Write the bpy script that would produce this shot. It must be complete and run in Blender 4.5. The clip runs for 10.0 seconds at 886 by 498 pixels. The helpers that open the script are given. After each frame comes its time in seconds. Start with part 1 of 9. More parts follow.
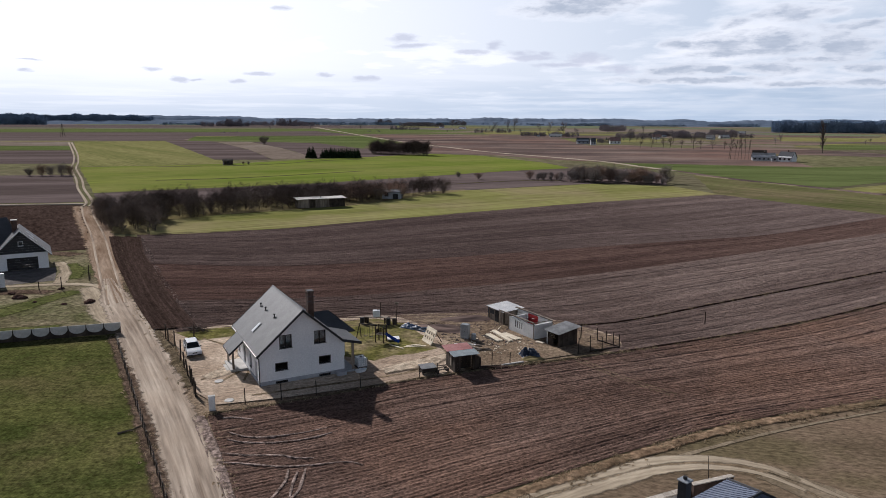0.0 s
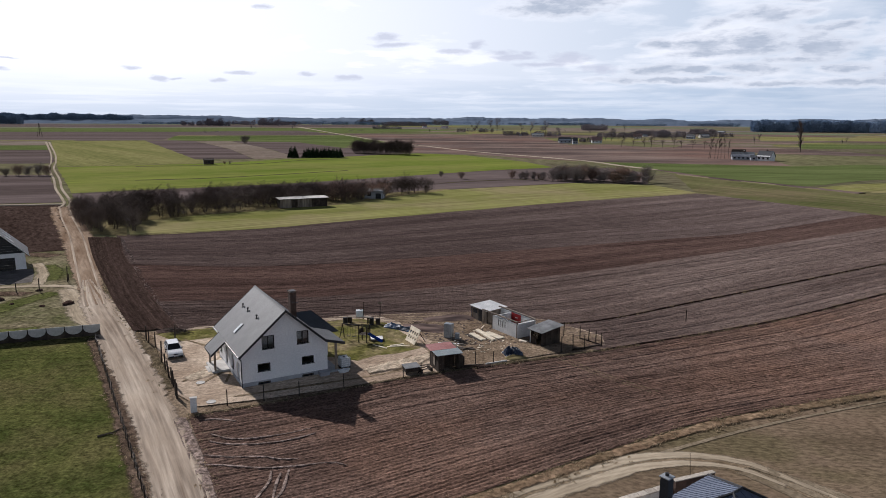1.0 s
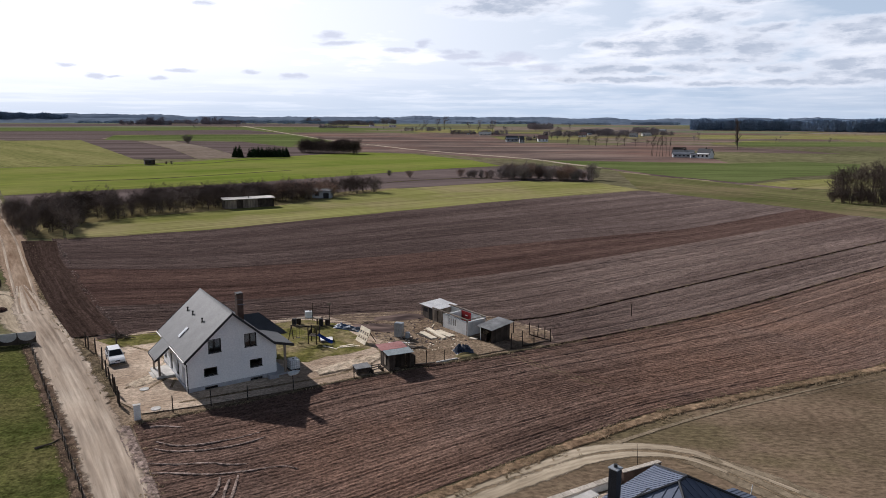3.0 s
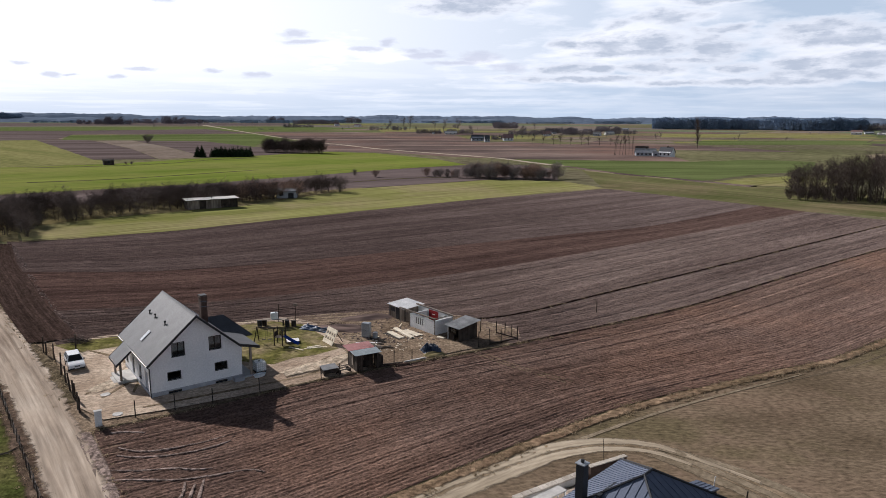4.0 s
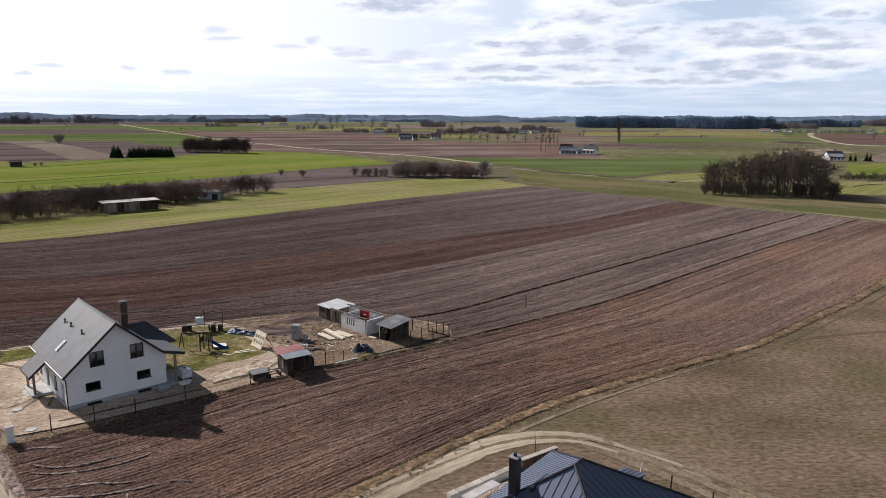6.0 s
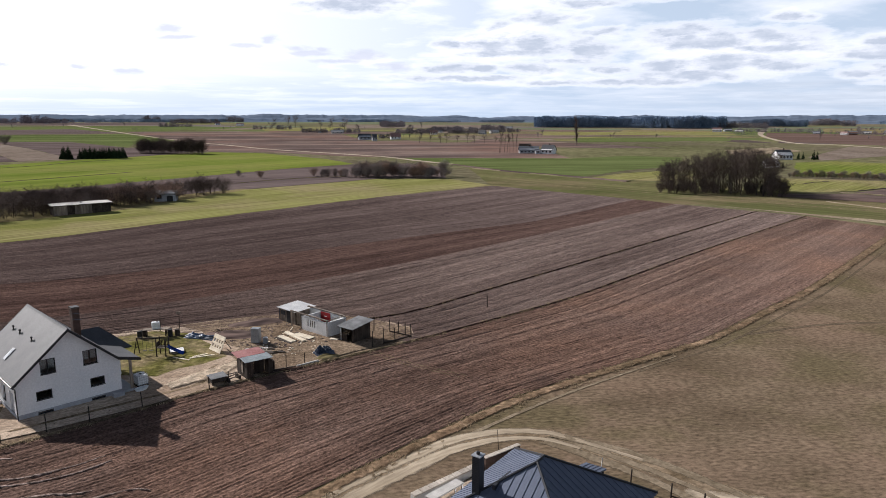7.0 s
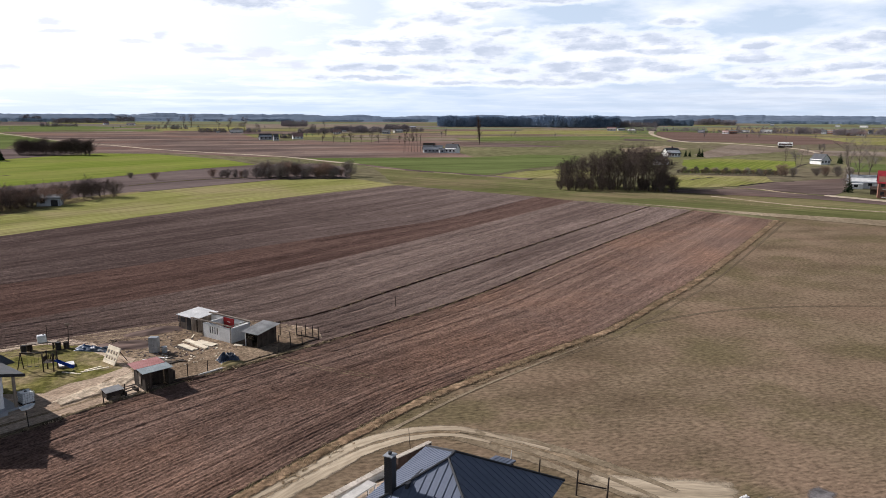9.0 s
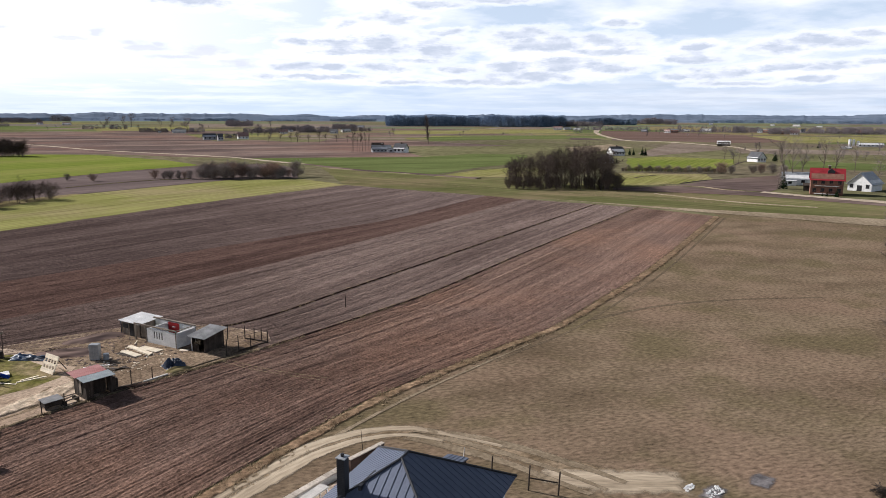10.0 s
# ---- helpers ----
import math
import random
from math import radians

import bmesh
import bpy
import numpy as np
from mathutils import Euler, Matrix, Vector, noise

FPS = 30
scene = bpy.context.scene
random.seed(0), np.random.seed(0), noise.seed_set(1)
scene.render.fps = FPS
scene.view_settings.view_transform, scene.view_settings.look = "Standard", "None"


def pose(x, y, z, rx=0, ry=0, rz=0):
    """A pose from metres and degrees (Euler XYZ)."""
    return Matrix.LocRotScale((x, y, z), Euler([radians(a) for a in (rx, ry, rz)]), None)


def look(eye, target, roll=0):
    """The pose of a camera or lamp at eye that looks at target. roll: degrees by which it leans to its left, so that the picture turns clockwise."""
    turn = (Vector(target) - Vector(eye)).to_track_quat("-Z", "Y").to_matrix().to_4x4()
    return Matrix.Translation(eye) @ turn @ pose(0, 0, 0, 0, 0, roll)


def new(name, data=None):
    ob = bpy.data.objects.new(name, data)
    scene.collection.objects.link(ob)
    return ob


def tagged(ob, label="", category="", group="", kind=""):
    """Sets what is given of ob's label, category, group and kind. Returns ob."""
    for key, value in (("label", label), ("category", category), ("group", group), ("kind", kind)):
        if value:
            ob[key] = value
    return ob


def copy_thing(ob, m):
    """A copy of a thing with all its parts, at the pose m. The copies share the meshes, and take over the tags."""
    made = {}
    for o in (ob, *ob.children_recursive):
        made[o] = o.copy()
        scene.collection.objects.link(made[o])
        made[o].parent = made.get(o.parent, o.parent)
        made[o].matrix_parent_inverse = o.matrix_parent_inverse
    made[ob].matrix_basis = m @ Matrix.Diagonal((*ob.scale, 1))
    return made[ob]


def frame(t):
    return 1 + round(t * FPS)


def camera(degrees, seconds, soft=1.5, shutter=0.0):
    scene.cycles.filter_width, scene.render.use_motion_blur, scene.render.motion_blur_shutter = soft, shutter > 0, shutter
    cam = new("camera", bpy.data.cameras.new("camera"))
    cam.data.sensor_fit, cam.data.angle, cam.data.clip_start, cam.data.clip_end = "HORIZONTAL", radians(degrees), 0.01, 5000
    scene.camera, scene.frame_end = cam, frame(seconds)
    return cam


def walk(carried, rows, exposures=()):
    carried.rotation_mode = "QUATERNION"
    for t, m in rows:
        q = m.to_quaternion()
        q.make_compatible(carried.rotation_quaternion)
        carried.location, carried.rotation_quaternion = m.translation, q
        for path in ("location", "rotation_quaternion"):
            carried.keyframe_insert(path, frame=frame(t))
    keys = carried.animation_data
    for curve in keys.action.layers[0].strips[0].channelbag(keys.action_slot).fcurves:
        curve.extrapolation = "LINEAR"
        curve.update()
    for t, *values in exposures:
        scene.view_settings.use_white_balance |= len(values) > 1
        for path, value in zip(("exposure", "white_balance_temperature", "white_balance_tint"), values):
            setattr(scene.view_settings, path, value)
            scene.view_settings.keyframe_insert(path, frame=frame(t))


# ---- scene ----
cam = camera(65.29, 10.0, soft=0.65)
PATH = [
    (0, pose(0, 0, 26, 79.48, 0, 0.00) @ pose(0, 0, 0, 0, 0, 0.26)),
    (0.5, pose(0, 0, 26, 79.46, 0, -0.62) @ pose(0, 0, 0, 0, 0, 0.26)),
    (1, pose(0, 0, 26, 79.44, 0, -1.43) @ pose(0, 0, 0, 0, 0, 0.28)),
    (1.5, pose(0, 0, 26, 79.43, 0, -2.40) @ pose(0, 0, 0, 0, 0, 0.27)),
    (2, pose(0, 0, 26, 79.40, 0, -3.39) @ pose(0, 0, 0, 0, 0, 0.28)),
    (2.5, pose(0, 0, 26, 79.38, 0, -4.48) @ pose(0, 0, 0, 0, 0, 0.28)),
    (4, pose(0, 0, 26, 79.31, 0, -8.50) @ pose(0, 0, 0, 0, 0, 0.22)),
    (4.5, pose(0, 0, 26, 79.27, 0, -10.10) @ pose(0, 0, 0, 0, 0, 0.24)),
    (5, pose(0, 0, 26, 79.26, 0, -11.73) @ pose(0, 0, 0, 0, 0, 0.23)),
    (6.5, pose(0, 0, 26, 79.23, 0, -15.85) @ pose(0, 0, 0, 0, 0, 0.16)),
    (7, pose(0, 0, 26, 79.24, 0, -17.68) @ pose(0, 0, 0, 0, 0, 0.14)),
    (7.5, pose(0, 0, 26, 79.23, 0, -19.65) @ pose(0, 0, 0, 0, 0, 0.13)),
    (8, pose(0, 0, 26, 79.21, 0, -21.61) @ pose(0, 0, 0, 0, 0, 0.15)),
    (8.5, pose(0, 0, 26, 79.21, 0, -23.58) @ pose(0, 0, 0, 0, 0, 0.17)),
    (9, pose(0, 0, 26, 79.22, 0, -25.53) @ pose(0, 0, 0, 0, 0, 0.20)),
    (9.5, pose(0, 0, 26, 79.22, 0, -27.61) @ pose(0, 0, 0, 0, 0, 0.20)),
    (10, pose(0, 0, 26, 79.19, 0, -29.74) @ pose(0, 0, 0, 0, 0, 0.18)),
]
walk(cam, PATH, [(0, 0.02, 6060, 14), (5, 0.19, 6150, 14), (10, 0.42, 6240, 14)])

# ---- light ----
SUN_DIR = Vector((-0.515, 0.69, 0.50)).normalized()
sun = new("sun", bpy.data.lights.new("sun", "SUN"))
sun.data.energy, sun.data.angle, sun.data.color = 5.0, radians(0.6), (1.0, 0.94, 0.86)
sun.matrix_world = look(SUN_DIR * 100, (0, 0, 0))

world = bpy.data.worlds.new("sky")
scene.world = world
world.use_nodes = True
wt = world.node_tree
wt.nodes.clear()


class Net:
    """Short hand for building node trees."""

    def __init__(self, tree):
        self.t = tree

    def n(self, kind, **props):
        node = self.t.nodes.new(kind)
        for key, value in props.items():
            if key in node.inputs:
                node.inputs[key].default_value = value
            else:
                node.operation = value
        return node

    def link(self, a, b):
        self.t.links.new(a, b)

    def math(self, op, a, b=0.0, c=0.0):
        node = self.t.nodes.new("ShaderNodeMath")
        node.operation = op
        for i, v in enumerate((a, b, c)):
            if isinstance(v, (int, float)):
                node.inputs[i].default_value = v
            else:
                self.t.links.new(v, node.inputs[i])
        return node.outputs[0]

    def ramp(self, fac, *stops):
        node = self.t.nodes.new("ShaderNodeValToRGB")
        el = node.color_ramp.elements
        while len(el) < len(stops):
            el.new(0.5)
        for e, (p, c) in zip(el, stops):
            e.position = p
            e.color = (c, c, c, 1) if isinstance(c, (int, float)) else (*c, 1)
        self.t.links.new(fac, node.inputs[0])
        return node.outputs[0]

    def mix(self, fac, a, b, mode="MIX"):
        node = self.t.nodes.new("ShaderNodeMix")
        node.data_type, node.blend_type, node.clamp_result = "RGBA", mode, False
        for i, v in ((0, fac), (6, a), (7, b)):
            if isinstance(v, (int, float)):
                node.inputs[i].default_value = v
            elif isinstance(v, tuple):
                node.inputs[i].default_value = (*v, 1)
            else:
                self.t.links.new(v, node.inputs[i])
        return node.outputs[2]


w = Net(wt)
coord = w.n("ShaderNodeTexCoord").outputs["Generated"]
sep = w.n("ShaderNodeSeparateXYZ")
w.link(coord, sep.inputs[0])
up = w.math("MAXIMUM", sep.outputs[2], 0.0)
flat = w.math("ADD", up, 0.13)
px = w.math("DIVIDE", sep.outputs[0], flat)
py = w.math("DIVIDE", sep.outputs[1], flat)
cloud_at = w.n("ShaderNodeCombineXYZ")
w.link(px, cloud_at.inputs[0])
w.link(py, cloud_at.inputs[1])


def sky_noise(scale, detail, shift, rough=0.55):
    m = w.n("ShaderNodeMapping")
    m.inputs["Location"].default_value = shift
    w.link(cloud_at.outputs[0], m.inputs[0])
    node = w.n("ShaderNodeTexNoise")
    node.inputs["Scale"].default_value, node.inputs["Detail"].default_value = scale, detail
    node.inputs["Roughness"].default_value = rough
    w.link(m.outputs[0], node.inputs["Vector"])
    return node.outputs["Fac"]


sky = w.n("ShaderNodeTexSky")
sky.sky_type, sky.sun_disc = "NISHITA", False
sky.sun_elevation, sky.sun_rotation = math.asin(SUN_DIR.z), math.atan2(SUN_DIR.x, SUN_DIR.y)
sky_col = w.mix(1.0, sky.outputs[0], (0.09, 0.09, 0.09), "MULTIPLY")
# thin bright veil, thickest towards the sun, and cumulus with grey undersides
toward = w.n("ShaderNodeVectorMath", operation="DOT_PRODUCT")
w.link(coord, toward.inputs[0])
toward.inputs[1].default_value = SUN_DIR
glare = w.ramp(toward.outputs["Value"], (0.30, 0.0), (0.86, 1.0))
azim = w.math("ARCTAN2", sep.outputs[0], sep.outputs[1])
level = w.math("LOGARITHM", w.math("ADD", up, 0.055), math.e)


def cloud_noise(wide_, high_, shift, rise, detail, rough=0.52):
    """Cloud field over bearing and height; rise looks a little higher up."""
    at = w.n("ShaderNodeCombineXYZ")
    w.link(w.math("MULTIPLY", azim, wide_), at.inputs[0])
    w.link(w.math("MULTIPLY_ADD", level, high_, rise), at.inputs[1])
    at.inputs[2].default_value = shift
    node = w.n("ShaderNodeTexNoise")
    node.inputs["Scale"].default_value, node.inputs["Detail"].default_value, node.inputs["Roughness"].default_value = 1.0, detail, rough
    w.link(at.outputs[0], node.inputs["Vector"])
    return node.outputs["Fac"]


veil = w.ramp(sky_noise(1.2, 7, (3.1, 1.7, 0)), (0.40, 0.15), (0.60, 1.0))
veil = w.math("MAXIMUM", veil, glare)
low = w.ramp(up, (0.0, 0.30), (0.045, 0.80), (0.08, 0.97), (0.18, 0.85), (0.45, 0.22), (0.8, 0.08))
veil = w.math("MULTIPLY", veil, low)
white = w.mix(glare, (1.02, 1.05, 1.09), (1.36, 1.36, 1.36))
haze = w.ramp(up, (0.0, 1.0), (0.16, 0.8), (0.4, 0.0))
col = w.mix(haze, sky_col, (0.55, 0.685, 0.84))
col = w.mix(veil, col, white)
streaks = w.ramp(cloud_noise(6.0, 9.0, 2.0, 0.0, 7), (0.48, 0.0), (0.60, 0.42))
col = w.mix(w.math("MULTIPLY", streaks, w.ramp(up, (0.0, 0.4), (0.03, 1.0), (0.10, 0.0))), col, white)
# broken cumulus: bearing, height, half width and half height of each bank in degrees
SCRAPS = ((-30.4, 3.25, 0.5, 0.15), (-30.4, 4.05, 0.7, 0.08), (-22.2, 3.73, 0.6, 0.16), (-20.4, 3.0, 0.6, 0.17), (-19.1, 2.99, 0.6, 0.08), (-16.0, 2.97, 0.6, 0.17),
          (-14.4, 3.56, 0.9, 0.13), (-12.6, 8.46, 0.5, 0.16), (-9.5, 3.52, 0.7, 0.13), (-6.5, 3.29, 0.8, 0.26), (-3.3, 6.41, 1.0, 0.34), (-2.6, 5.85, 1.8, 0.17),
          (2.2, 5.36, 1.3, 0.22), (4.0, 5.83, 0.7, 0.34), (6.1, 5.26, 1.0, 0.26), (7.0, 4.91, 1.8, 0.22), (8.1, 5.21, 0.6, 0.26), (9.6, 4.38, 2.2, 0.17), (11.2, 4.79, 1.5, 0.47), (13.8, 4.03, 1.3, 0.34))
BANKS = ((9.9, 8.55, 3.4, 0.57), (11.6, 8.95, 3.0, 0.49), (18.1, 5.78, 1.0, 0.37), (18.4, 3.84, 2.4, 0.42), (18.6, 3.12, 4.0, 0.25), (20.6, 3.92, 1.2, 0.33), (21.7, 5.59, 2.5, 0.72),
         (21.8, 3.16, 2.3, 0.25), (21.9, 7.17, 1.1, 0.31), (23.2, 5.06, 4.1, 0.28), (24.7, 5.68, 2.2, 0.78), (25.0, 3.89, 2.2, 0.4), (25.8, 7.55, 2.1, 0.53), (26.1, 2.76, 2.9, 0.2),
         (27.4, 4.41, 1.8, 0.23), (28.6, 5.88, 1.4, 0.45), (29.2, 5.1, 1.9, 0.83), (29.9, 6.56, 1.7, 0.3), (30.6, 2.78, 1.7, 0.23), (30.9, 3.72, 1.6, 0.3), (28.6, 8.67, 2.2, 0.33), (33.5, 8.92, 2.7, 0.25))
EASTERN = ((34.1, 2.79, 2.7, 0.35), (34.9, 3.89, 1.8, 0.52), (35.8, 6.47, 2.7, 0.51), (37.2, 3.22, 4.0, 0.44), (37.6, 5.68, 3.9, 0.6), (39.4, 4.08, 3.9, 0.6), (41.9, 5.87, 3.0, 0.5), (42.8, 5.01, 3.0, 0.34),
           (42.9, 3.74, 2.6, 0.34), (43.2, 7.09, 1.3, 0.33), (48.0, 3.12, 1.2, 0.33), (48.7, 4.44, 2.4, 0.37), (49.3, 5.24, 1.6, 0.33), (50.8, 3.28, 3.1, 0.49), (52.0, 2.52, 2.7, 0.2), (54.9, 4.97, 2.2, 0.39),
           (55.3, 3.66, 2.2, 0.4), (56.6, 5.41, 2.5, 0.46), (57.6, 2.74, 2.1, 0.23), (58.2, 3.58, 2.4, 0.39), (59.1, 5.18, 2.3, 0.38), (60.6, 5.66, 1.3, 0.3), (60.9, 3.87, 1.3, 0.26))
az_deg = w.math("MULTIPLY", azim, 180 / math.pi)
el_deg = w.math("MULTIPLY", w.math("ARCSINE", sep.outputs[2]), 180 / math.pi)


def degree_noise(wide_, high_, shift, detail, rough, colour=False):
    """Noise over bearing and height in degrees."""
    at = w.n("ShaderNodeCombineXYZ")
    w.link(w.math("MULTIPLY", az_deg, wide_), at.inputs[0])
    w.link(w.math("MULTIPLY", el_deg, high_), at.inputs[1])
    at.inputs[2].default_value = shift
    node = w.n("ShaderNodeTexNoise")
    node.inputs["Scale"].default_value, node.inputs["Detail"].default_value, node.inputs["Roughness"].default_value = 1.0, detail, rough
    w.link(at.outputs[0], node.inputs["Vector"])
    return node.outputs["Color" if colour else "Fac"]


billow = degree_noise(0.50, 1.6, 4.0, 8, 0.60)
swirl = w.n("ShaderNodeVectorMath", operation="MULTIPLY_ADD")
w.link(degree_noise(0.5, 1.1, 1.0, 4, 0.55, True), swirl.inputs[0])
swirl.inputs[1].default_value, swirl.inputs[2].default_value = (2.4, 0.55, 0.0), (-1.2, -0.275, 0.0)


def banks(clouds):
    """How far a view lies from the nearest bank, 1 at its rim."""
    at = w.n("ShaderNodeCombineXYZ")
    w.link(az_deg, at.inputs[0])
    w.link(el_deg, at.inputs[1])
    moved = w.n("ShaderNodeVectorMath", operation="ADD")
    w.link(at.outputs[0], moved.inputs[0])
    w.link(swirl.outputs[0], moved.inputs[1])
    near_, spot, was = 9.0, moved.outputs[0], (0.0, 0.0, 1.0, 1.0)
    for bank in clouds:
        m = w.n("ShaderNodeMapping")
        m.inputs["Scale"].default_value = (was[2] / bank[2], was[3] / bank[3], 0)
        m.inputs["Location"].default_value = ((was[0] - bank[0]) / bank[2], (was[1] - bank[1]) / bank[3], 0)
        w.link(spot, m.inputs[0])
        spot, was = m.outputs[0], bank
        size = w.n("ShaderNodeVectorMath", operation="LENGTH")
        w.link(spot, size.inputs[0])
        near_ = w.math("MINIMUM", near_, size.outputs["Value"])
    return near_


def mass(near_, soft_):
    return w.ramp(w.math("SUBTRACT", w.math("MULTIPLY_ADD", billow, 2.1, 0.40), near_), (0.10, 0.0), (0.10 + soft_, 1.0))


scraps = mass(banks(SCRAPS), 0.9)
open_banks = banks(BANKS + EASTERN)
grey = mass(open_banks, 0.95)
lit_rim = mass(w.math("SUBTRACT", open_banks, 0.45), 0.9)
low_tone = w.ramp(w.math("DIVIDE", az_deg, 90.0), (0.20, (0.64, 0.775, 0.93)), (0.55, (0.60, 0.675, 0.765)))
bands = w.ramp(degree_noise(0.16, 2.3, 8.0, 7, 0.62), (0.42, 0.0), (0.60, 1.0))
bands = w.math("MULTIPLY", w.math("MULTIPLY_ADD", bands, 0.65, 0.35), w.ramp(up, (0.0, 0.5), (0.012, 0.85), (0.042, 0.7), (0.062, 0.0)))
col = w.mix(w.math("MULTIPLY", bands, w.math("SUBTRACT", 0.92, w.math("MULTIPLY", glare, 0.77))), col, low_tone)
col = w.mix(w.math("MULTIPLY", lit_rim, 0.8), col, (1.16, 1.17, 1.19))
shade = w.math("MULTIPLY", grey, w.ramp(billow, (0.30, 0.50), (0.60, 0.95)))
col = w.mix(shade, col, (0.575, 0.642, 0.738))
col = w.mix(w.math("MULTIPLY", scraps, 0.7), col, (0.72, 0.75, 0.86))
clear = w.ramp(up, (0.18, 1.0), (0.42, 0.42))
col = w.mix(1.0, col, clear, "MULTIPLY")
back = w.n("ShaderNodeBackground")
w.link(col, back.inputs[0])
back.inputs[1].default_value = 0.79
out = w.n("ShaderNodeOutputWorld")
w.link(back.outputs[0], out.inputs[0])


# ---- materials ----
def surface(name, dark, light, big=0.1, fine=4.0, rough=0.9, bump=0.3, depth=0.05, metal=0.0, stretch=(1, 1, 1), turn=0.0,
            patch=None, patch_scale=0.03, uv=False, vary=0.0, spec=0.0, low=0.35, high=0.65,
            grit=0.75, clods=0.0, clod_dark=0.45, dry=0.0, fade=0.0, rows=0.0, patch2=None, patch2_scale=0.05):
    """A worn two-tone surface: broad tone, fine grain, optional third tone in patches; lengths in metres."""
    m = bpy.data.materials.new(name)
    m.use_nodes = True
    n = Net(m.node_tree)
    bsdf = m.node_tree.nodes["Principled BSDF"]
    tc = n.n("ShaderNodeTexCoord")
    mp = n.n("ShaderNodeMapping")
    mp.vector_type = "TEXTURE"
    mp.inputs["Scale"].default_value = [1.0 / v for v in stretch]
    mp.inputs["Rotation"].default_value = (0, 0, turn)
    n.link(tc.outputs["UV" if uv else "Object"], mp.inputs[0])

    def noise_at(scale, detail=6.0, vector=mp):
        node = n.n("ShaderNodeTexNoise")
        node.inputs["Scale"].default_value, node.inputs["Detail"].default_value = scale, detail
        node.inputs["Roughness"].default_value = 0.62
        n.link(vector.outputs["Object"] if vector is tc else vector.outputs[0], node.inputs["Vector"])
        return node.outputs["Fac"]

    grain = noise_at(fine)
    tone = n.ramp(noise_at(big), (low, dark), (high, light))
    if patch:
        tone = n.mix(n.ramp(noise_at(patch_scale, 5.0, tc), (0.45, 0.0), (0.64, 0.85)), tone, patch)
    if patch2:
        tone = n.mix(n.ramp(noise_at(patch2_scale, 6.0, tc), (0.48, 0.0), (0.62, 0.8)), tone, patch2)
    if rows:
        # single rows of the plough turn up lighter or darker over their whole length
        line = n.n("ShaderNodeMapping")
        line.inputs["Scale"].default_value = (0.012, 1.0, 1.0)
        n.link(tc.outputs["UV"], line.inputs[0])
        for scale_, amount in ((1.05, rows), (0.33, rows * 0.7)):
            tone = n.mix(1.0, tone, n.ramp(noise_at(scale_, 3.0, line), (0.33, 1.0 - amount), (0.62, 1.0 + amount * 0.6)), "MULTIPLY")
    tone = n.mix(grit, tone, n.ramp(grain, (0.28, 0.35), (0.72, 1.65)), "MULTIPLY")
    if clods:
        lump = noise_at(clods, 4.0, tc)
        tone = n.mix(1.0, tone, n.ramp(lump, (0.36, clod_dark), (0.62, 1.35)), "MULTIPLY")
        grain = n.math("ADD", grain, n.math("MULTIPLY", lump, 1.2))
    if dry:
        # tone grows paler towards +x, unevenly with noise, by the amount given
        east = n.n("ShaderNodeSeparateXYZ")
        n.link(tc.outputs["Object"], east.inputs[0])
        reach = n.math("MULTIPLY_ADD", noise_at(0.03, 3.0, tc), 0.5, n.math("DIVIDE", east.outputs[0], 170.0))
        tone = n.mix(1.0, tone, n.ramp(reach, (0.26, 1.0), (0.85, (1.0 + dry * 0.84, 1.0 + dry * 0.92, 1.0 + dry * 0.92))), "MULTIPLY")
    if vary:
        info = n.n("ShaderNodeObjectInfo")
        tone = n.mix(1.0, tone, n.ramp(info.outputs["Random"], (0.0, 1.0 - vary), (1.0, 1.0 + vary)), "MULTIPLY")
    n.link(tone, bsdf.inputs["Base Color"])
    bsdf.inputs["Roughness"].default_value, bsdf.inputs["Metallic"].default_value = rough, metal
    bsdf.inputs["Specular IOR Level"].default_value = spec
    if fade:
        # worn edges: the strip breaks up and thins out towards its sides and ends
        rim = n.n("ShaderNodeUVMap")
        rim.uv_map = "edge"
        across = n.n("ShaderNodeSeparateXYZ")
        n.link(rim.outputs[0], across.inputs[0])
        solid = n.math("SUBTRACT", 1.0, n.math("MAXIMUM", across.outputs[0], across.outputs[1]))
        ragged = n.math("ADD", n.math("MULTIPLY", solid, 2.0), n.math("MULTIPLY_ADD", noise_at(0.9, 5.0, tc), 1.6, -0.8))
        n.link(n.ramp(ragged, (fade * 0.25, 0.0), (fade * 0.9 + 0.05, 1.0)), bsdf.inputs["Alpha"])
    if bump:
        b = n.n("ShaderNodeBump")
        b.inputs["Strength"].default_value, b.inputs["Distance"].default_value = bump, depth
        n.link(grain, b.inputs["Height"])
        n.link(b.outputs[0], bsdf.inputs["Normal"])
    return m


def blades(name, dark, light):
    """Thin dry leaves that let light through."""
    m = surface(name, dark, light, 0.7, 3.0, bump=0.0)
    n = Net(m.node_tree)
    bsdf = m.node_tree.nodes["Principled BSDF"]
    thin = n.n("ShaderNodeBsdfTranslucent")
    n.link(bsdf.inputs["Base Color"].links[0].from_socket, thin.inputs[0])
    both = n.n("ShaderNodeMixShader")
    both.inputs[0].default_value = 0.55
    n.link(bsdf.outputs[0], both.inputs[1])
    n.link(thin.outputs[0], both.inputs[2])
    n.link(both.outputs[0], m.node_tree.nodes["Material Output"].inputs[0])
    return m


def glass(name):
    m = bpy.data.materials.new(name)
    m.use_nodes = True
    b = m.node_tree.nodes["Principled BSDF"]
    b.inputs["Base Color"].default_value = (0.55, 0.6, 0.62, 1)
    b.inputs["Roughness"].default_value, b.inputs["Transmission Weight"].default_value = 0.03, 1.0
    return m


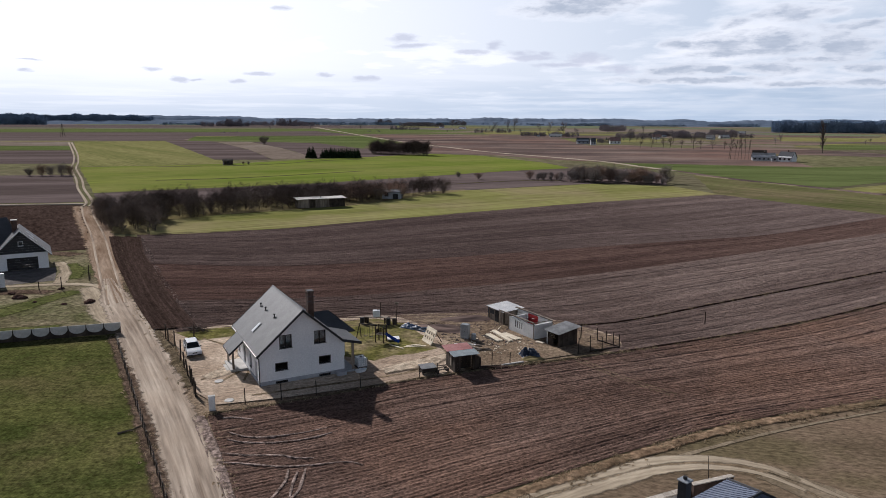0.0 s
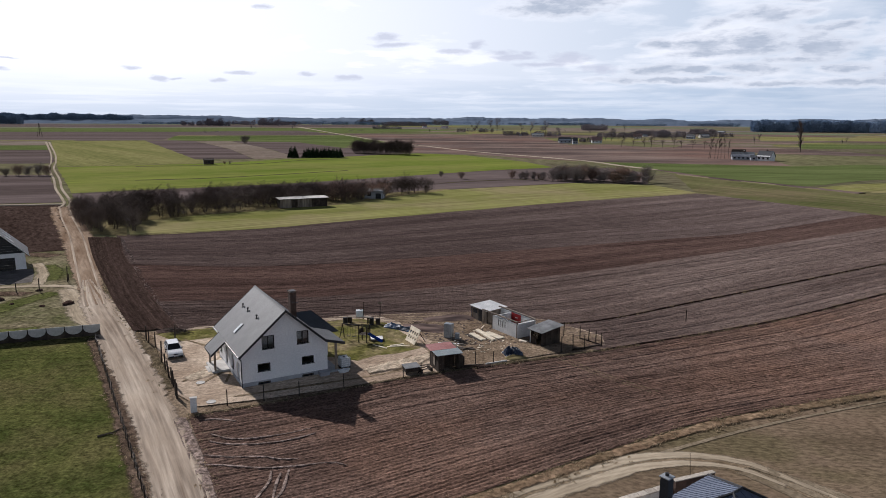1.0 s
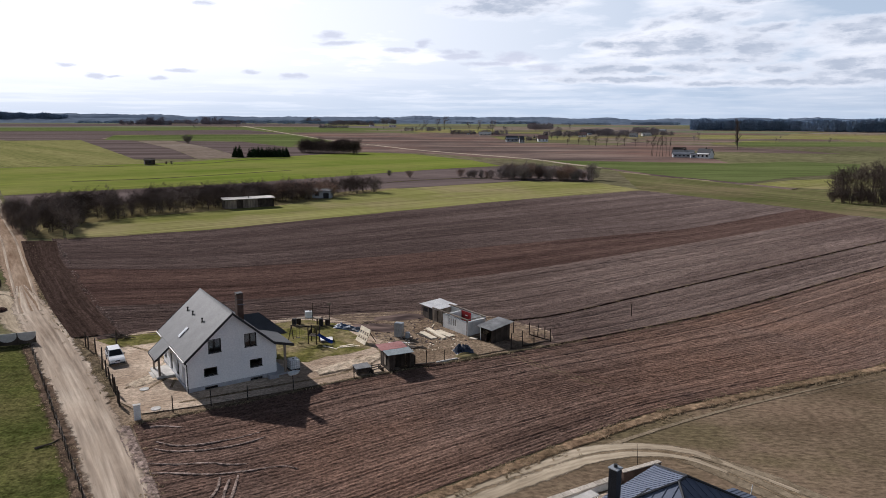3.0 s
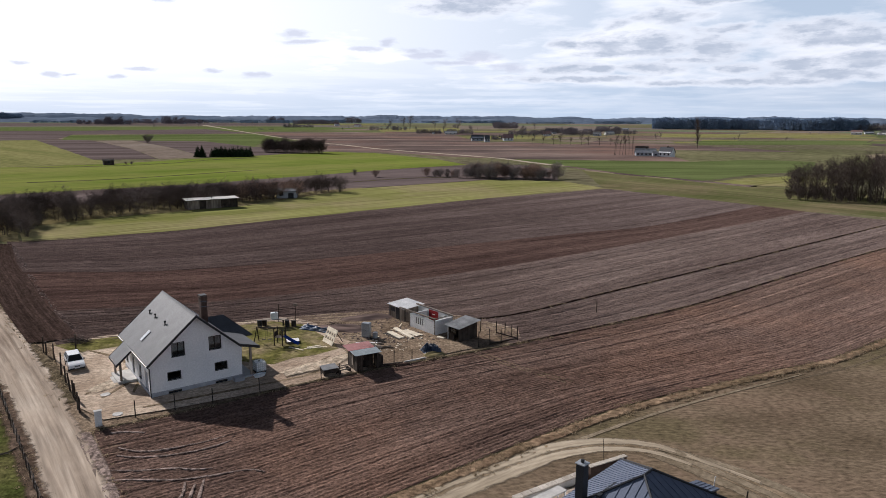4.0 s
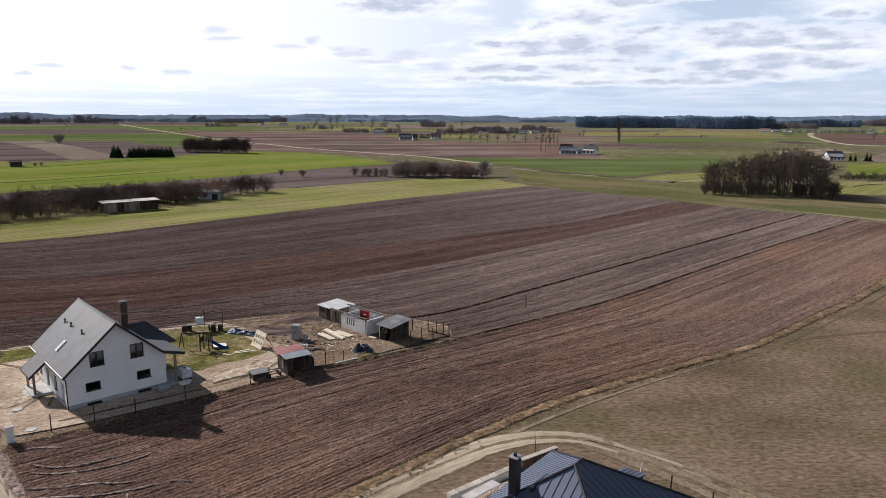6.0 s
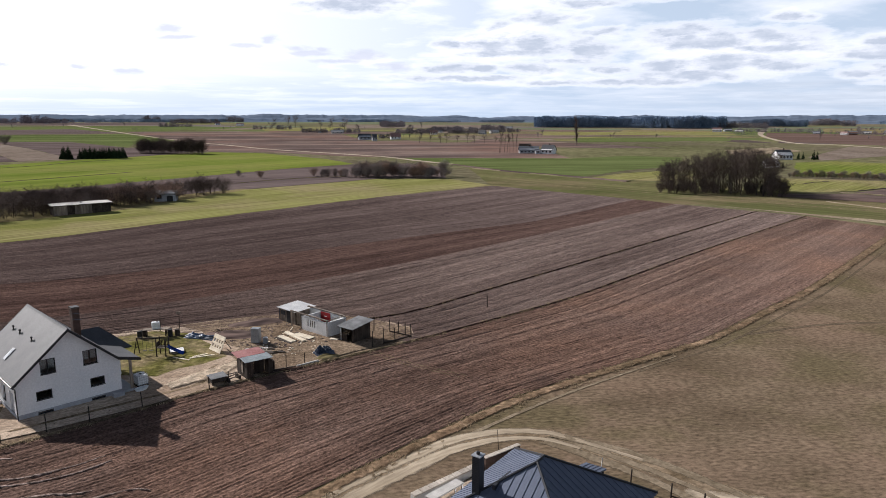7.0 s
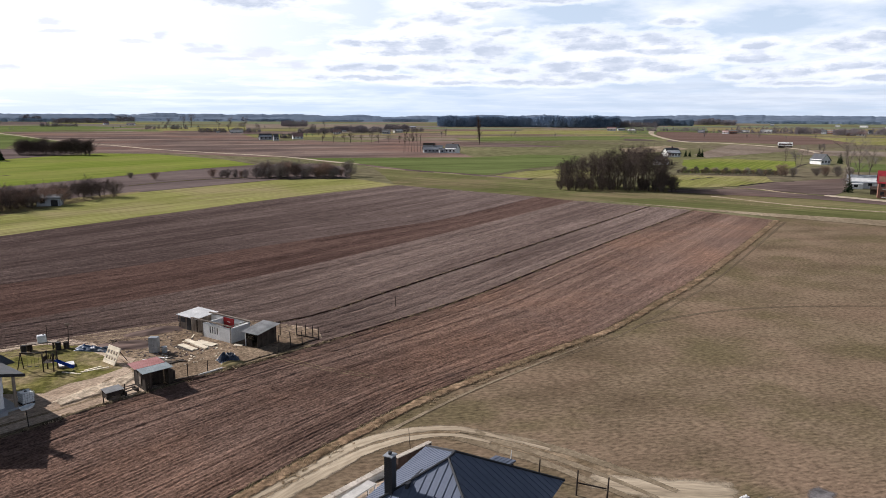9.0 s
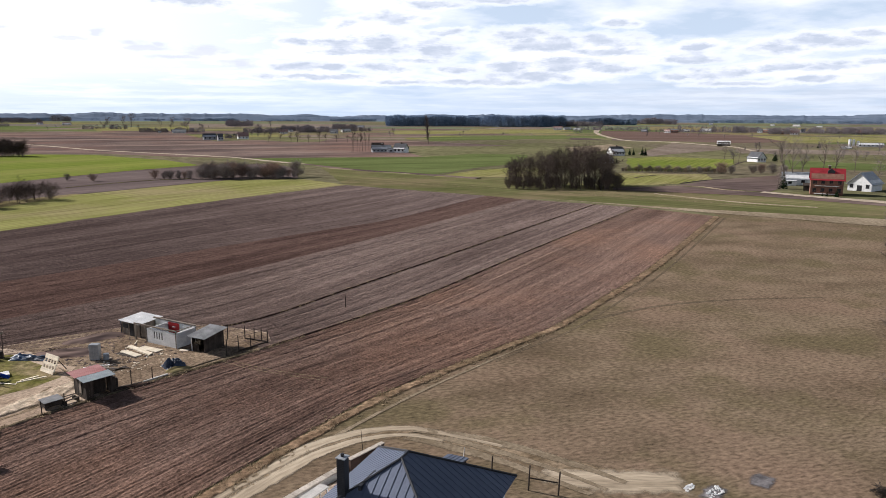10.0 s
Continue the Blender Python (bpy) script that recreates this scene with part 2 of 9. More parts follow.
M_base = surface("mixed_grassland", (0.105, 0.107, 0.053), (0.186, 0.174, 0.095), 0.006, 0.15, patch=(0.145, 0.116, 0.091), patch_scale=0.0035, grit=0.7)
M_soil_near = surface("harrowed_soil_dark", (0.107, 0.069, 0.055), (0.194, 0.129, 0.103), 0.12, 3.4, uv=True, stretch=(0.16, 1.35, 1), bump=1.0, depth=0.16, patch=(0.190, 0.114, 0.083), patch_scale=0.035, clods=4.0, clod_dark=0.62, dry=0.5, rows=0.18)
M_soil_mid = surface("harrowed_soil_light", (0.088, 0.062, 0.054), (0.160, 0.117, 0.101), 0.12, 3.4, uv=True, stretch=(0.10, 1.0, 1), bump=1.0, depth=0.16, clods=4.2, clod_dark=0.72, dry=0.8, rows=0.22)
M_soil_band = surface("damp_soil", (0.055, 0.034, 0.029), (0.101, 0.064, 0.053), 0.12, 3.0, uv=True, stretch=(0.10, 1.0, 1), bump=1.0, depth=0.16, clods=3.6, clod_dark=0.75, dry=0.75, rows=0.24)
# real soil colour on the headland; painted shade on the field balks
M_soil_head_balk_shade = surface("fresh_plough_soil_balk_shade", (0.040, 0.027, 0.022), (0.070, 0.047, 0.040), 0.12, 3.0, uv=True, stretch=(0.10, 1.0, 1), bump=1.0, depth=0.20, clods=2.4, clod_dark=0.7, rows=0.3)
M_soil_ridge = surface("dry_soil_ridge", (0.176, 0.133, 0.114), (0.280, 0.218, 0.189), 0.6, 3.0, bump=0.8, depth=0.08, clods=3.0, clod_dark=0.6, fade=1.1)
M_soil_top = surface("harrowed_soil_grey", (0.060, 0.043, 0.039), (0.108, 0.080, 0.072), 0.12, 3.0, uv=True, stretch=(0.07, 1.0, 1), bump=1.0, depth=0.16, clods=3.0, clod_dark=0.75, dry=0.75, rows=0.22)
M_soil_far = surface("far_soil", (0.094, 0.073, 0.068), (0.152, 0.120, 0.114), 0.02, 0.5, stretch=(0.12, 1.5, 1), turn=0.25, grit=0.5, low=0.42, high=0.58)
M_soil_far2 = surface("far_soil_brown", (0.097, 0.074, 0.067), (0.237, 0.178, 0.152), 0.012, 0.3, stretch=(0.12, 1.5, 1), turn=-0.1, grit=0.6, patch=(0.086, 0.064, 0.062), patch_scale=0.010, patch2=(0.204, 0.127, 0.103), patch2_scale=0.006, low=0.42, high=0.58)
M_soil_red = surface("red_soil", (0.039, 0.026, 0.021), (0.071, 0.049, 0.041), 0.05, 0.8, stretch=(1.2, 0.3, 1), turn=0.52, bump=0.6, depth=0.15, clods=1.6, clod_dark=0.6)
M_soil_russet = surface("russet_soil", (0.112, 0.074, 0.062), (0.178, 0.124, 0.106), 0.02, 0.3, stretch=(0.1, 1.5, 1), turn=-0.6, grit=0.5)
M_stubble = surface("stubble", (0.16, 0.125, 0.10), (0.24, 0.20, 0.165), 0.02, 0.4, stretch=(1.2, 0.3, 1), turn=-0.4, grit=0.5)
M_fallow = surface("fallow", (0.20, 0.16, 0.11), (0.34, 0.28, 0.20), 0.06, 1.2, stretch=(0.4, 1, 1), turn=0.9, grit=0.5)
M_crop = surface("winter_crop", (0.082, 0.108, 0.036), (0.138, 0.162, 0.064), 0.012, 0.3, stretch=(0.08, 1.6, 1), turn=-0.2, grit=0.75)
M_crop_bright = surface("winter_crop_bright", (0.104, 0.146, 0.025), (0.194, 0.223, 0.051), 0.015, 0.4, stretch=(0.06, 1.6, 1), turn=0.57, grit=0.55, patch=(0.203, 0.202, 0.067), patch_scale=0.010)
M_crop_pale = surface("winter_crop_pale", (0.157, 0.161, 0.059), (0.240, 0.223, 0.095), 0.02, 0.5, stretch=(0.06, 1.4, 1), turn=-0.92, grit=0.6)
M_crop_yellow = surface("meadow_yellow", (0.150, 0.156, 0.046), (0.245, 0.238, 0.090), 0.03, 0.6, stretch=(0.05, 1.5, 1), turn=0.54, patch=(0.265, 0.222, 0.122), patch_scale=0.022, grit=0.7)
M_straw = surface("straw_grass", (0.15, 0.125, 0.06), (0.27, 0.225, 0.12), 0.05, 0.8, grit=0.5)
M_lawn = surface("paddock_grass", (0.046, 0.057, 0.016), (0.099, 0.101, 0.034), 0.16, 3.6, bump=0.9, depth=0.12, patch=(0.106, 0.092, 0.041), patch_scale=0.10, clods=1.3, clod_dark=0.72, grit=0.95)
M_meadow = surface("dry_meadow", (0.098, 0.073, 0.047), (0.238, 0.180, 0.124), 0.09, 2.6, bump=1.0, depth=0.10, patch=(0.212, 0.150, 0.106), patch_scale=0.05, patch2=(0.122, 0.101, 0.056), patch2_scale=0.06, grit=0.88, stretch=(0.62, 1.2, 1), turn=-0.25, low=0.27, high=0.73)
M_drygrass = surface("dry_plot", (0.124, 0.104, 0.063), (0.248, 0.215, 0.141), 0.10, 0.9, bump=0.6, depth=0.1, patch=(0.071, 0.083, 0.027), patch_scale=0.07, clods=1.6, clod_dark=0.6)
M_sand = surface("sandy_yard", (0.329, 0.256, 0.190), (0.524, 0.428, 0.334), 0.16, 2.5, bump=0.5, depth=0.06, patch=(0.271, 0.202, 0.148), patch_scale=0.10, grit=0.5, clods=3.5, clod_dark=0.86, stretch=(0.5, 1.4, 1), turn=0.35)
M_yardgrass = surface("yard_grass", (0.088, 0.088, 0.026), (0.158, 0.142, 0.052), 0.35, 2.5, bump=0.6, depth=0.06, patch=(0.235, 0.185, 0.115), patch_scale=0.2, clods=1.0, clod_dark=0.8, grit=0.7)
M_road = surface("dirt_road", (0.230, 0.178, 0.136), (0.470, 0.395, 0.320), 0.75, 3.2, uv=True, stretch=(0.05, 1.0, 1), bump=0.6, depth=0.05, grit=0.45, patch=(0.40, 0.325, 0.255), patch_scale=0.12, fade=0.5, low=0.38, high=0.60)
M_road_wet = surface("dirt_road_brown", (0.178, 0.117, 0.078), (0.345, 0.262, 0.193), 0.5, 3.0, uv=True, stretch=(0.10, 1.0, 1), bump=0.5, depth=0.05, grit=0.38, fade=0.5)
M_verge = surface("verge_grass", (0.082, 0.064, 0.043), (0.165, 0.130, 0.088), 0.4, 2.2, bump=0.9, depth=0.15, patch=(0.098, 0.082, 0.048), patch_scale=0.12, clods=1.6, clod_dark=0.6, fade=0.8)
M_straw_verge = surface("straw_verge", (0.150, 0.100, 0.064), (0.300, 0.212, 0.138), 0.5, 2.4, bump=0.8, depth=0.10, patch=(0.120, 0.088, 0.052), patch_scale=0.16, clods=1.8, clod_dark=0.6, fade=1.0)
M_straw_tuft = blades("straw_blades", (0.22, 0.17, 0.11), (0.38, 0.30, 0.20))
M_worn = surface("worn_track", (0.145, 0.108, 0.068), (0.250, 0.192, 0.131), 0.4, 2.4, bump=0.5, depth=0.05, grit=0.6, clods=2.0, clod_dark=0.75, fade=1.3)
M_sandrut = surface("sandy_rut", (0.270, 0.218, 0.155), (0.460, 0.385, 0.287), 0.5, 4.0, uv=True, stretch=(0.12, 1.0, 1), bump=0.3, depth=0.03, grit=0.45, fade=1.2)
M_trail = surface("trodden_grass", (0.165, 0.130, 0.088), (0.265, 0.215, 0.152), 0.5, 3.0, bump=0.5, depth=0.04, grit=0.6, fade=1.9)
M_rut_dark = surface("dark_rut", (0.095, 0.074, 0.051), (0.162, 0.128, 0.088), 0.4, 3.0, bump=0.5, depth=0.05, grit=0.6, fade=1.2)
M_paving = surface("grey_brown_paving", (0.105, 0.095, 0.090), (0.175, 0.160, 0.150), 0.5, 3.0, bump=0.3, depth=0.03, grit=0.5)
M_turf_patch = surface("turf_patch", (0.062, 0.072, 0.024), (0.125, 0.128, 0.050), 0.3, 2.0, bump=0.8, depth=0.10, clods=1.8, clod_dark=0.7, grit=0.6, fade=1.3)
M_earth_patch = surface("dug_earth", (0.075, 0.052, 0.038), (0.150, 0.108, 0.080), 0.4, 3.0, bump=0.9, depth=0.15, clods=2.0, clod_dark=0.6, fade=1.3)
M_headgrass = surface("headland_grass", (0.098, 0.104, 0.042), (0.172, 0.164, 0.076), 0.03, 0.5, stretch=(0.05, 1.3, 1), turn=-1.07, grit=0.6, patch=(0.190, 0.152, 0.090), patch_scale=0.03)
M_track = surface("pale_track", (0.30, 0.25, 0.19), (0.46, 0.39, 0.31), 0.2, 2.0, uv=True, stretch=(0.15, 1.0, 1), grit=0.5)
M_bark = surface("bark", (0.075, 0.060, 0.050), (0.14, 0.115, 0.095), 0.6, 6.0, vary=0.25, grit=0.6)
M_twig = surface("twigs", (0.125, 0.100, 0.088), (0.215, 0.175, 0.152), 0.3, 3.0, vary=0.3, grit=0.6)
M_twig_dark = surface("dark_twigs", (0.069, 0.053, 0.047), (0.129, 0.100, 0.088), 0.3, 3.0, vary=0.3, grit=0.6)
# bare twig colour, with distance haze painted in as a paler, bluer tone
M_belt_haze = surface("hazy_belt_twigs", (0.146, 0.129, 0.140), (0.232, 0.205, 0.215), 0.3, 3.0, vary=0.2, grit=0.4)
M_twig_red = surface("twigs_russet", (0.203, 0.142, 0.111), (0.324, 0.230, 0.182), 0.3, 3.0, vary=0.3, grit=0.6)
M_twig_far = surface("far_twigs", (0.17, 0.145, 0.13), (0.26, 0.225, 0.205), 0.3, 3.0, vary=0.25, grit=0.6)
M_ash = surface("fire_ash", (0.085, 0.080, 0.082), (0.24, 0.225, 0.225), 0.6, 2.2, bump=0.4, depth=0.05, grit=0.7, fade=1.3)
M_needle = surface("conifer_needles", (0.012, 0.022, 0.012), (0.030, 0.048, 0.022), 0.6, 3.0, vary=0.3, grit=0.6)
# blue distance haze is mixed into the base colour of both woods
M_forest_haze = surface("forest", (0.127, 0.176, 0.245), (0.227, 0.293, 0.388), 0.05, 0.3, vary=0.2, grit=0.5)
M_farwood_haze = surface("distant_forest_haze_tint", (0.130, 0.176, 0.243), (0.207, 0.268, 0.348), 0.02, 0.1, grit=0.4)
# crop and soil tones shifted towards blue as painted distance haze
M_farcrop_haze = surface("distant_crop_haze", (0.120, 0.145, 0.090), (0.185, 0.205, 0.130), 0.004, 0.05, stretch=(0.3, 1.5, 1), grit=0.5)
M_farsoil_haze = surface("distant_soil_haze", (0.135, 0.118, 0.115), (0.195, 0.170, 0.162), 0.004, 0.05, stretch=(0.3, 1.5, 1), grit=0.5)
M_oldtile = surface("faded_tile_roof", (0.22, 0.125, 0.11), (0.32, 0.21, 0.19), 0.9, 5.0, rough=0.7, bump=0.15, depth=0.01, grit=0.18, spec=0.25)
M_yardsoil = surface("yard_earth", (0.125, 0.090, 0.062), (0.230, 0.172, 0.121), 0.25, 3.0, bump=0.8, depth=0.10, patch=(0.275, 0.213, 0.151), patch_scale=0.12, grit=0.7, clods=4.0, clod_dark=0.7)
# hill colour is mostly painted blue haze
M_hill_haze = surface("far_wooded_hill_haze", (0.105, 0.137, 0.190), (0.150, 0.187, 0.245), 0.003, 0.02, grit=0.3)
M_plaster = surface("white_plaster", (0.684, 0.694, 0.703), (0.760, 0.760, 0.760), 0.5, 6.0, bump=0.12, depth=0.01, grit=0.18, spec=0.25)
M_plinth = surface("grey_plinth", (0.30, 0.31, 0.33), (0.42, 0.43, 0.45), 0.6, 6.0, bump=0.2, depth=0.01, grit=0.18, spec=0.25)
M_roof = surface("graphite_roof", (0.062, 0.065, 0.072), (0.084, 0.088, 0.096), 0.6, 8.0, rough=0.62, bump=0.2, depth=0.015, spec=0.25, grit=0.35)
M_roof_metal = surface("graphite_metal_roof", (0.105, 0.125, 0.175), (0.125, 0.147, 0.200), 0.4, 5.0, rough=0.55, bump=0.03, depth=0.01, spec=0.3, grit=0.1, metal=0.35)
M_trim = surface("anthracite_trim", (0.022, 0.024, 0.028), (0.036, 0.038, 0.043), 1.0, 8.0, rough=0.45, bump=0.05, depth=0.005, grit=0.18, spec=0.25)
M_brick = surface("chimney_clinker", (0.058, 0.038, 0.030), (0.118, 0.076, 0.060), 1.2, 7.0, bump=0.3, depth=0.02, grit=0.18, spec=0.25)
M_glass = glass("window_glass")
M_wood = surface("weathered_wood", (0.13, 0.105, 0.085), (0.27, 0.225, 0.18), 1.2, 9.0, bump=0.3, depth=0.01, stretch=(1, 1, 0.25), vary=0.2, grit=0.18, spec=0.25)
M_wood_dark = surface("dark_wood", (0.027, 0.020, 0.016), (0.068, 0.053, 0.042), 1.2, 9.0, bump=0.3, depth=0.01, vary=0.25, grit=0.18, spec=0.25)
M_lumber = surface("fresh_lumber", (0.60, 0.52, 0.39), (0.78, 0.70, 0.56), 1.2, 9.0, bump=0.15, depth=0.01, vary=0.10, grit=0.18, spec=0.25)
M_white = surface("white_paint", (0.56, 0.57, 0.57), (0.74, 0.74, 0.73), 0.7, 7.0, bump=0.1, depth=0.01, rough=0.6, vary=0.08, grit=0.25, spec=0.25)
M_sheet = surface("zinc_sheet", (0.246, 0.271, 0.295), (0.394, 0.418, 0.443), 0.8, 5.0, rough=0.42, bump=0.15, depth=0.01, metal=0.35, grit=0.18, spec=0.25)
M_sheet_old = surface("weathered_blue_grey_sheet", (0.17, 0.205, 0.225), (0.29, 0.33, 0.345), 0.8, 5.0, rough=0.7, bump=0.15, depth=0.01, grit=0.3, spec=0.2)
M_redsheet = surface("faded_red_sheet", (0.24, 0.075, 0.07), (0.36, 0.15, 0.14), 0.9, 5.0, rough=0.55, bump=0.15, depth=0.01, grit=0.18, spec=0.25)
M_felt = surface("grey_felt_roof", (0.15, 0.155, 0.16), (0.27, 0.275, 0.28), 0.8, 6.0, bump=0.2, depth=0.02, grit=0.18, spec=0.25)
M_concrete = surface("concrete", (0.40, 0.385, 0.36), (0.58, 0.56, 0.53), 0.8, 7.0, bump=0.25, depth=0.01, grit=0.18, spec=0.25)
M_red = surface("red_door", (0.26, 0.014, 0.016), (0.34, 0.022, 0.024), 1.0, 6.0, rough=0.5, bump=0.05, grit=0.18, spec=0.25)
M_redroof = surface("red_metal_roof", (0.20, 0.018, 0.024), (0.28, 0.032, 0.040), 0.5, 4.0, rough=0.6, bump=0.1, depth=0.02, grit=0.18, spec=0.15)
M_facebrick = surface("orange_brick", (0.150, 0.071, 0.050), (0.225, 0.117, 0.085), 0.7, 5.0, bump=0.2, depth=0.01, grit=0.18, spec=0.25)
M_tarp = surface("navy_tarpaulin", (0.018, 0.026, 0.045), (0.045, 0.06, 0.09), 1.3, 6.0, rough=0.35, bump=0.5, depth=0.05, grit=0.18, spec=0.25)
M_bluetarp = surface("blue_tarpaulin", (0.020, 0.050, 0.115), (0.090, 0.140, 0.205), 1.3, 6.0, rough=0.4, bump=0.5, depth=0.05, patch=(0.05, 0.05, 0.055), patch_scale=1.0, grit=0.3, spec=0.25)
M_blue = surface("blue_plastic", (0.016, 0.058, 0.26), (0.028, 0.09, 0.35), 1.0, 6.0, rough=0.35, bump=0.03, grit=0.18, spec=0.25)
M_plastic = surface("white_plastic_tank", (0.62, 0.65, 0.66), (0.75, 0.77, 0.77), 1.0, 6.0, rough=0.4, bump=0.05, grit=0.18, spec=0.25)
M_carpaint = surface("white_car_paint", (0.70, 0.72, 0.74), (0.76, 0.77, 0.78), 0.8, 6.0, rough=0.18, bump=0.0, spec=0.6, grit=0.18)
M_tyre = surface("tyre_rubber", (0.015, 0.015, 0.015), (0.03, 0.03, 0.03), 1.0, 9.0, grit=0.18, spec=0.25)
M_black = surface("black_plastic", (0.012, 0.012, 0.013), (0.028, 0.028, 0.03), 1.0, 8.0, rough=0.5, grit=0.18, spec=0.25)
M_chrome = surface("bright_metal", (0.45, 0.46, 0.47), (0.60, 0.61, 0.62), 1.0, 6.0, rough=0.25, metal=0.9, bump=0.0, grit=0.18, spec=0.25)
M_lampglass = surface("headlight", (0.55, 0.57, 0.6), (0.68, 0.70, 0.72), 1.0, 6.0, rough=0.1, bump=0.0, grit=0.18, spec=0.25)


# ---- builders ----
def mesh_of(bm, name, mat):
    me = bpy.data.meshes.new(name)
    bmesh.ops.recalc_face_normals(bm, faces=bm.faces)
    bm.to_mesh(me)
    bm.free()
    me.materials.append(mat)
    return me


def part(name, bm, mat, parent, label=""):
    ob = new(name, mesh_of(bm, name, mat))
    ob.parent = parent
    return tagged(ob, label)


def single(name, bm, mat, m, label, category, group="", kind=""):
    ob = new(name, mesh_of(bm, name, mat))
    ob.matrix_basis = m
    return tagged(ob, label, category, group, kind)


def thing(name, m, label, category, group="", kind=""):
    ob = new(name)
    ob.empty_display_size = 0.3
    ob.matrix_basis = m
    return tagged(ob, label, category, group, kind)


def sheet_mesh(name, verts, faces, mat, uvs=None, edges=None):
    me = bpy.data.meshes.new(name)
    me.from_pydata(verts, [], faces)
    me.materials.append(mat)
    if uvs is not None:
        layer = me.uv_layers.new(name="UVMap")
        idx = np.empty(len(me.loops), dtype=np.int32)
        me.loops.foreach_get("vertex_index", idx)
        layer.data.foreach_set("uv", np.asarray(uvs, dtype=np.float32)[idx].ravel())
        if edges is not None:
            rim = me.uv_layers.new(name="edge")
            rim.data.foreach_set("uv", np.asarray(edges, dtype=np.float32)[idx].ravel())
    return me


def box(bm, x0, x1, y0, y1, z0, z1, bevel=0.0, m=None):
    made = bmesh.ops.create_cube(bm, size=1.0)["verts"]
    for v in made:
        v.co = Vector((x0 + (v.co.x + 0.5) * (x1 - x0), y0 + (v.co.y + 0.5) * (y1 - y0), z0 + (v.co.z + 0.5) * (z1 - z0)))
    if bevel:
        edges = {e for v in made for e in v.link_edges}
        made = [v for f in bmesh.ops.bevel(bm, geom=list(edges), offset=bevel, segments=1, affect="EDGES")["faces"] for v in f.verts]
    if m:
        bmesh.ops.transform(bm, matrix=m, verts=list(set(made)))
    return bm


def prism(bm, outline, axis, a, b):
    """Extrudes a 2D outline along an axis ("x", "y" or "z") from a to b."""
    def at(p, q, c):
        return {"x": (c, p, q), "y": (p, c, q), "z": (p, q, c)}[axis]
    lo = [bm.verts.new(at(p, q, a)) for p, q in outline]
    hi = [bm.verts.new(at(p, q, b)) for p, q in outline]
    bm.faces.new(lo)
    bm.faces.new(hi[::-1])
    for i in range(len(outline)):
        j = (i + 1) % len(outline)
        bm.faces.new((lo[i], hi[i], hi[j], lo[j]))
    return bm


def slab(bm, quad, thick):
    """A plate of the given thickness under a polygon of 3D points."""
    pts = [Vector(p) for p in quad]
    n = (pts[1] - pts[0]).cross(pts[2] - pts[0]).normalized()
    if n.z < 0:
        n = -n
    top = [bm.verts.new(p) for p in pts]
    bot = [bm.verts.new(p - n * thick) for p in pts]
    bm.faces.new(top)
    bm.faces.new(bot[::-1])
    for i in range(len(pts)):
        j = (i + 1) % len(pts)
        bm.faces.new((top[i], bot[i], bot[j], top[j]))
    return bm


def rod(bm, p, q, r0, r1=None, sides=8):
    p, q = Vector(p), Vector(q)
    d = (q - p).normalized()
    a = d.orthogonal().normalized()
    b = d.cross(a)
    r1 = r0 if r1 is None else r1
    rings = []
    for c, r in ((p, r0), (q, r1)):
        rings.append([bm.verts.new(c + (a * math.cos(k * math.tau / sides) + b * math.sin(k * math.tau / sides)) * r) for k in range(sides)])
    bm.faces.new(rings[0][::-1])
    bm.faces.new(rings[1])
    for k in range(sides):
        j = (k + 1) % sides
        bm.faces.new((rings[0][k], rings[0][j], rings[1][j], rings[1][k]))
    return bm


def holed_wall(bm, x0, x1, top, holes, y0, y1, cuts=()):
    """A wall in the xz plane between y0 and y1. top(x): its height; holes: (xa, xb, za, zb)."""
    xs = sorted({x0, x1, *cuts, *(h[0] for h in holes), *(h[1] for h in holes)})
    for a, b in zip(xs, xs[1:]):
        inside = sorted((h[2], h[3]) for h in holes if h[0] <= a + 1e-6 and h[1] >= b - 1e-6)
        z = 0.0
        for za, zb in inside:
            prism(bm, [(a, z), (b, z), (b, za), (a, za)], "y", y0, y1)
            z = zb
        prism(bm, [(a, z), (b, z), (b, top(b)), (a, top(a))], "y", y0, y1)
    return bm


def curve_points(pts, n):
    """n points evenly along a smooth curve through pts."""
    p = np.array(pts, float)
    p = np.vstack([2 * p[0] - p[1], p, 2 * p[-1] - p[-2]])
    fine = []
    for i in range(1, len(p) - 2):
        t = np.linspace(0, 1, 24, endpoint=False)[:, None]
        a, b, c, d = p[i - 1:i + 3]
        fine.append(0.5 * (2 * b + (c - a) * t + (2 * a - 5 * b + 4 * c - d) * t**2 + (3 * b - a - 3 * c + d) * t**3))
    fine = np.vstack([*fine, p[-2:-1]])
    s = np.r_[0, np.cumsum(np.hypot(*np.diff(fine, axis=0).T))]
    k = np.linspace(0, s[-1], n)
    return np.stack([np.interp(k, s, fine[:, 0]), np.interp(k, s, fine[:, 1])], 1), k


LAYER = [0]


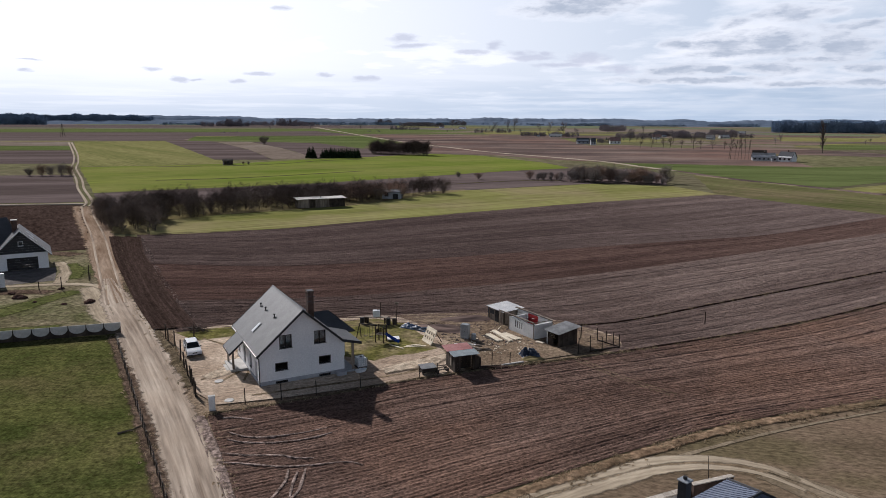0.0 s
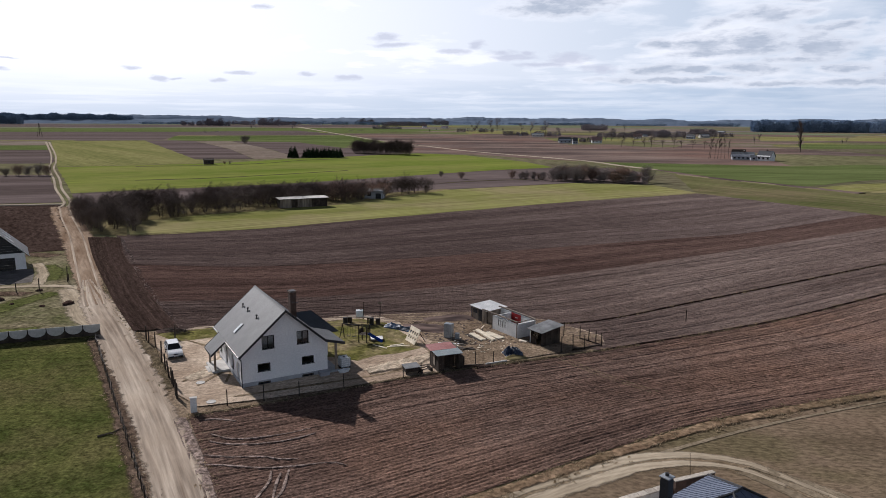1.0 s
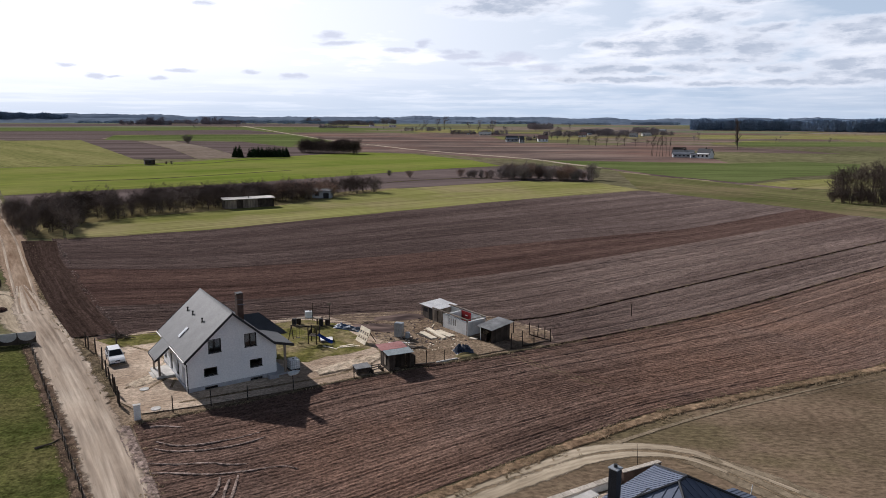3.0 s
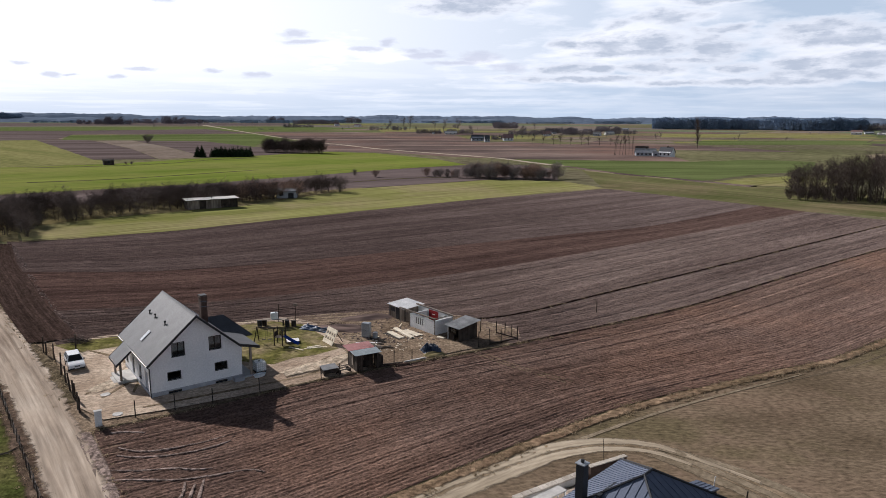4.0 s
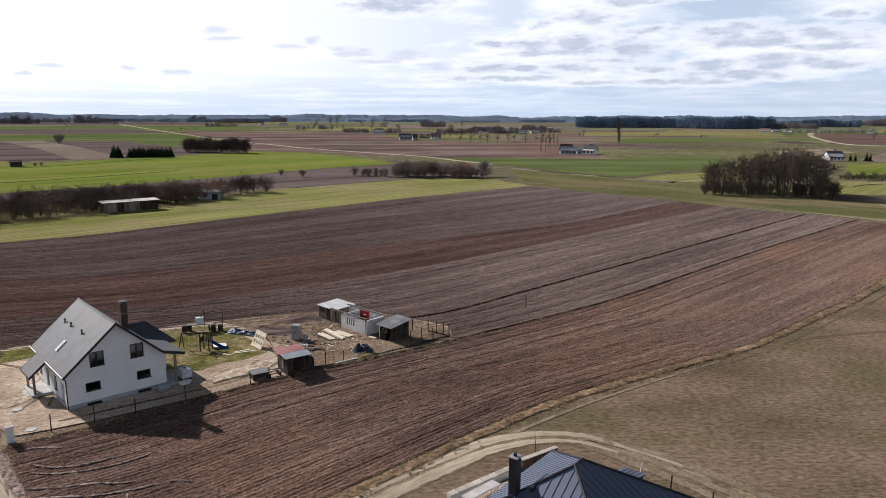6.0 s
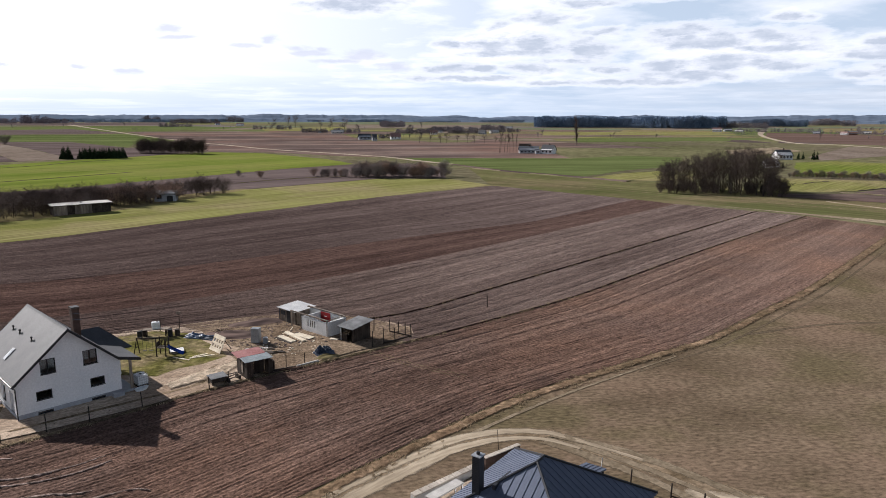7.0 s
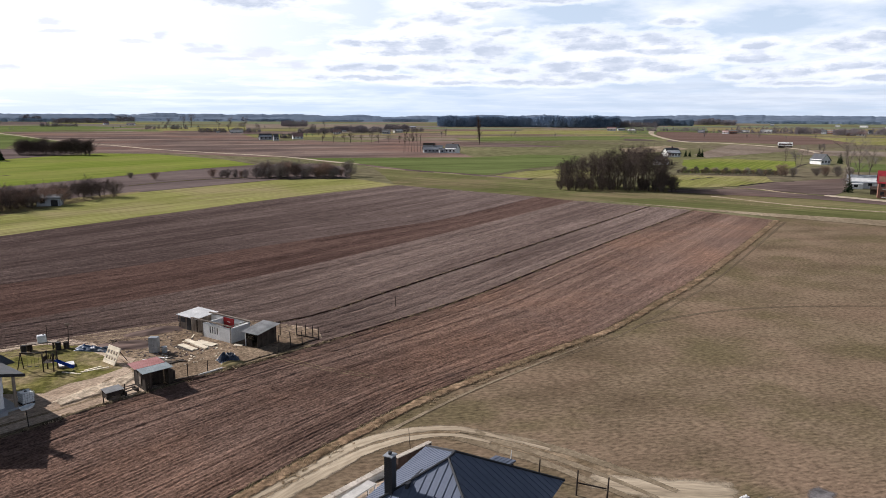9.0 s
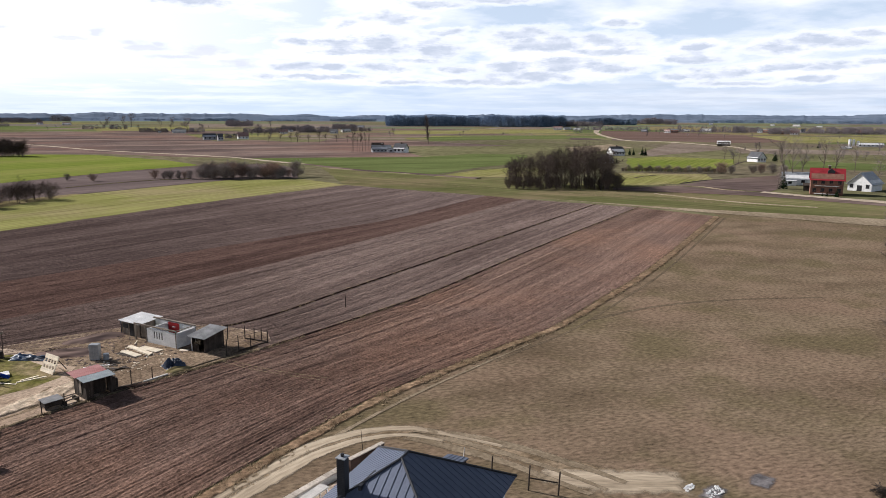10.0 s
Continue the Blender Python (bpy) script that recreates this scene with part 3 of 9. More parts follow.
def field(name, label, mat, pts, z=None):
    """A flat piece of farmland with slightly wavering edges, laid on the ground."""
    LAYER[0] += 1
    z = 0.02 + 0.0015 * LAYER[0] if z is None else z
    ring = []
    for i, a in enumerate(pts):
        a, b = Vector(a), Vector(pts[(i + 1) % len(pts)])
        step = max(1.5, 0.03 * a.length)
        n = max(1, min(40, int((b - a).length / step)))
        side = (b - a).normalized().orthogonal()
        for k in range(n):
            p = a.lerp(b, k / n)
            amp = 0.0 if k == 0 else min(1.2, 0.1 + 0.003 * p.length)
            ring.append(p + side * amp * noise.noise((p.x * 0.2, p.y * 0.2, LAYER[0] * 7.7)))
    bm = bmesh.new()
    vs = [bm.verts.new((p.x, p.y, z)) for p in ring]
    f = bm.faces.new(vs)
    f.normal_update()
    if f.normal.z < 0:
        f.normal_flip()
    bmesh.ops.triangulate(bm, faces=[f])
    me = bpy.data.meshes.new(name)
    bm.to_mesh(me)
    bm.free()
    me.materials.append(mat)
    return tagged(new(name, me), label, "field", kind="structure")


def ribbon(name, label, mat, pts, widths, z, category="road", ruts=(), crown=0.0, across=9, step=1.0, rough=0.0):
    """A road or track along a curve. ruts: (place across from -1 to 1, width, depth)."""
    n = max(8, int(sum((Vector(b) - Vector(a)).length for a, b in zip(pts, pts[1:])) / step))
    mid, s = curve_points(pts, n)
    tan = np.gradient(mid, axis=0)
    tan /= np.hypot(*tan.T)[:, None]
    side = np.stack([tan[:, 1], -tan[:, 0]], 1)
    wid = np.interp(s, np.linspace(0, s[-1], len(widths)), widths)
    c = np.linspace(-1, 1, across)
    verts, uvs, rims = [], [], []
    for i in range(n):
        wob = 1 + 0.12 * noise.noise((s[i] * 0.25, LAYER[0] * 3.3, 0)), 1 + 0.12 * noise.noise((s[i] * 0.25, 9.1, LAYER[0]))
        for u in c:
            off = u * wid[i] / 2 * (wob[0] if u < 0 else wob[1])
            p = mid[i] + side[i] * off
            h = z + crown * (1 - u * u)
            drift = 0.10 * noise.noise((s[i] * 0.06, 3.0, 1.0))
            for at, rw, rd in ruts:
                h -= rd * math.exp(-((u - at - drift) / rw) ** 2)
            if rough:
                h += rough * noise.noise((p[0] * 0.9, p[1] * 0.9, 5.0))
            if abs(u) > 0.999:
                h = min(h, 0.012)
            verts.append((p[0], p[1], h))
            uvs.append((s[i], off))
            rims.append((abs(u), max(0.0, 1 - min(s[i], s[-1] - s[i]) / (0.5 * wid[i] + 0.6))))
    faces = [(i * across + j, i * across + j + 1, (i + 1) * across + j + 1, (i + 1) * across + j) for i in range(n - 1) for j in range(across - 1)]
    LAYER[0] += 1
    return tagged(new(name, sheet_mesh(name, verts, faces, mat, uvs, rims)), label, category, kind="structure")


def furrows(name, label, mat, low, high, along, per_metre=8, height=0.085, seed=1, strong=1.9, base=0.06):
    """A ploughed strip between two curves, with a ridge about every half metre and deeper wheel lines between."""
    a, sa = curve_points(low, along)
    b, sb = curve_points(high, along)
    wide = float(np.hypot(*(b - a).T).mean())
    across = max(8, int(wide * per_metre))
    v = np.linspace(0, 1, across)
    rng = np.random.default_rng(seed)
    grid = a[:, None] * (1 - v[None, :, None]) + b[:, None] * v[None, :, None]
    metres = v * wide
    ridge = 0.5 - 0.5 * np.cos(metres * math.tau / 0.47)
    lines = np.cumsum(rng.uniform(0.6 * strong, 1.4 * strong, int(wide / strong) + 3))
    deep = sum(np.exp(-((metres - x) / 0.20) ** 2) * rng.uniform(0.3, 1.0) for x in lines)
    # ridges swell and fade along their length, as the tines bite unevenly
    coarse = rng.uniform(0.45, 1.2, (1, int(wide / 0.47) + 3)) * rng.uniform(0.75, 1.15, (along // 8 + 2, int(wide / 0.47) + 3))
    ci, cj = np.linspace(0, coarse.shape[0] - 1.001, along), np.minimum(metres / 0.47, coarse.shape[1] - 1.001)
    i0, j0 = ci.astype(int), cj.astype(int)
    fi = (ci - i0)[:, None]
    bite = coarse[i0][:, j0] * (1 - fi) + coarse[i0 + 1][:, j0] * fi
    h = base + height * ridge[None, :] * bite * rng.uniform(0.88, 1.1, (along, across)) - 0.085 * deep[None, :] * np.clip(bite + 0.2, 0.5, 1.2)
    h += rng.normal(0, 0.010, h.shape)
    h = np.maximum(h, 0.004)
    verts = np.dstack([grid, h]).reshape(-1, 3)
    uv = np.stack(np.broadcast_arrays(sa[:, None], metres[None, :]), -1).reshape(-1, 2) + seed * 37.0
    i = np.arange(along - 1)[:, None] * across + np.arange(across - 1)[None, :]
    faces = np.stack([i, i + across, i + across + 1, i + 1], -1).reshape(-1, 4)
    me = bpy.data.meshes.new(name)
    me.vertices.add(len(verts))
    me.vertices.foreach_set("co", verts.ravel())
    me.loops.add(faces.size)
    me.loops.foreach_set("vertex_index", faces[:, ::-1].ravel().astype(np.int32))
    me.polygons.add(len(faces))
    me.polygons.foreach_set("loop_start", np.arange(0, faces.size, 4, dtype=np.int32))
    layer = me.uv_layers.new(name="UVMap")
    layer.data.foreach_set("uv", uv[faces[:, ::-1].ravel()].astype(np.float32).ravel())
    me.update()
    me.validate()
    me.materials.append(mat)
    return tagged(new(name, me), label, "field", kind="structure")


# ---- ground ----
bm = bmesh.new()
bmesh.ops.create_circle(bm, cap_ends=True, radius=4900, segments=96)
single("ground", bm, M_base, pose(0, 0, 0), "open rolling farmland of grass and earth", "ground", kind="structure")


# patchwork of far fields in narrow strips
layer_before = LAYER[0]
pr = random.Random(5)
RINGS = (830, 930, 1050, 1200, 1380, 1600, 1880, 2250, 2700, 3300, 4100)
for d0, d1 in zip(RINGS, RINGS[1:]):
    a = -46.0
    while a < 70:
        span = pr.uniform(2.5, 9)
        d2 = d0 + (d1 - d0) * pr.uniform(0.35, 1.0)
        slant = pr.uniform(-2.5, 2.5)
        if pr.random() < 0.78:
            near_mats = ((M_crop, "grass"), (M_crop, "grass"), (M_crop_pale, "grass"), (M_crop_yellow, "grass"), (M_soil_far2, "soil"), (M_soil_far, "soil"), (M_stubble, "soil"), (M_straw, "grass"))
            # beyond 1600 m the crop and soil colours hold painted haze
            far_mats = ((M_farcrop_haze, "grass"), (M_farcrop_haze, "grass"), (M_farsoil_haze, "soil"), (M_stubble, "soil"), (M_crop_pale, "grass"))
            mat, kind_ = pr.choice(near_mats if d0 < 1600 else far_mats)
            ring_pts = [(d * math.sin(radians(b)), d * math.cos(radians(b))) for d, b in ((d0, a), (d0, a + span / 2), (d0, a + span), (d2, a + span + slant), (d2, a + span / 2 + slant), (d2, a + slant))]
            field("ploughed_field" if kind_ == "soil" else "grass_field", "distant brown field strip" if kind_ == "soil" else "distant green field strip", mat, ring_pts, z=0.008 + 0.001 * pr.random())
        a += span
LAYER[0] = layer_before

# meadow in front of the near house, reaching under and behind the camera
field("meadow", "dry brownish grass meadow beside the ploughed field", M_meadow,
      [(-16, 31), (3.1, 43.5), (16.9, 51.5), (26, 56), (43.4, 62), (54, 65.4), (69.7, 73.4), (92.7, 85.7), (156, 123), (161.5, 131), (178, 92), (200, 60), (150, -10), (60, -60), (-10, -60), (-14, 0)], z=0.012)

# ploughed land between the sandy road and the far meadows
C0 = [(-11.0, 37.2), (-4, 40.4), (3.1, 44.6), (9.3, 48.2), (16.9, 52.5), (26, 57), (43.4, 62.8), (54, 66.2), (69.7, 74.2), (92.7, 86.5), (154.5, 123.8)]
C1 = [(-21.0, 58.0), (-12, 62), (-3.1, 66.6), (3.9, 69.4), (13.8, 73.1), (21.1, 75.8), (37.5, 83), (52.1, 90.4), (91.3, 113.8), (149.8, 146.7)]
C1R = [(19.5, 75.2), (37.5, 83), (52.1, 90.4), (91.3, 113.8), (149.8, 146.7)]
C2R = [(16.3, 85.6), (24.7, 88.3), (41.3, 98), (84.1, 123.1), (144, 158.6)]
C2 = [(-33, 82.5), (-11, 85), (6, 85.5), (16.3, 85.6), (24.7, 88.3), (41.3, 98), (84.1, 123.1), (144, 158.6)]
C3 = [(-41, 97.5), (-18.4, 99.8), (3.2, 106.6), (22, 114.5), (47.9, 128.7), (86.7, 151.7), (132.2, 179.5)]
C4 = [(-55.5, 124), (-30, 122), (-5.3, 128.5), (27.3, 141.1), (56.7, 152.4), (79, 161.6), (127.3, 193.9)]
C5 = [(-70, 156), (-51.3, 161.4), (-36.5, 167.1), (-12.8, 183.6), (19.5, 205.2), (48.8, 223.7), (77.8, 240), (99.5, 250.3)]
furrows("ploughed_field", "dark brown ploughed field with long parallel furrows", M_soil_near, C0, C1, 460, per_metre=9, seed=1)
furrows("ploughed_field", "brown ploughed strip with long furrows", M_soil_mid, C1R, C2R, 260, seed=2)
furrows("ploughed_field", "lighter brown harrowed strip with fine furrows", M_soil_mid, C2, C3, 280, seed=3)
furrows("ploughed_field", "damp dark brown ploughed strip", M_soil_band, C3, C4, 160, per_metre=5, seed=4)
furrows("ploughed_field", "grey-brown harrowed field beside the green meadow", M_soil_top, C4, C5, 160, per_metre=4, seed=5)
# ploughed headland along the road
furrows("ploughed_headland", "dark ploughed headland along the dirt road", M_soil_head_balk_shade, [(-36.2, 83.1), (-44.6, 97), (-51.4, 109), (-62.2, 128.4), (-74.8, 152.6)], [(-31.2, 84.6), (-41.0, 100.8), (-49.2, 116.2), (-57.8, 131.6), (-67.6, 152.5)], 240, seed=6, base=0.15, height=0.12)

# the two long balks between the strips: low ridges, their line of shade painted in dark soil colour
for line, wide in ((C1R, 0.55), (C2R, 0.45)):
    ribbon("field_balk", "narrow balk between ploughed strips, its shade painted dark", M_soil_head_balk_shade, line, [wide * 0.8, wide * 0.7, wide * 0.6], 0.13, "field", crown=0.12, across=5, step=1.2, rough=0.08)
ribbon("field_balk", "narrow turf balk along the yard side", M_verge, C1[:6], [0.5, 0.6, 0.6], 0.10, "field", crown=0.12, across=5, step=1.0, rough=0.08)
# uncultivated verges
ribbon("verge", "ragged strip of dry grass clumps along the ploughed field", M_straw_verge, [(-9.2, 36.6), (-2.6, 40.3), (3.5, 44.0), (9.6, 47.5), (17.2, 51.8), (26.2, 56.3), (43.5, 62.2), (54.2, 65.6), (70, 73.5), (93, 85.8), (154.8, 123)],
       [1.5, 1.6, 1.5, 1.6, 1.9, 2.2, 2.4, 2.4], 0.05, "verge", crown=0.08, across=9, step=0.7, rough=0.08)
ribbon("verge", "trampled earth verge beside the road", M_soil_ridge, [(-10.9, 36.5), (-14.8, 44.3), (-18.4, 51.5), (-21.9, 58.0)], [1.0, 1.0, 1.4, 1.6], 0.07, "verge", crown=0.06, across=7, step=0.7, rough=0.08)
ribbon("verge", "trampled earth and grass verge beside the road", M_earth_patch, [(-13.4, 33), (-19.2, 44.3), (-24.0, 53), (-29.3, 62.5), (-40.0, 81)], [2.6, 2.6, 2.4, 2.4, 2.4], 0.06, "verge", crown=0.06, across=7, step=0.7, rough=0.08)
ribbon("verge", "trampled earth and grass verge beside the road", M_verge, [(-25.2, 64.2), (-30.5, 74.5), (-35.4, 82), (-50.6, 108), (-70.5, 147)], [1.6, 1.8, 2.0, 2.0, 2.6], 0.03, "verge", crown=0.06, across=7, step=1.0, rough=0.08)
ribbon("wheel_rut", "dark wheel rut along the meadow edge", M_rut_dark, [(40.0, 58.9), (46.0, 60.9), (55, 63.8), (71, 71.6), (94, 83.8), (155, 120.6)], [0.4, 0.5, 0.5, 0.6, 0.8], 0.03, "track", across=5, step=1.0)
ribbon("wheel_rut", "dark wheel rut curving across the meadow", M_rut_dark, [(60, 66), (72, 66.5), (84, 64), (98, 58)], [0.8, 0.9, 0.6], 0.03, "track", across=5, step=1.0)
for pts_ in ([(-17.6, 50.7), (-15.3, 50.4), (-12.8, 50.4), (-11.2, 50.0), (-9.7, 50.0)], [(-17.2, 49.2), (-14.9, 49.0), (-12.3, 48.6), (-9.8, 48.9), (-7.3, 49.4), (-5.8, 48.8)],
             [(-18.1, 54.5), (-16.3, 53.6), (-14.4, 53.6), (-11.8, 54.4), (-9.6, 55.5)], [(-17.9, 53.2), (-16.2, 52.6), (-13.6, 52.6), (-11.2, 53.3), (-9.1, 54.6)],
             [(-11.6, 48.4), (-11.4, 46.7), (-11.6, 45.3), (-11.9, 44.0), (-12.6, 42.4)], [(-10.3, 48.6), (-10.2, 46.4), (-10.2, 45.1), (-10.6, 43.8), (-11.2, 42.0)], [(-10.8, 48.0), (-10.8, 46.1), (-10.6, 44.0)],
             [(-19.5, 57.2), (-18.4, 57.4), (-16.3, 56.9)]):
    ribbon("tyre_track", "pale soil ridge squeezed up by a curving tyre", M_soil_ridge, pts_, [0.25, 0.42, 0.38, 0.2], 0.115, "track", crown=0.05, across=5, step=0.4, rough=0.03)
ribbon("tyre_track", "faint pale wheel line across the furrows", M_worn, [(14.4, 73.3), (17.5, 68.3), (22.1, 62.8)], [0.2, 0.2], 0.14, "track", across=3, step=0.8, rough=0.03)
ribbon("tyre_track", "faint pale wheel line across the furrows", M_worn, [(15.3, 73.3), (18.3, 68.3), (22.9, 62.9)], [0.2, 0.2], 0.14, "track", across=3, step=0.8, rough=0.03)

field("roadside", "bare trampled earth round the yard", M_yardsoil, [(-43, 86), (-24, 58), (-10, 34), (-5, 38), (-18.5, 57), (-2, 64.5), (16, 72), (24, 76.5), (23.5, 82), (17, 90.5), (6, 94), (-11, 92.5), (-30, 88)], z=0.016)
field("grass_field", "rough green headland with wheel lines at the field end", M_headgrass, [(99.5, 251), (112, 300), (124, 345), (133.8, 318), (146, 290), (149, 268), (178, 240), (190, 199), (207, 152), (224, 118), (217, 113), (190, 98), (158, 139), (140, 177), (131, 179), (126, 193), (110, 228)], z=0.016)
for pts_ in ([(104, 262), (126, 240), (146, 206), (160, 180), (186, 132)], [(107, 270), (130, 246), (150, 212), (166, 184), (192, 136)], [(112, 290), (138, 258), (160, 222), (182, 188)]):
    ribbon("wheel_rut", "faint brown wheel line on the grassy headland", M_worn, pts_, [1.1, 1.0, 0.9], 0.05, "track", across=5, step=2.0)
field("grass_field", "distant green winter crop strip", M_crop, [(-1316.9, 1659.3), (-323.7, 2173.3), (-153.4, 2241.5), (95.7, 1827.3), (-99.2, 1448.2), (-1051.1, 1323.5)])
field("ploughed_field", "distant brown ploughed field", M_soil_far, [(-1030.3, 1297.3), (-505.4, 1441.5), (-300.5, 1658.0), (-142.3, 1217.5), (-393.1, 1120.2), (-328.7, 875.4), (-638.7, 802.4)])
field("ploughed_field", "distant pale stubble strip", M_stubble, [(-630.9, 792.6), (-433.7, 812.1), (-367.9, 691.4), (-533.9, 670.0)])
field("grass_field", "distant green crop strip", M_crop, [(-528.5, 663.1), (-364.6, 684.0), (-313.3, 590.8), (-450.7, 564.9)])
field("ploughed_field", "distant dark ploughed strip", M_soil_far, [(-446.9, 560.0), (-311.0, 585.4), (-230.7, 438.6), (-218.1, 410.5), (-318.4, 397.7)])
field("ploughed_field", "dark brown ploughed field beside the track", M_soil_far, [(-260.5, 308.6), (-175.4, 326.7), (-114.2, 218.8), (-174.2, 204.8)])
field("ploughed_field", "rough reddish brown ploughed plot", M_soil_red, [(-173.1, 203.5), (-110.9, 211.5), (-88.1, 169.2), (-71.4, 137.6), (-79.1, 134.9), (-115.4, 134.1)])
field("grass_field", "green winter crop field", M_crop, [(-317.8, 864.8), (-384.2, 1082.2), (-137.2, 1173.8), (-49.2, 871.0), (-79.4, 728.6), (-76.7, 654.4), (-147.6, 812.0), (-241.3, 841.5)])
field("grass_field", "pale green crop field with tramlines", M_crop_pale, [(-429.5, 812.7), (-338.3, 849.6), (-170.9, 508.2), (-129.7, 417.1), (-201.2, 383.7), (-236.8, 450.9)])
field("ploughed_field", "dark brown ploughed wedge", M_soil_far, [(-337.7, 849.7), (-305.5, 859.5), (-273.7, 836.6), (-172.5, 618.1), (-112.6, 461.1), (-150.5, 458.0)])
field("ploughed_field", "pale grey-brown harrowed wedge", M_stubble, [(-273.0, 836.7), (-234.8, 842.5), (-148.9, 646.1), (-88.3, 484.3), (-112.2, 461.2), (-172.1, 618.1)])
field("ploughed_field", "brown ploughed wedge beside conifers", M_soil_far, [(-234.1, 842.6), (-145.8, 802.0), (-75.9, 647.9), (-56.9, 670.4), (-16.0, 568.4), (-58.1, 494.4), (-87.9, 484.3), (-148.4, 646.1)])
field("ploughed_field", "wide brown ploughed field", M_soil_far2, [(-153.7, 1315.6), (76.6, 1265.1), (178.9, 1080.7), (156.6, 759.0), (205.8, 783.1), (225.0, 703.8), (254.7, 707.3), (321.5, 837.3), (301.8, 684.3), (225.5, 496.2), (231.6, 456.2), (218.6, 410.5), (177.2, 423.2), (107.1, 446.6), (75.5, 476.6), (37.0, 535.9), (-16.0, 568.4), (-51.5, 671.1), (-47.2, 848.4)])
field("grass_field", "bright green winter crop field", M_crop_bright, [(-198.9, 379.2), (-128.9, 414.4), (-85.8, 470.2), (-6.6, 549.9), (27.8, 526.4), (63.1, 443.2), (71.6, 390.6), (34.4, 366.1), (-21.8, 315.8), (-57.0, 285.5), (-84.7, 269.4), (-111.5, 254.9), (-124.9, 246.2)])
field("ploughed_field", "dark ploughed strip behind the orchard", M_soil_far, [(-123.8, 244.3), (-110.9, 253.5), (-56.8, 284.2), (-21.7, 314.3), (34.2, 364.0), (70.7, 386.0), (102.7, 388.1), (113.1, 351.2), (93.0, 287.9), (66.2, 294.4), (7.6, 262.6), (-17.0, 245.2), (-53.9, 231.0), (-91.3, 207.9), (-85.6, 179.1)])
field("orchard_grass", "dry straw-coloured grass under the orchard", M_straw, [(-78.4, 158.9), (-86.6, 181.2), (-91.9, 209.3), (-54.3, 232.7), (-17.1, 247.1), (7.7, 264.7), (9.7, 260.5), (-12.3, 232.7), (-28.4, 210.3), (-59.8, 188.8), (-76.4, 177.4), (-66.8, 154.4)])
field("grass_field", "yellow-green meadow strip beside the ploughed field", M_crop_yellow, [(-75.6, 175.4), (-60.5, 191.1), (-28.6, 211.7), (-12.4, 234.5), (7.6, 260.4), (63.2, 291.6), (93.7, 282.9), (100.5, 250.3), (48.8, 223.7), (-12.8, 183.6), (-36.5, 167.1), (-66.3, 154.5)])
field("grass_field", "deep green crop field", M_crop, [(107.5, 440.7), (174.9, 417.7), (215.9, 405.3), (270.2, 424.5), (294.9, 396.3), (239.2, 324.0), (196.1, 306.7), (167.5, 286.5), (153.8, 278.5), (141.5, 306.7), (122.9, 363.5), (116.5, 403.4)])
field("grass_field", "yellow-green crop field", M_crop_yellow, [(148.2, 268.0), (183.2, 289.7), (223.3, 300.1), (229.4, 290.0), (199.1, 251.4), (178.1, 246.6)])
field("ploughed_field", "brown ploughed patch", M_soil_far2, [(273.2, 735.7), (338.8, 727.2), (368.2, 605.0), (375.0, 521.8), (326.5, 536.3), (269.4, 578.1), (228.5, 630.9)])
field("ploughed_field", "reddish brown ploughed field", M_soil_russet, [(962.4, 1050.0), (1003.7, 922.7), (927.0, 696.3), (936.9, 594.5), (713.9, 478.4), (625.7, 482.7), (613.9, 563.5), (610.0, 631.1), (763.8, 838.1)])
field("ploughed_field", "pale harrowed field", M_stubble, [(564.9, 510.8), (542.9, 443.3), (509.0, 395.1), (432.6, 368.4), (359.6, 344.2), (379.7, 375.9)])
field("grass_field", "vivid green crop field", M_crop_bright, [(326.3, 331.6), (361.3, 335.7), (379.2, 291.6), (329.8, 253.2), (285.2, 235.1), (249.8, 253.4)])
field("grass_field", "yellow-green meadow", M_crop_yellow, [(231.8, 247.0), (268.0, 220.8), (248.3, 200.8), (218.6, 193.4), (187.3, 197.1)])
field("ploughed_field", "brown garden plot beside the farm", M_soil_far2, [(214.9, 190.1), (246.0, 198.9), (293.2, 200.5), (248.6, 167.2), (222.2, 155.7), (217.8, 171.3)])
field("grass_field", "green meadow behind the farm", M_crop, [(401.7, 273.7), (412.3, 232.3), (434.4, 189.7), (397.1, 173.1), (353.1, 204.2), (330.3, 224.6)])
field("ploughed_field", "long brown dirt strip", M_soil_far2, [(185.1, 194.6), (211.3, 186.9), (218.7, 155.4), (225.1, 117.1), (217.8, 113.2), (207.3, 151.5), (178.5, 187.7)])
field("field_strip", "pale dry fallow strip at the field end", M_fallow, [(139.2, 178.5), (142.7, 171.4), (159.3, 140.3), (189.5, 98.1), (201.9, 74.4), (188.2, 69.1), (176.5, 91.2), (158.6, 129.7), (148.3, 156.8)])
field("lawn", "green grass paddock behind a white fence", M_lawn, [(-67.8, 76.8), (-52.2, 78.1), (-40.3, 81.8), (-30.0, 63.9), (-19.4, 44.3), (-17.0, 39.1), (-29.5, 36.8), (-41.6, 39.0)], z=0.03)
field("dry_ground", "dry grass and bare earth plot", M_drygrass, [(-114.9, 133.5), (-78.7, 134.4), (-71.1, 137.0), (-55.4, 109.1), (-40.4, 82.0), (-52.3, 78.3), (-68.0, 77.1)], z=0.026)
field("ploughed_field", "distant brown strip", M_soil_far2, [(90.4, 1375.3), (295.9, 1245.7), (248.9, 1048.8), (75.7, 1156.4)])
field("grass_field", "distant pale strip", M_stubble, [(375.7, 1529.5), (589.2, 1381.8), (479.5, 1175.9), (316.9, 1290.8)])
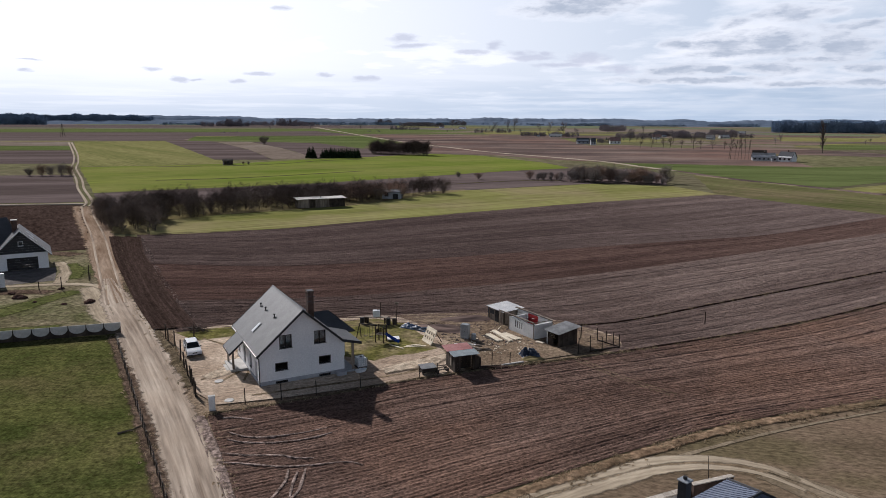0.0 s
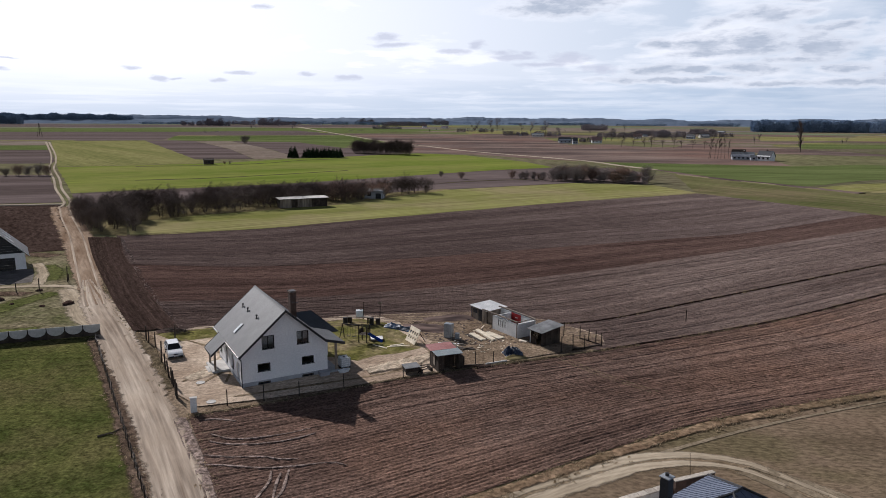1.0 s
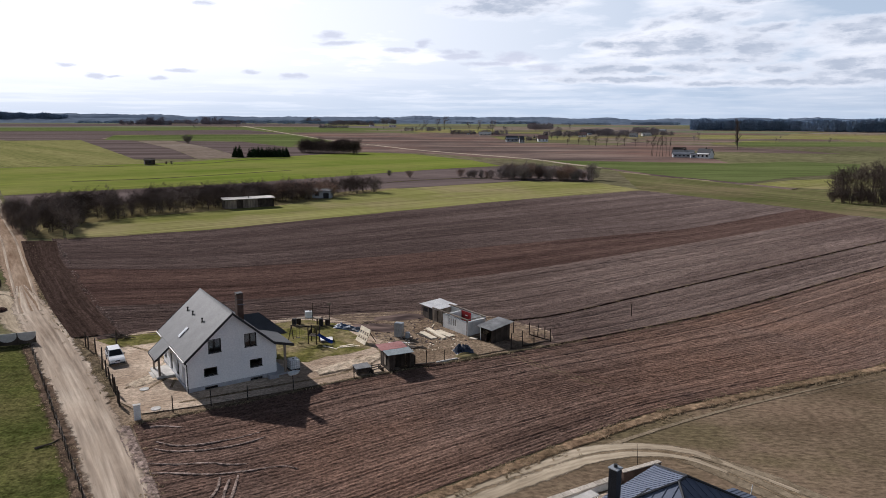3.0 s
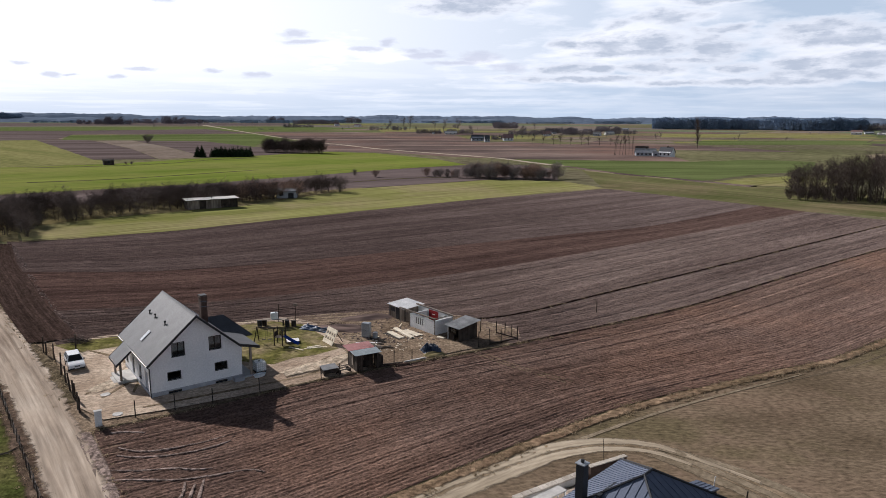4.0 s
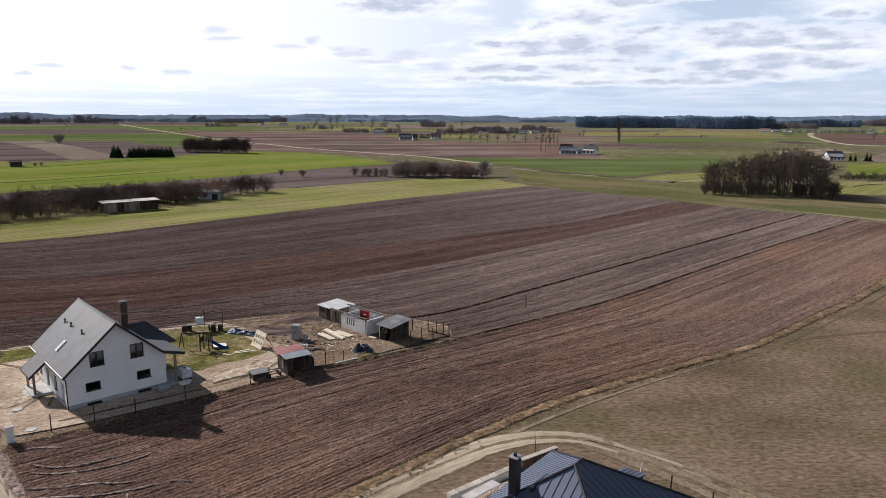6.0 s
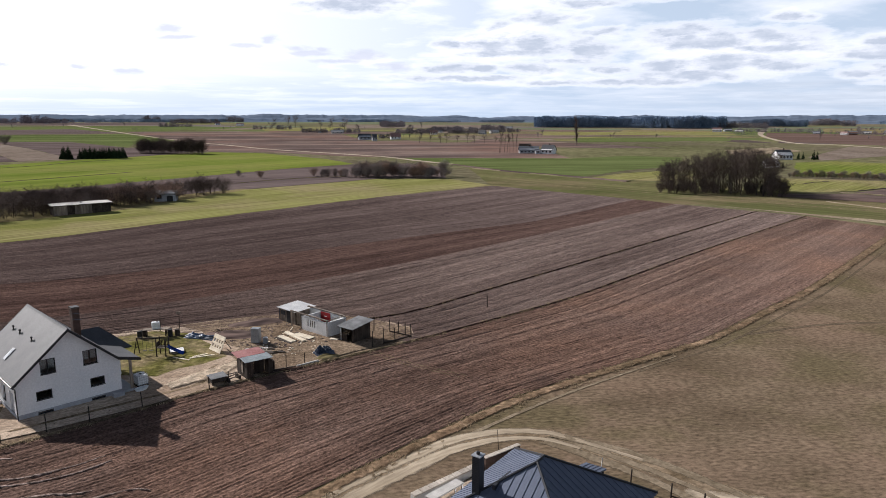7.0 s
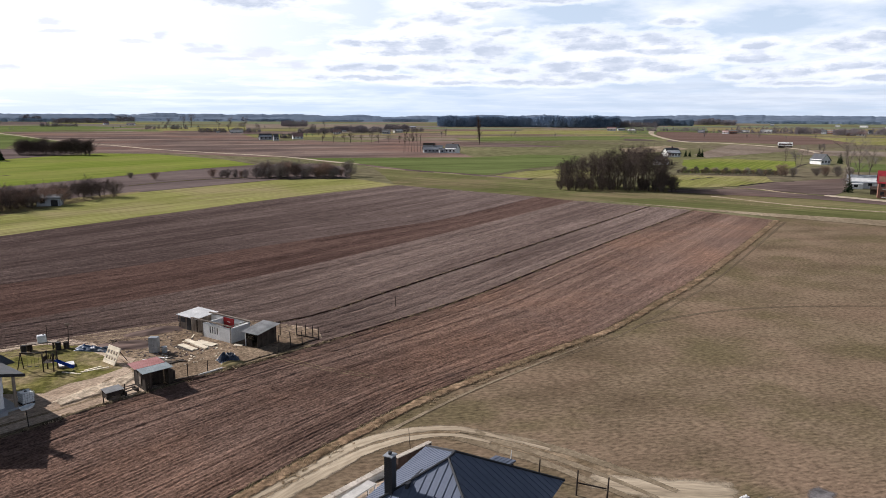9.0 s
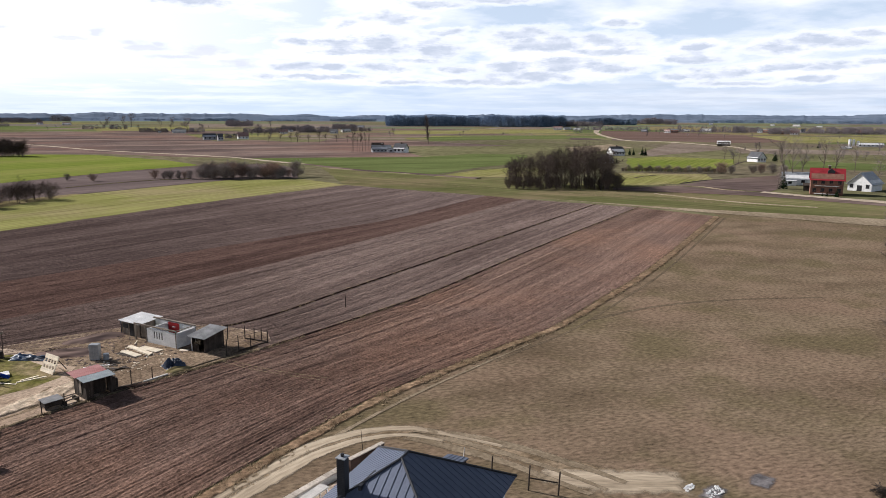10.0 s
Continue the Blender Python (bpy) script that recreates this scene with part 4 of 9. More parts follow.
field("grass_field", "distant yellow-green strip", M_crop_yellow, [(567.9, 1197.2), (929.3, 1124.2), (743.9, 929.0), (465.0, 960.4)])
field("grass_field", "distant green strip", M_crop, [(433.8, 811.1), (666.2, 805.5), (566.8, 674.3), (367.9, 674.8)])
field("grass_field", "distant pale meadow", M_fallow, [(393.1, 474.7), (483.7, 515.6), (447.6, 448.7), (338.8, 396.0)])
field("grass_field", "distant stubble strip", M_stubble, [(520.8, 401.4), (624.9, 274.4), (559.0, 245.1), (449.8, 341.4)])
field("grass_field", "distant green strip", M_crop_yellow, [(897.9, 674.3), (1047.7, 462.2), (855.0, 376.6), (713.9, 478.4)])
field("grass_field", "distant straw strip", M_straw, [(1508.4, 1450.5), (2006.7, 888.4), (1581.3, 699.4), (1103.4, 1060.6)])
field("grass_field", "distant yellow strip", M_crop_yellow, [(90.7, 1730.7), (329.1, 1900.2), (255.3, 1472.7), (83.0, 1371.3)])
field("grass_field", "distant stubble strip", M_stubble, [(428.2, 2474.1), (979.6, 2362.7), (720.5, 1736.5), (295.0, 1702.6)])
field("ploughed_field", "distant brown strip", M_soil_far, [(-2211.3, 2789.6), (-245.6, 3591.1), (-170.9, 2497.6), (-1552.3, 1956.9)])

# farm roads
BROWN = [(-46.5, 95.5), (-51.5, 104.8), (-64, 128), (-79, 156), (-95, 184), (-108.5, 209)]
ribbon("dirt_road", "brown dirt road with wheel ruts past the orchard", M_road_wet, BROWN,
       [3.0, 5.2, 6.6, 7.6, 8.2, 8.8], 0.10, ruts=((-0.42, 0.16, 0.035), (0.40, 0.16, 0.035)), across=21, step=1.0, rough=0.03)
ribbon("dirt_road", "rutted pale sandy dirt road between fields", M_road, [(-10.6, 32), (-16.85, 44.3), (-21.4, 53.0), (-26.3, 62.0), (-38.6, 83), (-47.5, 97.5), (-55.5, 111.5)],
       [4.2, 4.2, 4.4, 4.8, 5.0, 5.0, 1.2], 0.125, ruts=((-0.46, 0.12, 0.075), (0.42, 0.12, 0.085), (0.05, 0.07, 0.05), (-0.18, 0.05, 0.04), (0.66, 0.05, 0.06)), across=41, step=0.5, rough=0.03)
for off in (-1.3, 1.2):
    rut, _ = curve_points(BROWN, 60)
    tan = np.gradient(rut, axis=0)
    tan /= np.hypot(*tan.T)[:, None]
    rut = rut + np.stack([tan[:, 1], -tan[:, 0]], 1) * off
    ribbon("wheel_line", "pale sandy wheel line on the brown road", M_road, [tuple(v) for v in rut], [0.7, 0.55, 0.6, 0.6, 0.8], 0.12, across=5, step=1.0, rough=0.015)
for off in (-0.8, 0.8):
    pts = [(-107, 206), (-111, 216), (-120, 232), (-138, 263), (-160, 304), (-197, 370), (-223, 422), (-267, 506), (-330, 622), (-416, 779)]
    ribbon("farm_track", "pale wheel line of a farm track winding away", M_track, [(x + off * (1 + k * 0.10), y + off * 0.3) for k, (x, y) in enumerate(pts)], [0.9, 0.9, 0.9, 1.0, 1.1, 1.2, 1.4, 1.7, 2.0, 2.4], 0.30, step=4)
ribbon("farm_track", "pale farm track crossing distant fields", M_track, [(-447.5, 2470.9), (-142.3, 1217.5), (-47.9, 848.3), (8.3, 678.2), (40.3, 584.3), (100.1, 465.1), (114.6, 408.3), (124.2, 371.9)],
       [24, 15, 10, 7, 5, 4, 3.5, 3], 0.30, step=8)
ribbon("farm_track", "brown earth track between green fields", M_soil_far2, [(124.2, 371.9), (133.8, 318.2), (146, 290.5), (161, 251)], [3, 4, 4, 4], 0.30, step=4)
ribbon("farm_track", "pale distant gravel road", M_track, [(1150.6, 1267.3), (813.6, 901.2), (594.5, 615), (585.4, 537.2), (546.8, 427.6), (491, 359.8)], [14, 12, 8, 6, 5, 4], 0.30, step=8)
ribbon("farm_road", "pale gravel farm road passing the red-roofed house", M_track, [(220.4, 156.7), (223, 137.4), (228.2, 118.8), (234.9, 87.1)], [3, 4, 4.5, 5], 0.30, step=2)
ribbon("farm_track", "narrow pale earth path beside the plot", M_track, [(-200, 197), (-165, 203.8), (-111, 213)], [2.5, 2.5, 2.5], 0.30, step=4)
ribbon("field_bank", "thin dark furrow between two crop strips", M_soil_far, [(-123.8, 298.0), (-98.4, 309.0), (-74.5, 327.9), (-40.7, 360.6)], [0.6, 0.6, 0.7], 0.20, "bank", crown=0.04, across=5, step=3.0, rough=0.03)
ribbon("field_bank", "thin dark furrow between two crop strips", M_soil_far, [(-159.3, 385.2), (-127.1, 395.4), (-113.8, 401.3), (-94.9, 419.8), (-79.4, 448.9), (-52.7, 470.9)], [0.7, 0.7, 0.8], 0.20, "bank", crown=0.04, across=5, step=3.0, rough=0.03)
ribbon("field_bank", "low dark bank curving through a meadow", M_soil_far, [(220.5, 193.8), (236.9, 198.0), (247.3, 199.0), (256.2, 197.4)], [0.7, 1.0, 0.7], 0.20, "bank", crown=0.04, across=5, step=3.0, rough=0.03)
ribbon("field_bank", "low dark bank in a meadow", M_soil_far, [(221.4, 220.4), (232.4, 225.5), (241.3, 226.8)], [0.5, 0.8, 0.5], 0.20, "bank", crown=0.04, across=5, step=3.0, rough=0.03)
ribbon("field_bank", "pale worn wheel line across the meadow", M_fallow, [(209.7, 191.7), (216.9, 181.1), (215.1, 168.9), (217.3, 161.5)], [0.8, 1.0, 1.0], 0.20, "bank", crown=0.04, across=5, step=3.0, rough=0.03)
ribbon("field_bank", "pale worn wheel line along the grassy headland", M_fallow, [(182.5, 171.4), (184.7, 152.9), (188.0, 137.8), (196.7, 121.2)], [0.5, 0.7, 0.7], 0.20, "bank", crown=0.04, across=5, step=3.0, rough=0.03)
ribbon("field_bank", "low dark bank beside a farm", M_soil_far, [(314.1, 244.6), (350.4, 266.6), (380.1, 280.1)], [0.8, 1.2, 0.8], 0.20, "bank", crown=0.04, across=5, step=3.0, rough=0.03)
ribbon("field_bank", "low dark bank in distant pasture", M_soil_far, [(605.1, 729.2), (709.4, 842.1), (772.5, 897.6)], [1.3, 2.0, 1.3], 0.20, "bank", crown=0.04, across=5, step=3.0, rough=0.03)
ribbon("field_bank", "pale grass edge of a ploughed strip", M_straw, [(5.5, 288.0), (22.4, 299.2), (36.2, 305.2), (52.1, 306.7)], [0.5, 0.7, 0.5], 0.20, "bank", crown=0.04, across=5, step=3.0, rough=0.03)
ribbon("field_bank", "pale worn wheel line between green fields", M_fallow, [(124.4, 340.3), (130.0, 325.1), (137.8, 304.3), (146.5, 285.5)], [0.7, 1.0, 1.0], 0.20, "bank", crown=0.04, across=5, step=3.0, rough=0.03)
# curved sandy track round the near house
TRACK = [(-6, 35.2), (1.5, 40.6), (6.5, 44.2), (13.2, 47.7), (17, 49.3), (21, 49.6), (24.4, 48.4), (26.8, 45.6), (29.5, 41.8), (31.4, 38.6), (33.4, 35.6), (36, 31)]
ribbon("sandy_track", "worn earth and grass of a curved track", M_worn, TRACK, [3.2, 3.2, 3.2, 3.2, 3.4, 3.4, 3.2, 3.0, 3.0, 3.2], 0.035, across=11, step=0.6, rough=0.02)
for off, stop in ((-0.95, 9), (0.95, 8)):
    rut, _ = curve_points(TRACK[:stop], 30)
    tan = np.gradient(rut, axis=0)
    tan /= np.hypot(*tan.T)[:, None]
    rut = rut + np.stack([tan[:, 1], -tan[:, 0]], 1) * off * np.linspace(1, 0.6, 30)[:, None]
    ribbon("sandy_track", "pale sandy wheel line of a curved track", M_sandrut, [tuple(p) for p in rut], [1.4, 1.45, 1.6, 2.0, 1.9, 1.5, 1.0, 0.6], 0.055, across=9, step=0.5, rough=0.01)
ribbon("bare_earth", "bare sandy spot worn into the meadow", M_sandrut, [(29.5, 37.5), (33, 34.5), (38.5, 31.0)], [2.5, 4.5, 4.0], 0.045, "ground", across=11, step=0.5, rough=0.01)
for pts_, wide_ in (([(24.5, 48.8), (28.0, 45.5), (30.8, 41.5), (33.0, 37.0), (34.5, 33.0)], 1.0), ([(23.5, 48.0), (25.8, 44.8), (28.0, 41.0), (29.6, 37.2), (31.2, 33.0)], 0.9),
                    ([(24.0, 48.5), (26.9, 45.2), (29.4, 41.0), (31.2, 37.0), (32.6, 33.0)], 0.7)):
    ribbon("meadow_trail", "worn pale streak fanning out from a sandy track", M_trail, pts_, [wide_ * 1.4, wide_ * 1.8, wide_ * 1.4, wide_ * 0.8], 0.050, step=0.6, across=7)
ribbon("meadow_trail", "faint pale wheel line in the meadow", M_trail, [(17.5, 50), (19, 50.8), (25.7, 54), (33.3, 57.1), (47.3, 62.0)], [0.8, 0.6, 0.5, 0.35], 0.05, step=0.6, across=7)

# yard of the white house
field("yard", "sandy yard with tyre marks round the white house", M_sand,
      [(-33.2, 81.5), (-23.9, 63.2), (-20.9, 60.2), (-18.5, 60.9), (-12.1, 63.1), (-7.9, 64.8), (-2.5, 67.1), (4.6, 70.2), (14.4, 74.5), (21.1, 77.6), (21.6, 80.9), (16.1, 87.8), (5.9, 91.7), (-1.8, 91.2), (-10.9, 89.8), (-20, 87.5), (-29, 85)], z=0.10)
field("yard_grass", "patchy green lawn behind the white house", M_yardgrass,
      [(-12, 74), (-7.5, 72.2), (-5.5, 74), (-3.2, 74.6), (-0.6, 76.5), (-1.5, 80), (-3, 82.5), (-5, 86.5), (-9, 88.6), (-13, 87.5)], z=0.115)
field("verge", "ragged dry grass strip at the yard end", M_yardgrass, [(-33, 82), (-29.5, 79), (-26, 80.5), (-22, 82.5), (-20, 85.5), (-27, 84.6)], z=0.116)
field("yard_earth", "brown trodden earth round the sheds", M_yardsoil, [(2.5, 69.5), (4.6, 70.3), (14.4, 74.6), (21.0, 77.7), (21.4, 80.8), (16, 87.6), (5.9, 91.6), (-1.8, 91.1), (-6.5, 90.2), (-3.5, 87), (-1.8, 82), (0.8, 79), (-0.2, 76.5), (1.2, 73)], z=0.108)
for pts_ in ([(-24.5, 66), (-22.5, 71), (-21.5, 77), (-24, 82)], [(-22.6, 65), (-20.6, 71), (-19.6, 77), (-21, 83)], [(-4.5, 68), (-1.5, 71), (0.5, 75), (-0.5, 79)], [(-6, 68), (-3.5, 71.2), (-1.5, 74.2)], [(-29, 80), (-25, 77), (-21, 72), (-20, 66)], [(-18.5, 62.3), (-12, 65), (-6, 67.5), (0, 70.4)]):
    ribbon("tyre_track", "brown tyre mark pressed into the yard sand", M_worn, pts_, [0.5, 0.9, 0.7, 0.4], 0.118, "track", across=5, step=0.5, rough=0.01)
YARD = 0.10
M_pale_sand = surface("heaped_sand", (0.38, 0.305, 0.225), (0.52, 0.435, 0.335), 0.5, 3.0, bump=0.8, depth=0.08, grit=0.5, clods=2.0, clod_dark=0.7, fade=1.1)
ribbon("sand_patch", "pale loose sand churned up between lawn and fence", M_pale_sand, [(-6.6, 68.6), (-3.9, 70.4), (-1.2, 72.0), (0.6, 74.6)], [1.6, 3.4, 3.2, 1.2], 0.14, "ground", crown=0.10, across=15, step=0.4, rough=0.10)
ribbon("sand_patch", "pale trodden sand in front of the porch", M_pale_sand, [(-24.4, 66.5), (-22.2, 70.0), (-21.6, 75.0), (-23.8, 79.8)], [2.0, 3.6, 3.4, 1.6], 0.125, "ground", crown=0.03, across=13, step=0.5, rough=0.03)

# ---- the white house ----
def window(parent, m, w, h, frame_mat=None, bars=1, deep=0.06):
    """A window in its opening: frame, panes and sill. m: place of the lower left corner, x along the wall, y into it."""
    fm = frame_mat or M_trim
    bm = bmesh.new()
    t = min(0.08, w * 0.12)
    for a, b, c, d in ((0, w, 0, t), (0, w, h - t, h), (0, t, t, h - t), (w - t, w, t, h - t)):
        box(bm, a, b, 0.10, 0.10 + deep, c, d)
    for k in range(bars):
        x = w * (k + 1) / (bars + 1)
        box(bm, x - t / 2, x + t / 2, 0.095, 0.10 + deep, t, h - t)
    fr = part("window", bm, fm, parent, "dark framed window")
    fr.matrix_basis = m
    for k in range(bars + 1):
        bm = bmesh.new()
        x0, x1 = w * k / (bars + 1) + t * 0.5, w * (k + 1) / (bars + 1) - t * 0.5
        box(bm, x0, x1, 0.125, 0.135, t, h - t)
        pane = part("pane", bm, M_glass, fr)
        pane.visible_shadow = False
    if bars:
        for k in range(bars + 1):
            bm = bmesh.new()
            x0 = w * k / (bars + 1) + t
            for f in range(6):
                xa = x0 + f * (w / (bars + 1) - 2 * t) / 6
                box(bm, xa, xa + (w / (bars + 1) - 2 * t) / 6, 0.19 + 0.02 * (f % 2), 0.20 + 0.02 * (f % 2), h * 0.34, h - t)
            part("curtain", bm, M_white, fr, "pale net curtain")
    bm = bmesh.new()
    box(bm, -0.04, w + 0.04, -0.05, 0.12, -0.04, 0.0)
    part("sill", bm, fm, fr)
    return fr


HOUSE = pose(-17.96, 64.63, 0.0, 0, 0, 28)
W, D, RIDGE, EAVE = 8.76, 10.5, 7.54, 3.42
house = thing("house", HOUSE, "white rendered house with steep graphite roof and timber porches", "house")


def left_z(x):
    return EAVE + 0.873 * (x + 0.35)


def right_z(x):
    return RIDGE - 0.896 * (x - 4.37)


def gable_top(x):
    return (left_z(x) if x < 4.37 else right_z(x)) - 0.22


front = [(2.04, 3.30, 3.66, 5.02), (5.58, 6.82, 3.66, 5.02), (1.53, 2.82, 1.43, 2.24), (6.03, 7.31, 1.45, 2.26), (1.53, 2.80, 0.10, 0.36), (6.02, 7.27, 0.10, 0.36)]
bm = bmesh.new()
holed_wall(bm, 0, W, gable_top, front, 0.0, 0.38, cuts=(4.37,))
part("front_wall", bm, M_plaster, house, "smooth white plaster gable wall")
bm = bmesh.new()
holed_wall(bm, 0, W, gable_top, [], D - 0.38, D, cuts=(4.37,))
part("back_wall", bm, M_plaster, house)
side = [(0.95, 2.15, 0.15, 2.25), (3.55, 4.35, 0.9, 2.3), (6.3, 7.3, 0.15, 2.3), (9.0, 9.9, 1.0, 2.2)]
bm = bmesh.new()
holed_wall(bm, 0.38, D - 0.38, lambda x: left_z(0) - 0.25, side, -0.38, 0.0)
bm.transform(Matrix(((0, -1, 0, 0), (1, 0, 0, 0), (0, 0, 1, 0), (0, 0, 0, 1))))
part("side_wall", bm, M_plaster, house)
bm = bmesh.new()
box(bm, W - 0.38, W, 0.38, D - 0.38, 0, right_z(W) - 0.25)
part("side_wall", bm, M_plaster, house)
bm = bmesh.new()
box(bm, -0.03, W + 0.03, -0.03, 0.2, 0, 0.10)
for x0, x1 in ((-0.03, 1.53), (2.80, 6.02), (7.27, W + 0.03)):
    box(bm, x0, x1, -0.03, 0.1, 0.10, 0.36)
box(bm, -0.03, W + 0.03, -0.03, 0.1, 0.36, 0.50)
box(bm, -0.03, 0.1, 0.1, D, 0, 0.42)
box(bm, W - 0.1, W + 0.03, 0.1, D, 0, 0.42)
part("plinth", bm, M_plinth, house, "grey rendered plinth")
for x0, x1, z0, z1 in front:
    window(house, pose(x0, 0.0, z0), x1 - x0, z1 - z0, bars=1 if z0 > 3 else 0)
for y0, y1, z0, z1 in (side[1], side[3]):
    window(house, pose(0, y1, z0, 0, 0, -90), y1 - y0, z1 - z0, bars=0)
for (y0, y1, z0, z1), mat, lab in ((side[0], M_plinth, "pale grey side door"), (side[2], M_trim, "dark entrance door")):
    bm = bmesh.new()
    box(bm, 0.10, 0.16, y0, y1, z0, z1)
    for k in range(3):
        zz = z0 + 0.2 + k * (z1 - z0 - 0.2) / 3
        box(bm, 0.085, 0.10, y0 + 0.15, y1 - 0.15, zz, zz + (z1 - z0) / 3 - 0.22)
    dr = part("door", bm, mat, house, lab)
    bm = bmesh.new()
    rod(bm, (0.04, y0 + 0.12, z0 + 1.0), (0.04, y0 + 0.26, z0 + 1.0), 0.015)
    rod(bm, (0.04, y0 + 0.12, z0 + 1.0), (0.10, y0 + 0.12, z0 + 1.0), 0.012)
    part("handle", bm, M_chrome, dr)


def roof_plane(parent, quad, mat, thick=0.16, courses=0.0, name="roof_slope", label=""):
    """A roof slab; quad runs eave a, eave b, ridge b, ridge a. courses: spacing of raised tile rows."""
    bm = bmesh.new()
    slab(bm, quad, thick)
    a, b, c, d = (Vector(p) for p in quad)
    n = (b - a).cross(d - a).normalized()
    n = -n if n.z < 0 else n
    rise = ((d - a).length + (c - b).length) / 2
    if courses:
        for k in range(1, int(rise / courses)):
            f = k * courses / rise
            p, q = a.lerp(d, f), b.lerp(c, f)
            up_p = (d - a).normalized() * 0.10
            vs = [bm.verts.new(v) for v in (p + n * 0.028, q + n * 0.028, q + up_p + n * 0.004, p + up_p + n * 0.004, p + n * 0.002, q + n * 0.002)]
            bm.faces.new((vs[0], vs[1], vs[2], vs[3]))
            bm.faces.new((vs[4], vs[5], vs[1], vs[0]))
    return part(name, bm, mat, parent, label)


Y0, Y1 = -0.6, 11.1
roof_plane(house, [(-0.35, Y0, EAVE), (-0.35, Y1, EAVE), (4.37, Y1, RIDGE), (4.37, Y0, RIDGE)], M_roof, courses=0.0, label="graphite tile roof slope catching the sun")
roof_plane(house, [(8.41, Y0, right_z(8.41)), (8.41, Y1, right_z(8.41)), (4.37, Y1, RIDGE), (4.37, Y0, RIDGE)], M_roof, courses=0.0)
# porch roof along the other long side, kicked out at a lower pitch
roof_plane(house, [(10.45, Y0 + 0.1, 3.34), (10.45, 4.2, 3.34), (8.36, 4.2, 3.93), (8.36, Y0 + 0.1, 3.93)], M_roof, courses=0.0, name="porch_roof")
roof_plane(house, [(11.5, 4.0, 3.15), (11.5, 9.6, 3.15), (9.4, 6.9, 5.05), (9.4, 6.7, 5.05)], M_roof, courses=0.0, name="bay_roof")
roof_plane(house, [(11.5, 4.0, 3.15), (7.0, 4.0, 3.15), (7.0, 6.8, 5.05), (9.4, 6.8, 5.05)], M_roof, courses=0.0, name="bay_roof")
roof_plane(house, [(11.5, 9.6, 3.15), (7.0, 9.6, 3.15), (7.0, 6.8, 5.05), (9.4, 6.8, 5.05)], M_roof, courses=0.0, name="bay_roof")
bm = bmesh.new()
box(bm, W - 0.02, 10.6, 5.0, 9.0, 0, 3.3)
part("bay", bm, M_plaster, house)
# bargeboards, ridge cap, gutters
bm = bmesh.new()
bm.free()
for y in (Y0 - 0.03, Y1):
    bm = bmesh.new()
    for (xa, za), (xb, zb) in (((-0.38, EAVE), (4.37, RIDGE)), ((4.37, RIDGE), (8.44, right_z(8.44))), ((8.44, right_z(8.44)), (10.48, 3.34))):
        prism(bm, [(xa, za - 0.26), (xb, zb - 0.26), (xb, zb + 0.03), (xa, za + 0.03)], "y", y, y + 0.03)
    part("bargeboard", bm, M_trim, house, "dark metal verge trim")
bm = bmesh.new()
prism(bm, [(4.23, RIDGE - 0.10), (4.37, RIDGE + 0.06), (4.51, RIDGE - 0.10)], "y", Y0, Y1)
part("ridge_cap", bm, M_roof, house)
bm = bmesh.new()
rod(bm, (-0.42, Y0, EAVE - 0.08), (-0.42, 5.2, EAVE - 0.08), 0.07)
part("gutter", bm, M_trim, house)
bm = bmesh.new()
rod(bm, (-0.42, 8.7, EAVE - 0.08), (-0.42, Y1, EAVE - 0.08), 0.07)
part("gutter", bm, M_trim, house)
bm = bmesh.new()
rod(bm, (-0.06, -0.06, 0.12), (-0.06, -0.06, EAVE - 0.5), 0.05)
rod(bm, (-0.06, -0.06, EAVE - 0.5), (-0.42, -0.2, EAVE - 0.1), 0.05)
part("downpipe", bm, M_trim, house)
# chimney of dark clinker with a cap
bm = bmesh.new()
box(bm, 5.52, 6.12, 1.55, 2.25, 5.4, 8.62)
for k in range(26):
    z = 6.0 + k * 0.1
    box(bm, 5.51, 6.13, 1.54, 2.26, z, z + 0.075)
ch = part("chimney", bm, M_brick, house, "dark brick chimney")
bm = bmesh.new()
box(bm, 5.47, 6.17, 1.50, 2.30, 8.60, 8.67)
part("cap", bm, M_brick, ch)
bm = bmesh.new()
for x in (5.5, 6.14):
    for y in (1.53, 2.27):
        rod(bm, (x, y, 8.66), (x, y, 8.81), 0.02)
box(bm, 5.50, 6.16, 1.52, 2.28, 8.80, 8.82)
part("cowl", bm, M_trim, ch)
bm = bmesh.new()
rod(bm, (5.45, 1.5, 7.75), (6.25, 1.4, 7.6), 0.02)
part("bracket", bm, M_chrome, ch)
bm = bmesh.new()
rod(bm, (5.45, 1.5, 8.25), (6.25, 1.4, 8.2), 0.02)
part("bracket", bm, M_chrome, ch)
# roof vents and the skylight
for x, y in ((2.43, 8.9), (2.46, 6.9), (2.52, 3.5)):
    bm = bmesh.new()
    z = left_z(x)
    rod(bm, (x, y, z - 0.1), (x, y, z + 0.26), 0.06)
    rod(bm, (x, y, z + 0.26), (x, y, z + 0.40), 0.11, 0.09)
    box(bm, x - 0.1, x + 0.1, y - 0.1, y + 0.1, z - 0.10, z + 0.04)
    part("roof_vent", bm, M_black, house)
bm = bmesh.new()
slab(bm, [(0.5, 4.85, left_z(0.5) + 0.10), (0.5, 5.5, left_z(0.5) + 0.10), (1.45, 5.5, left_z(1.45) + 0.10), (1.45, 4.85, left_z(1.45) + 0.10)], 0.12)
sky_win = part("skylight", bm, M_chrome, house, "bright framed roof window reflecting the sky")
bm = bmesh.new()
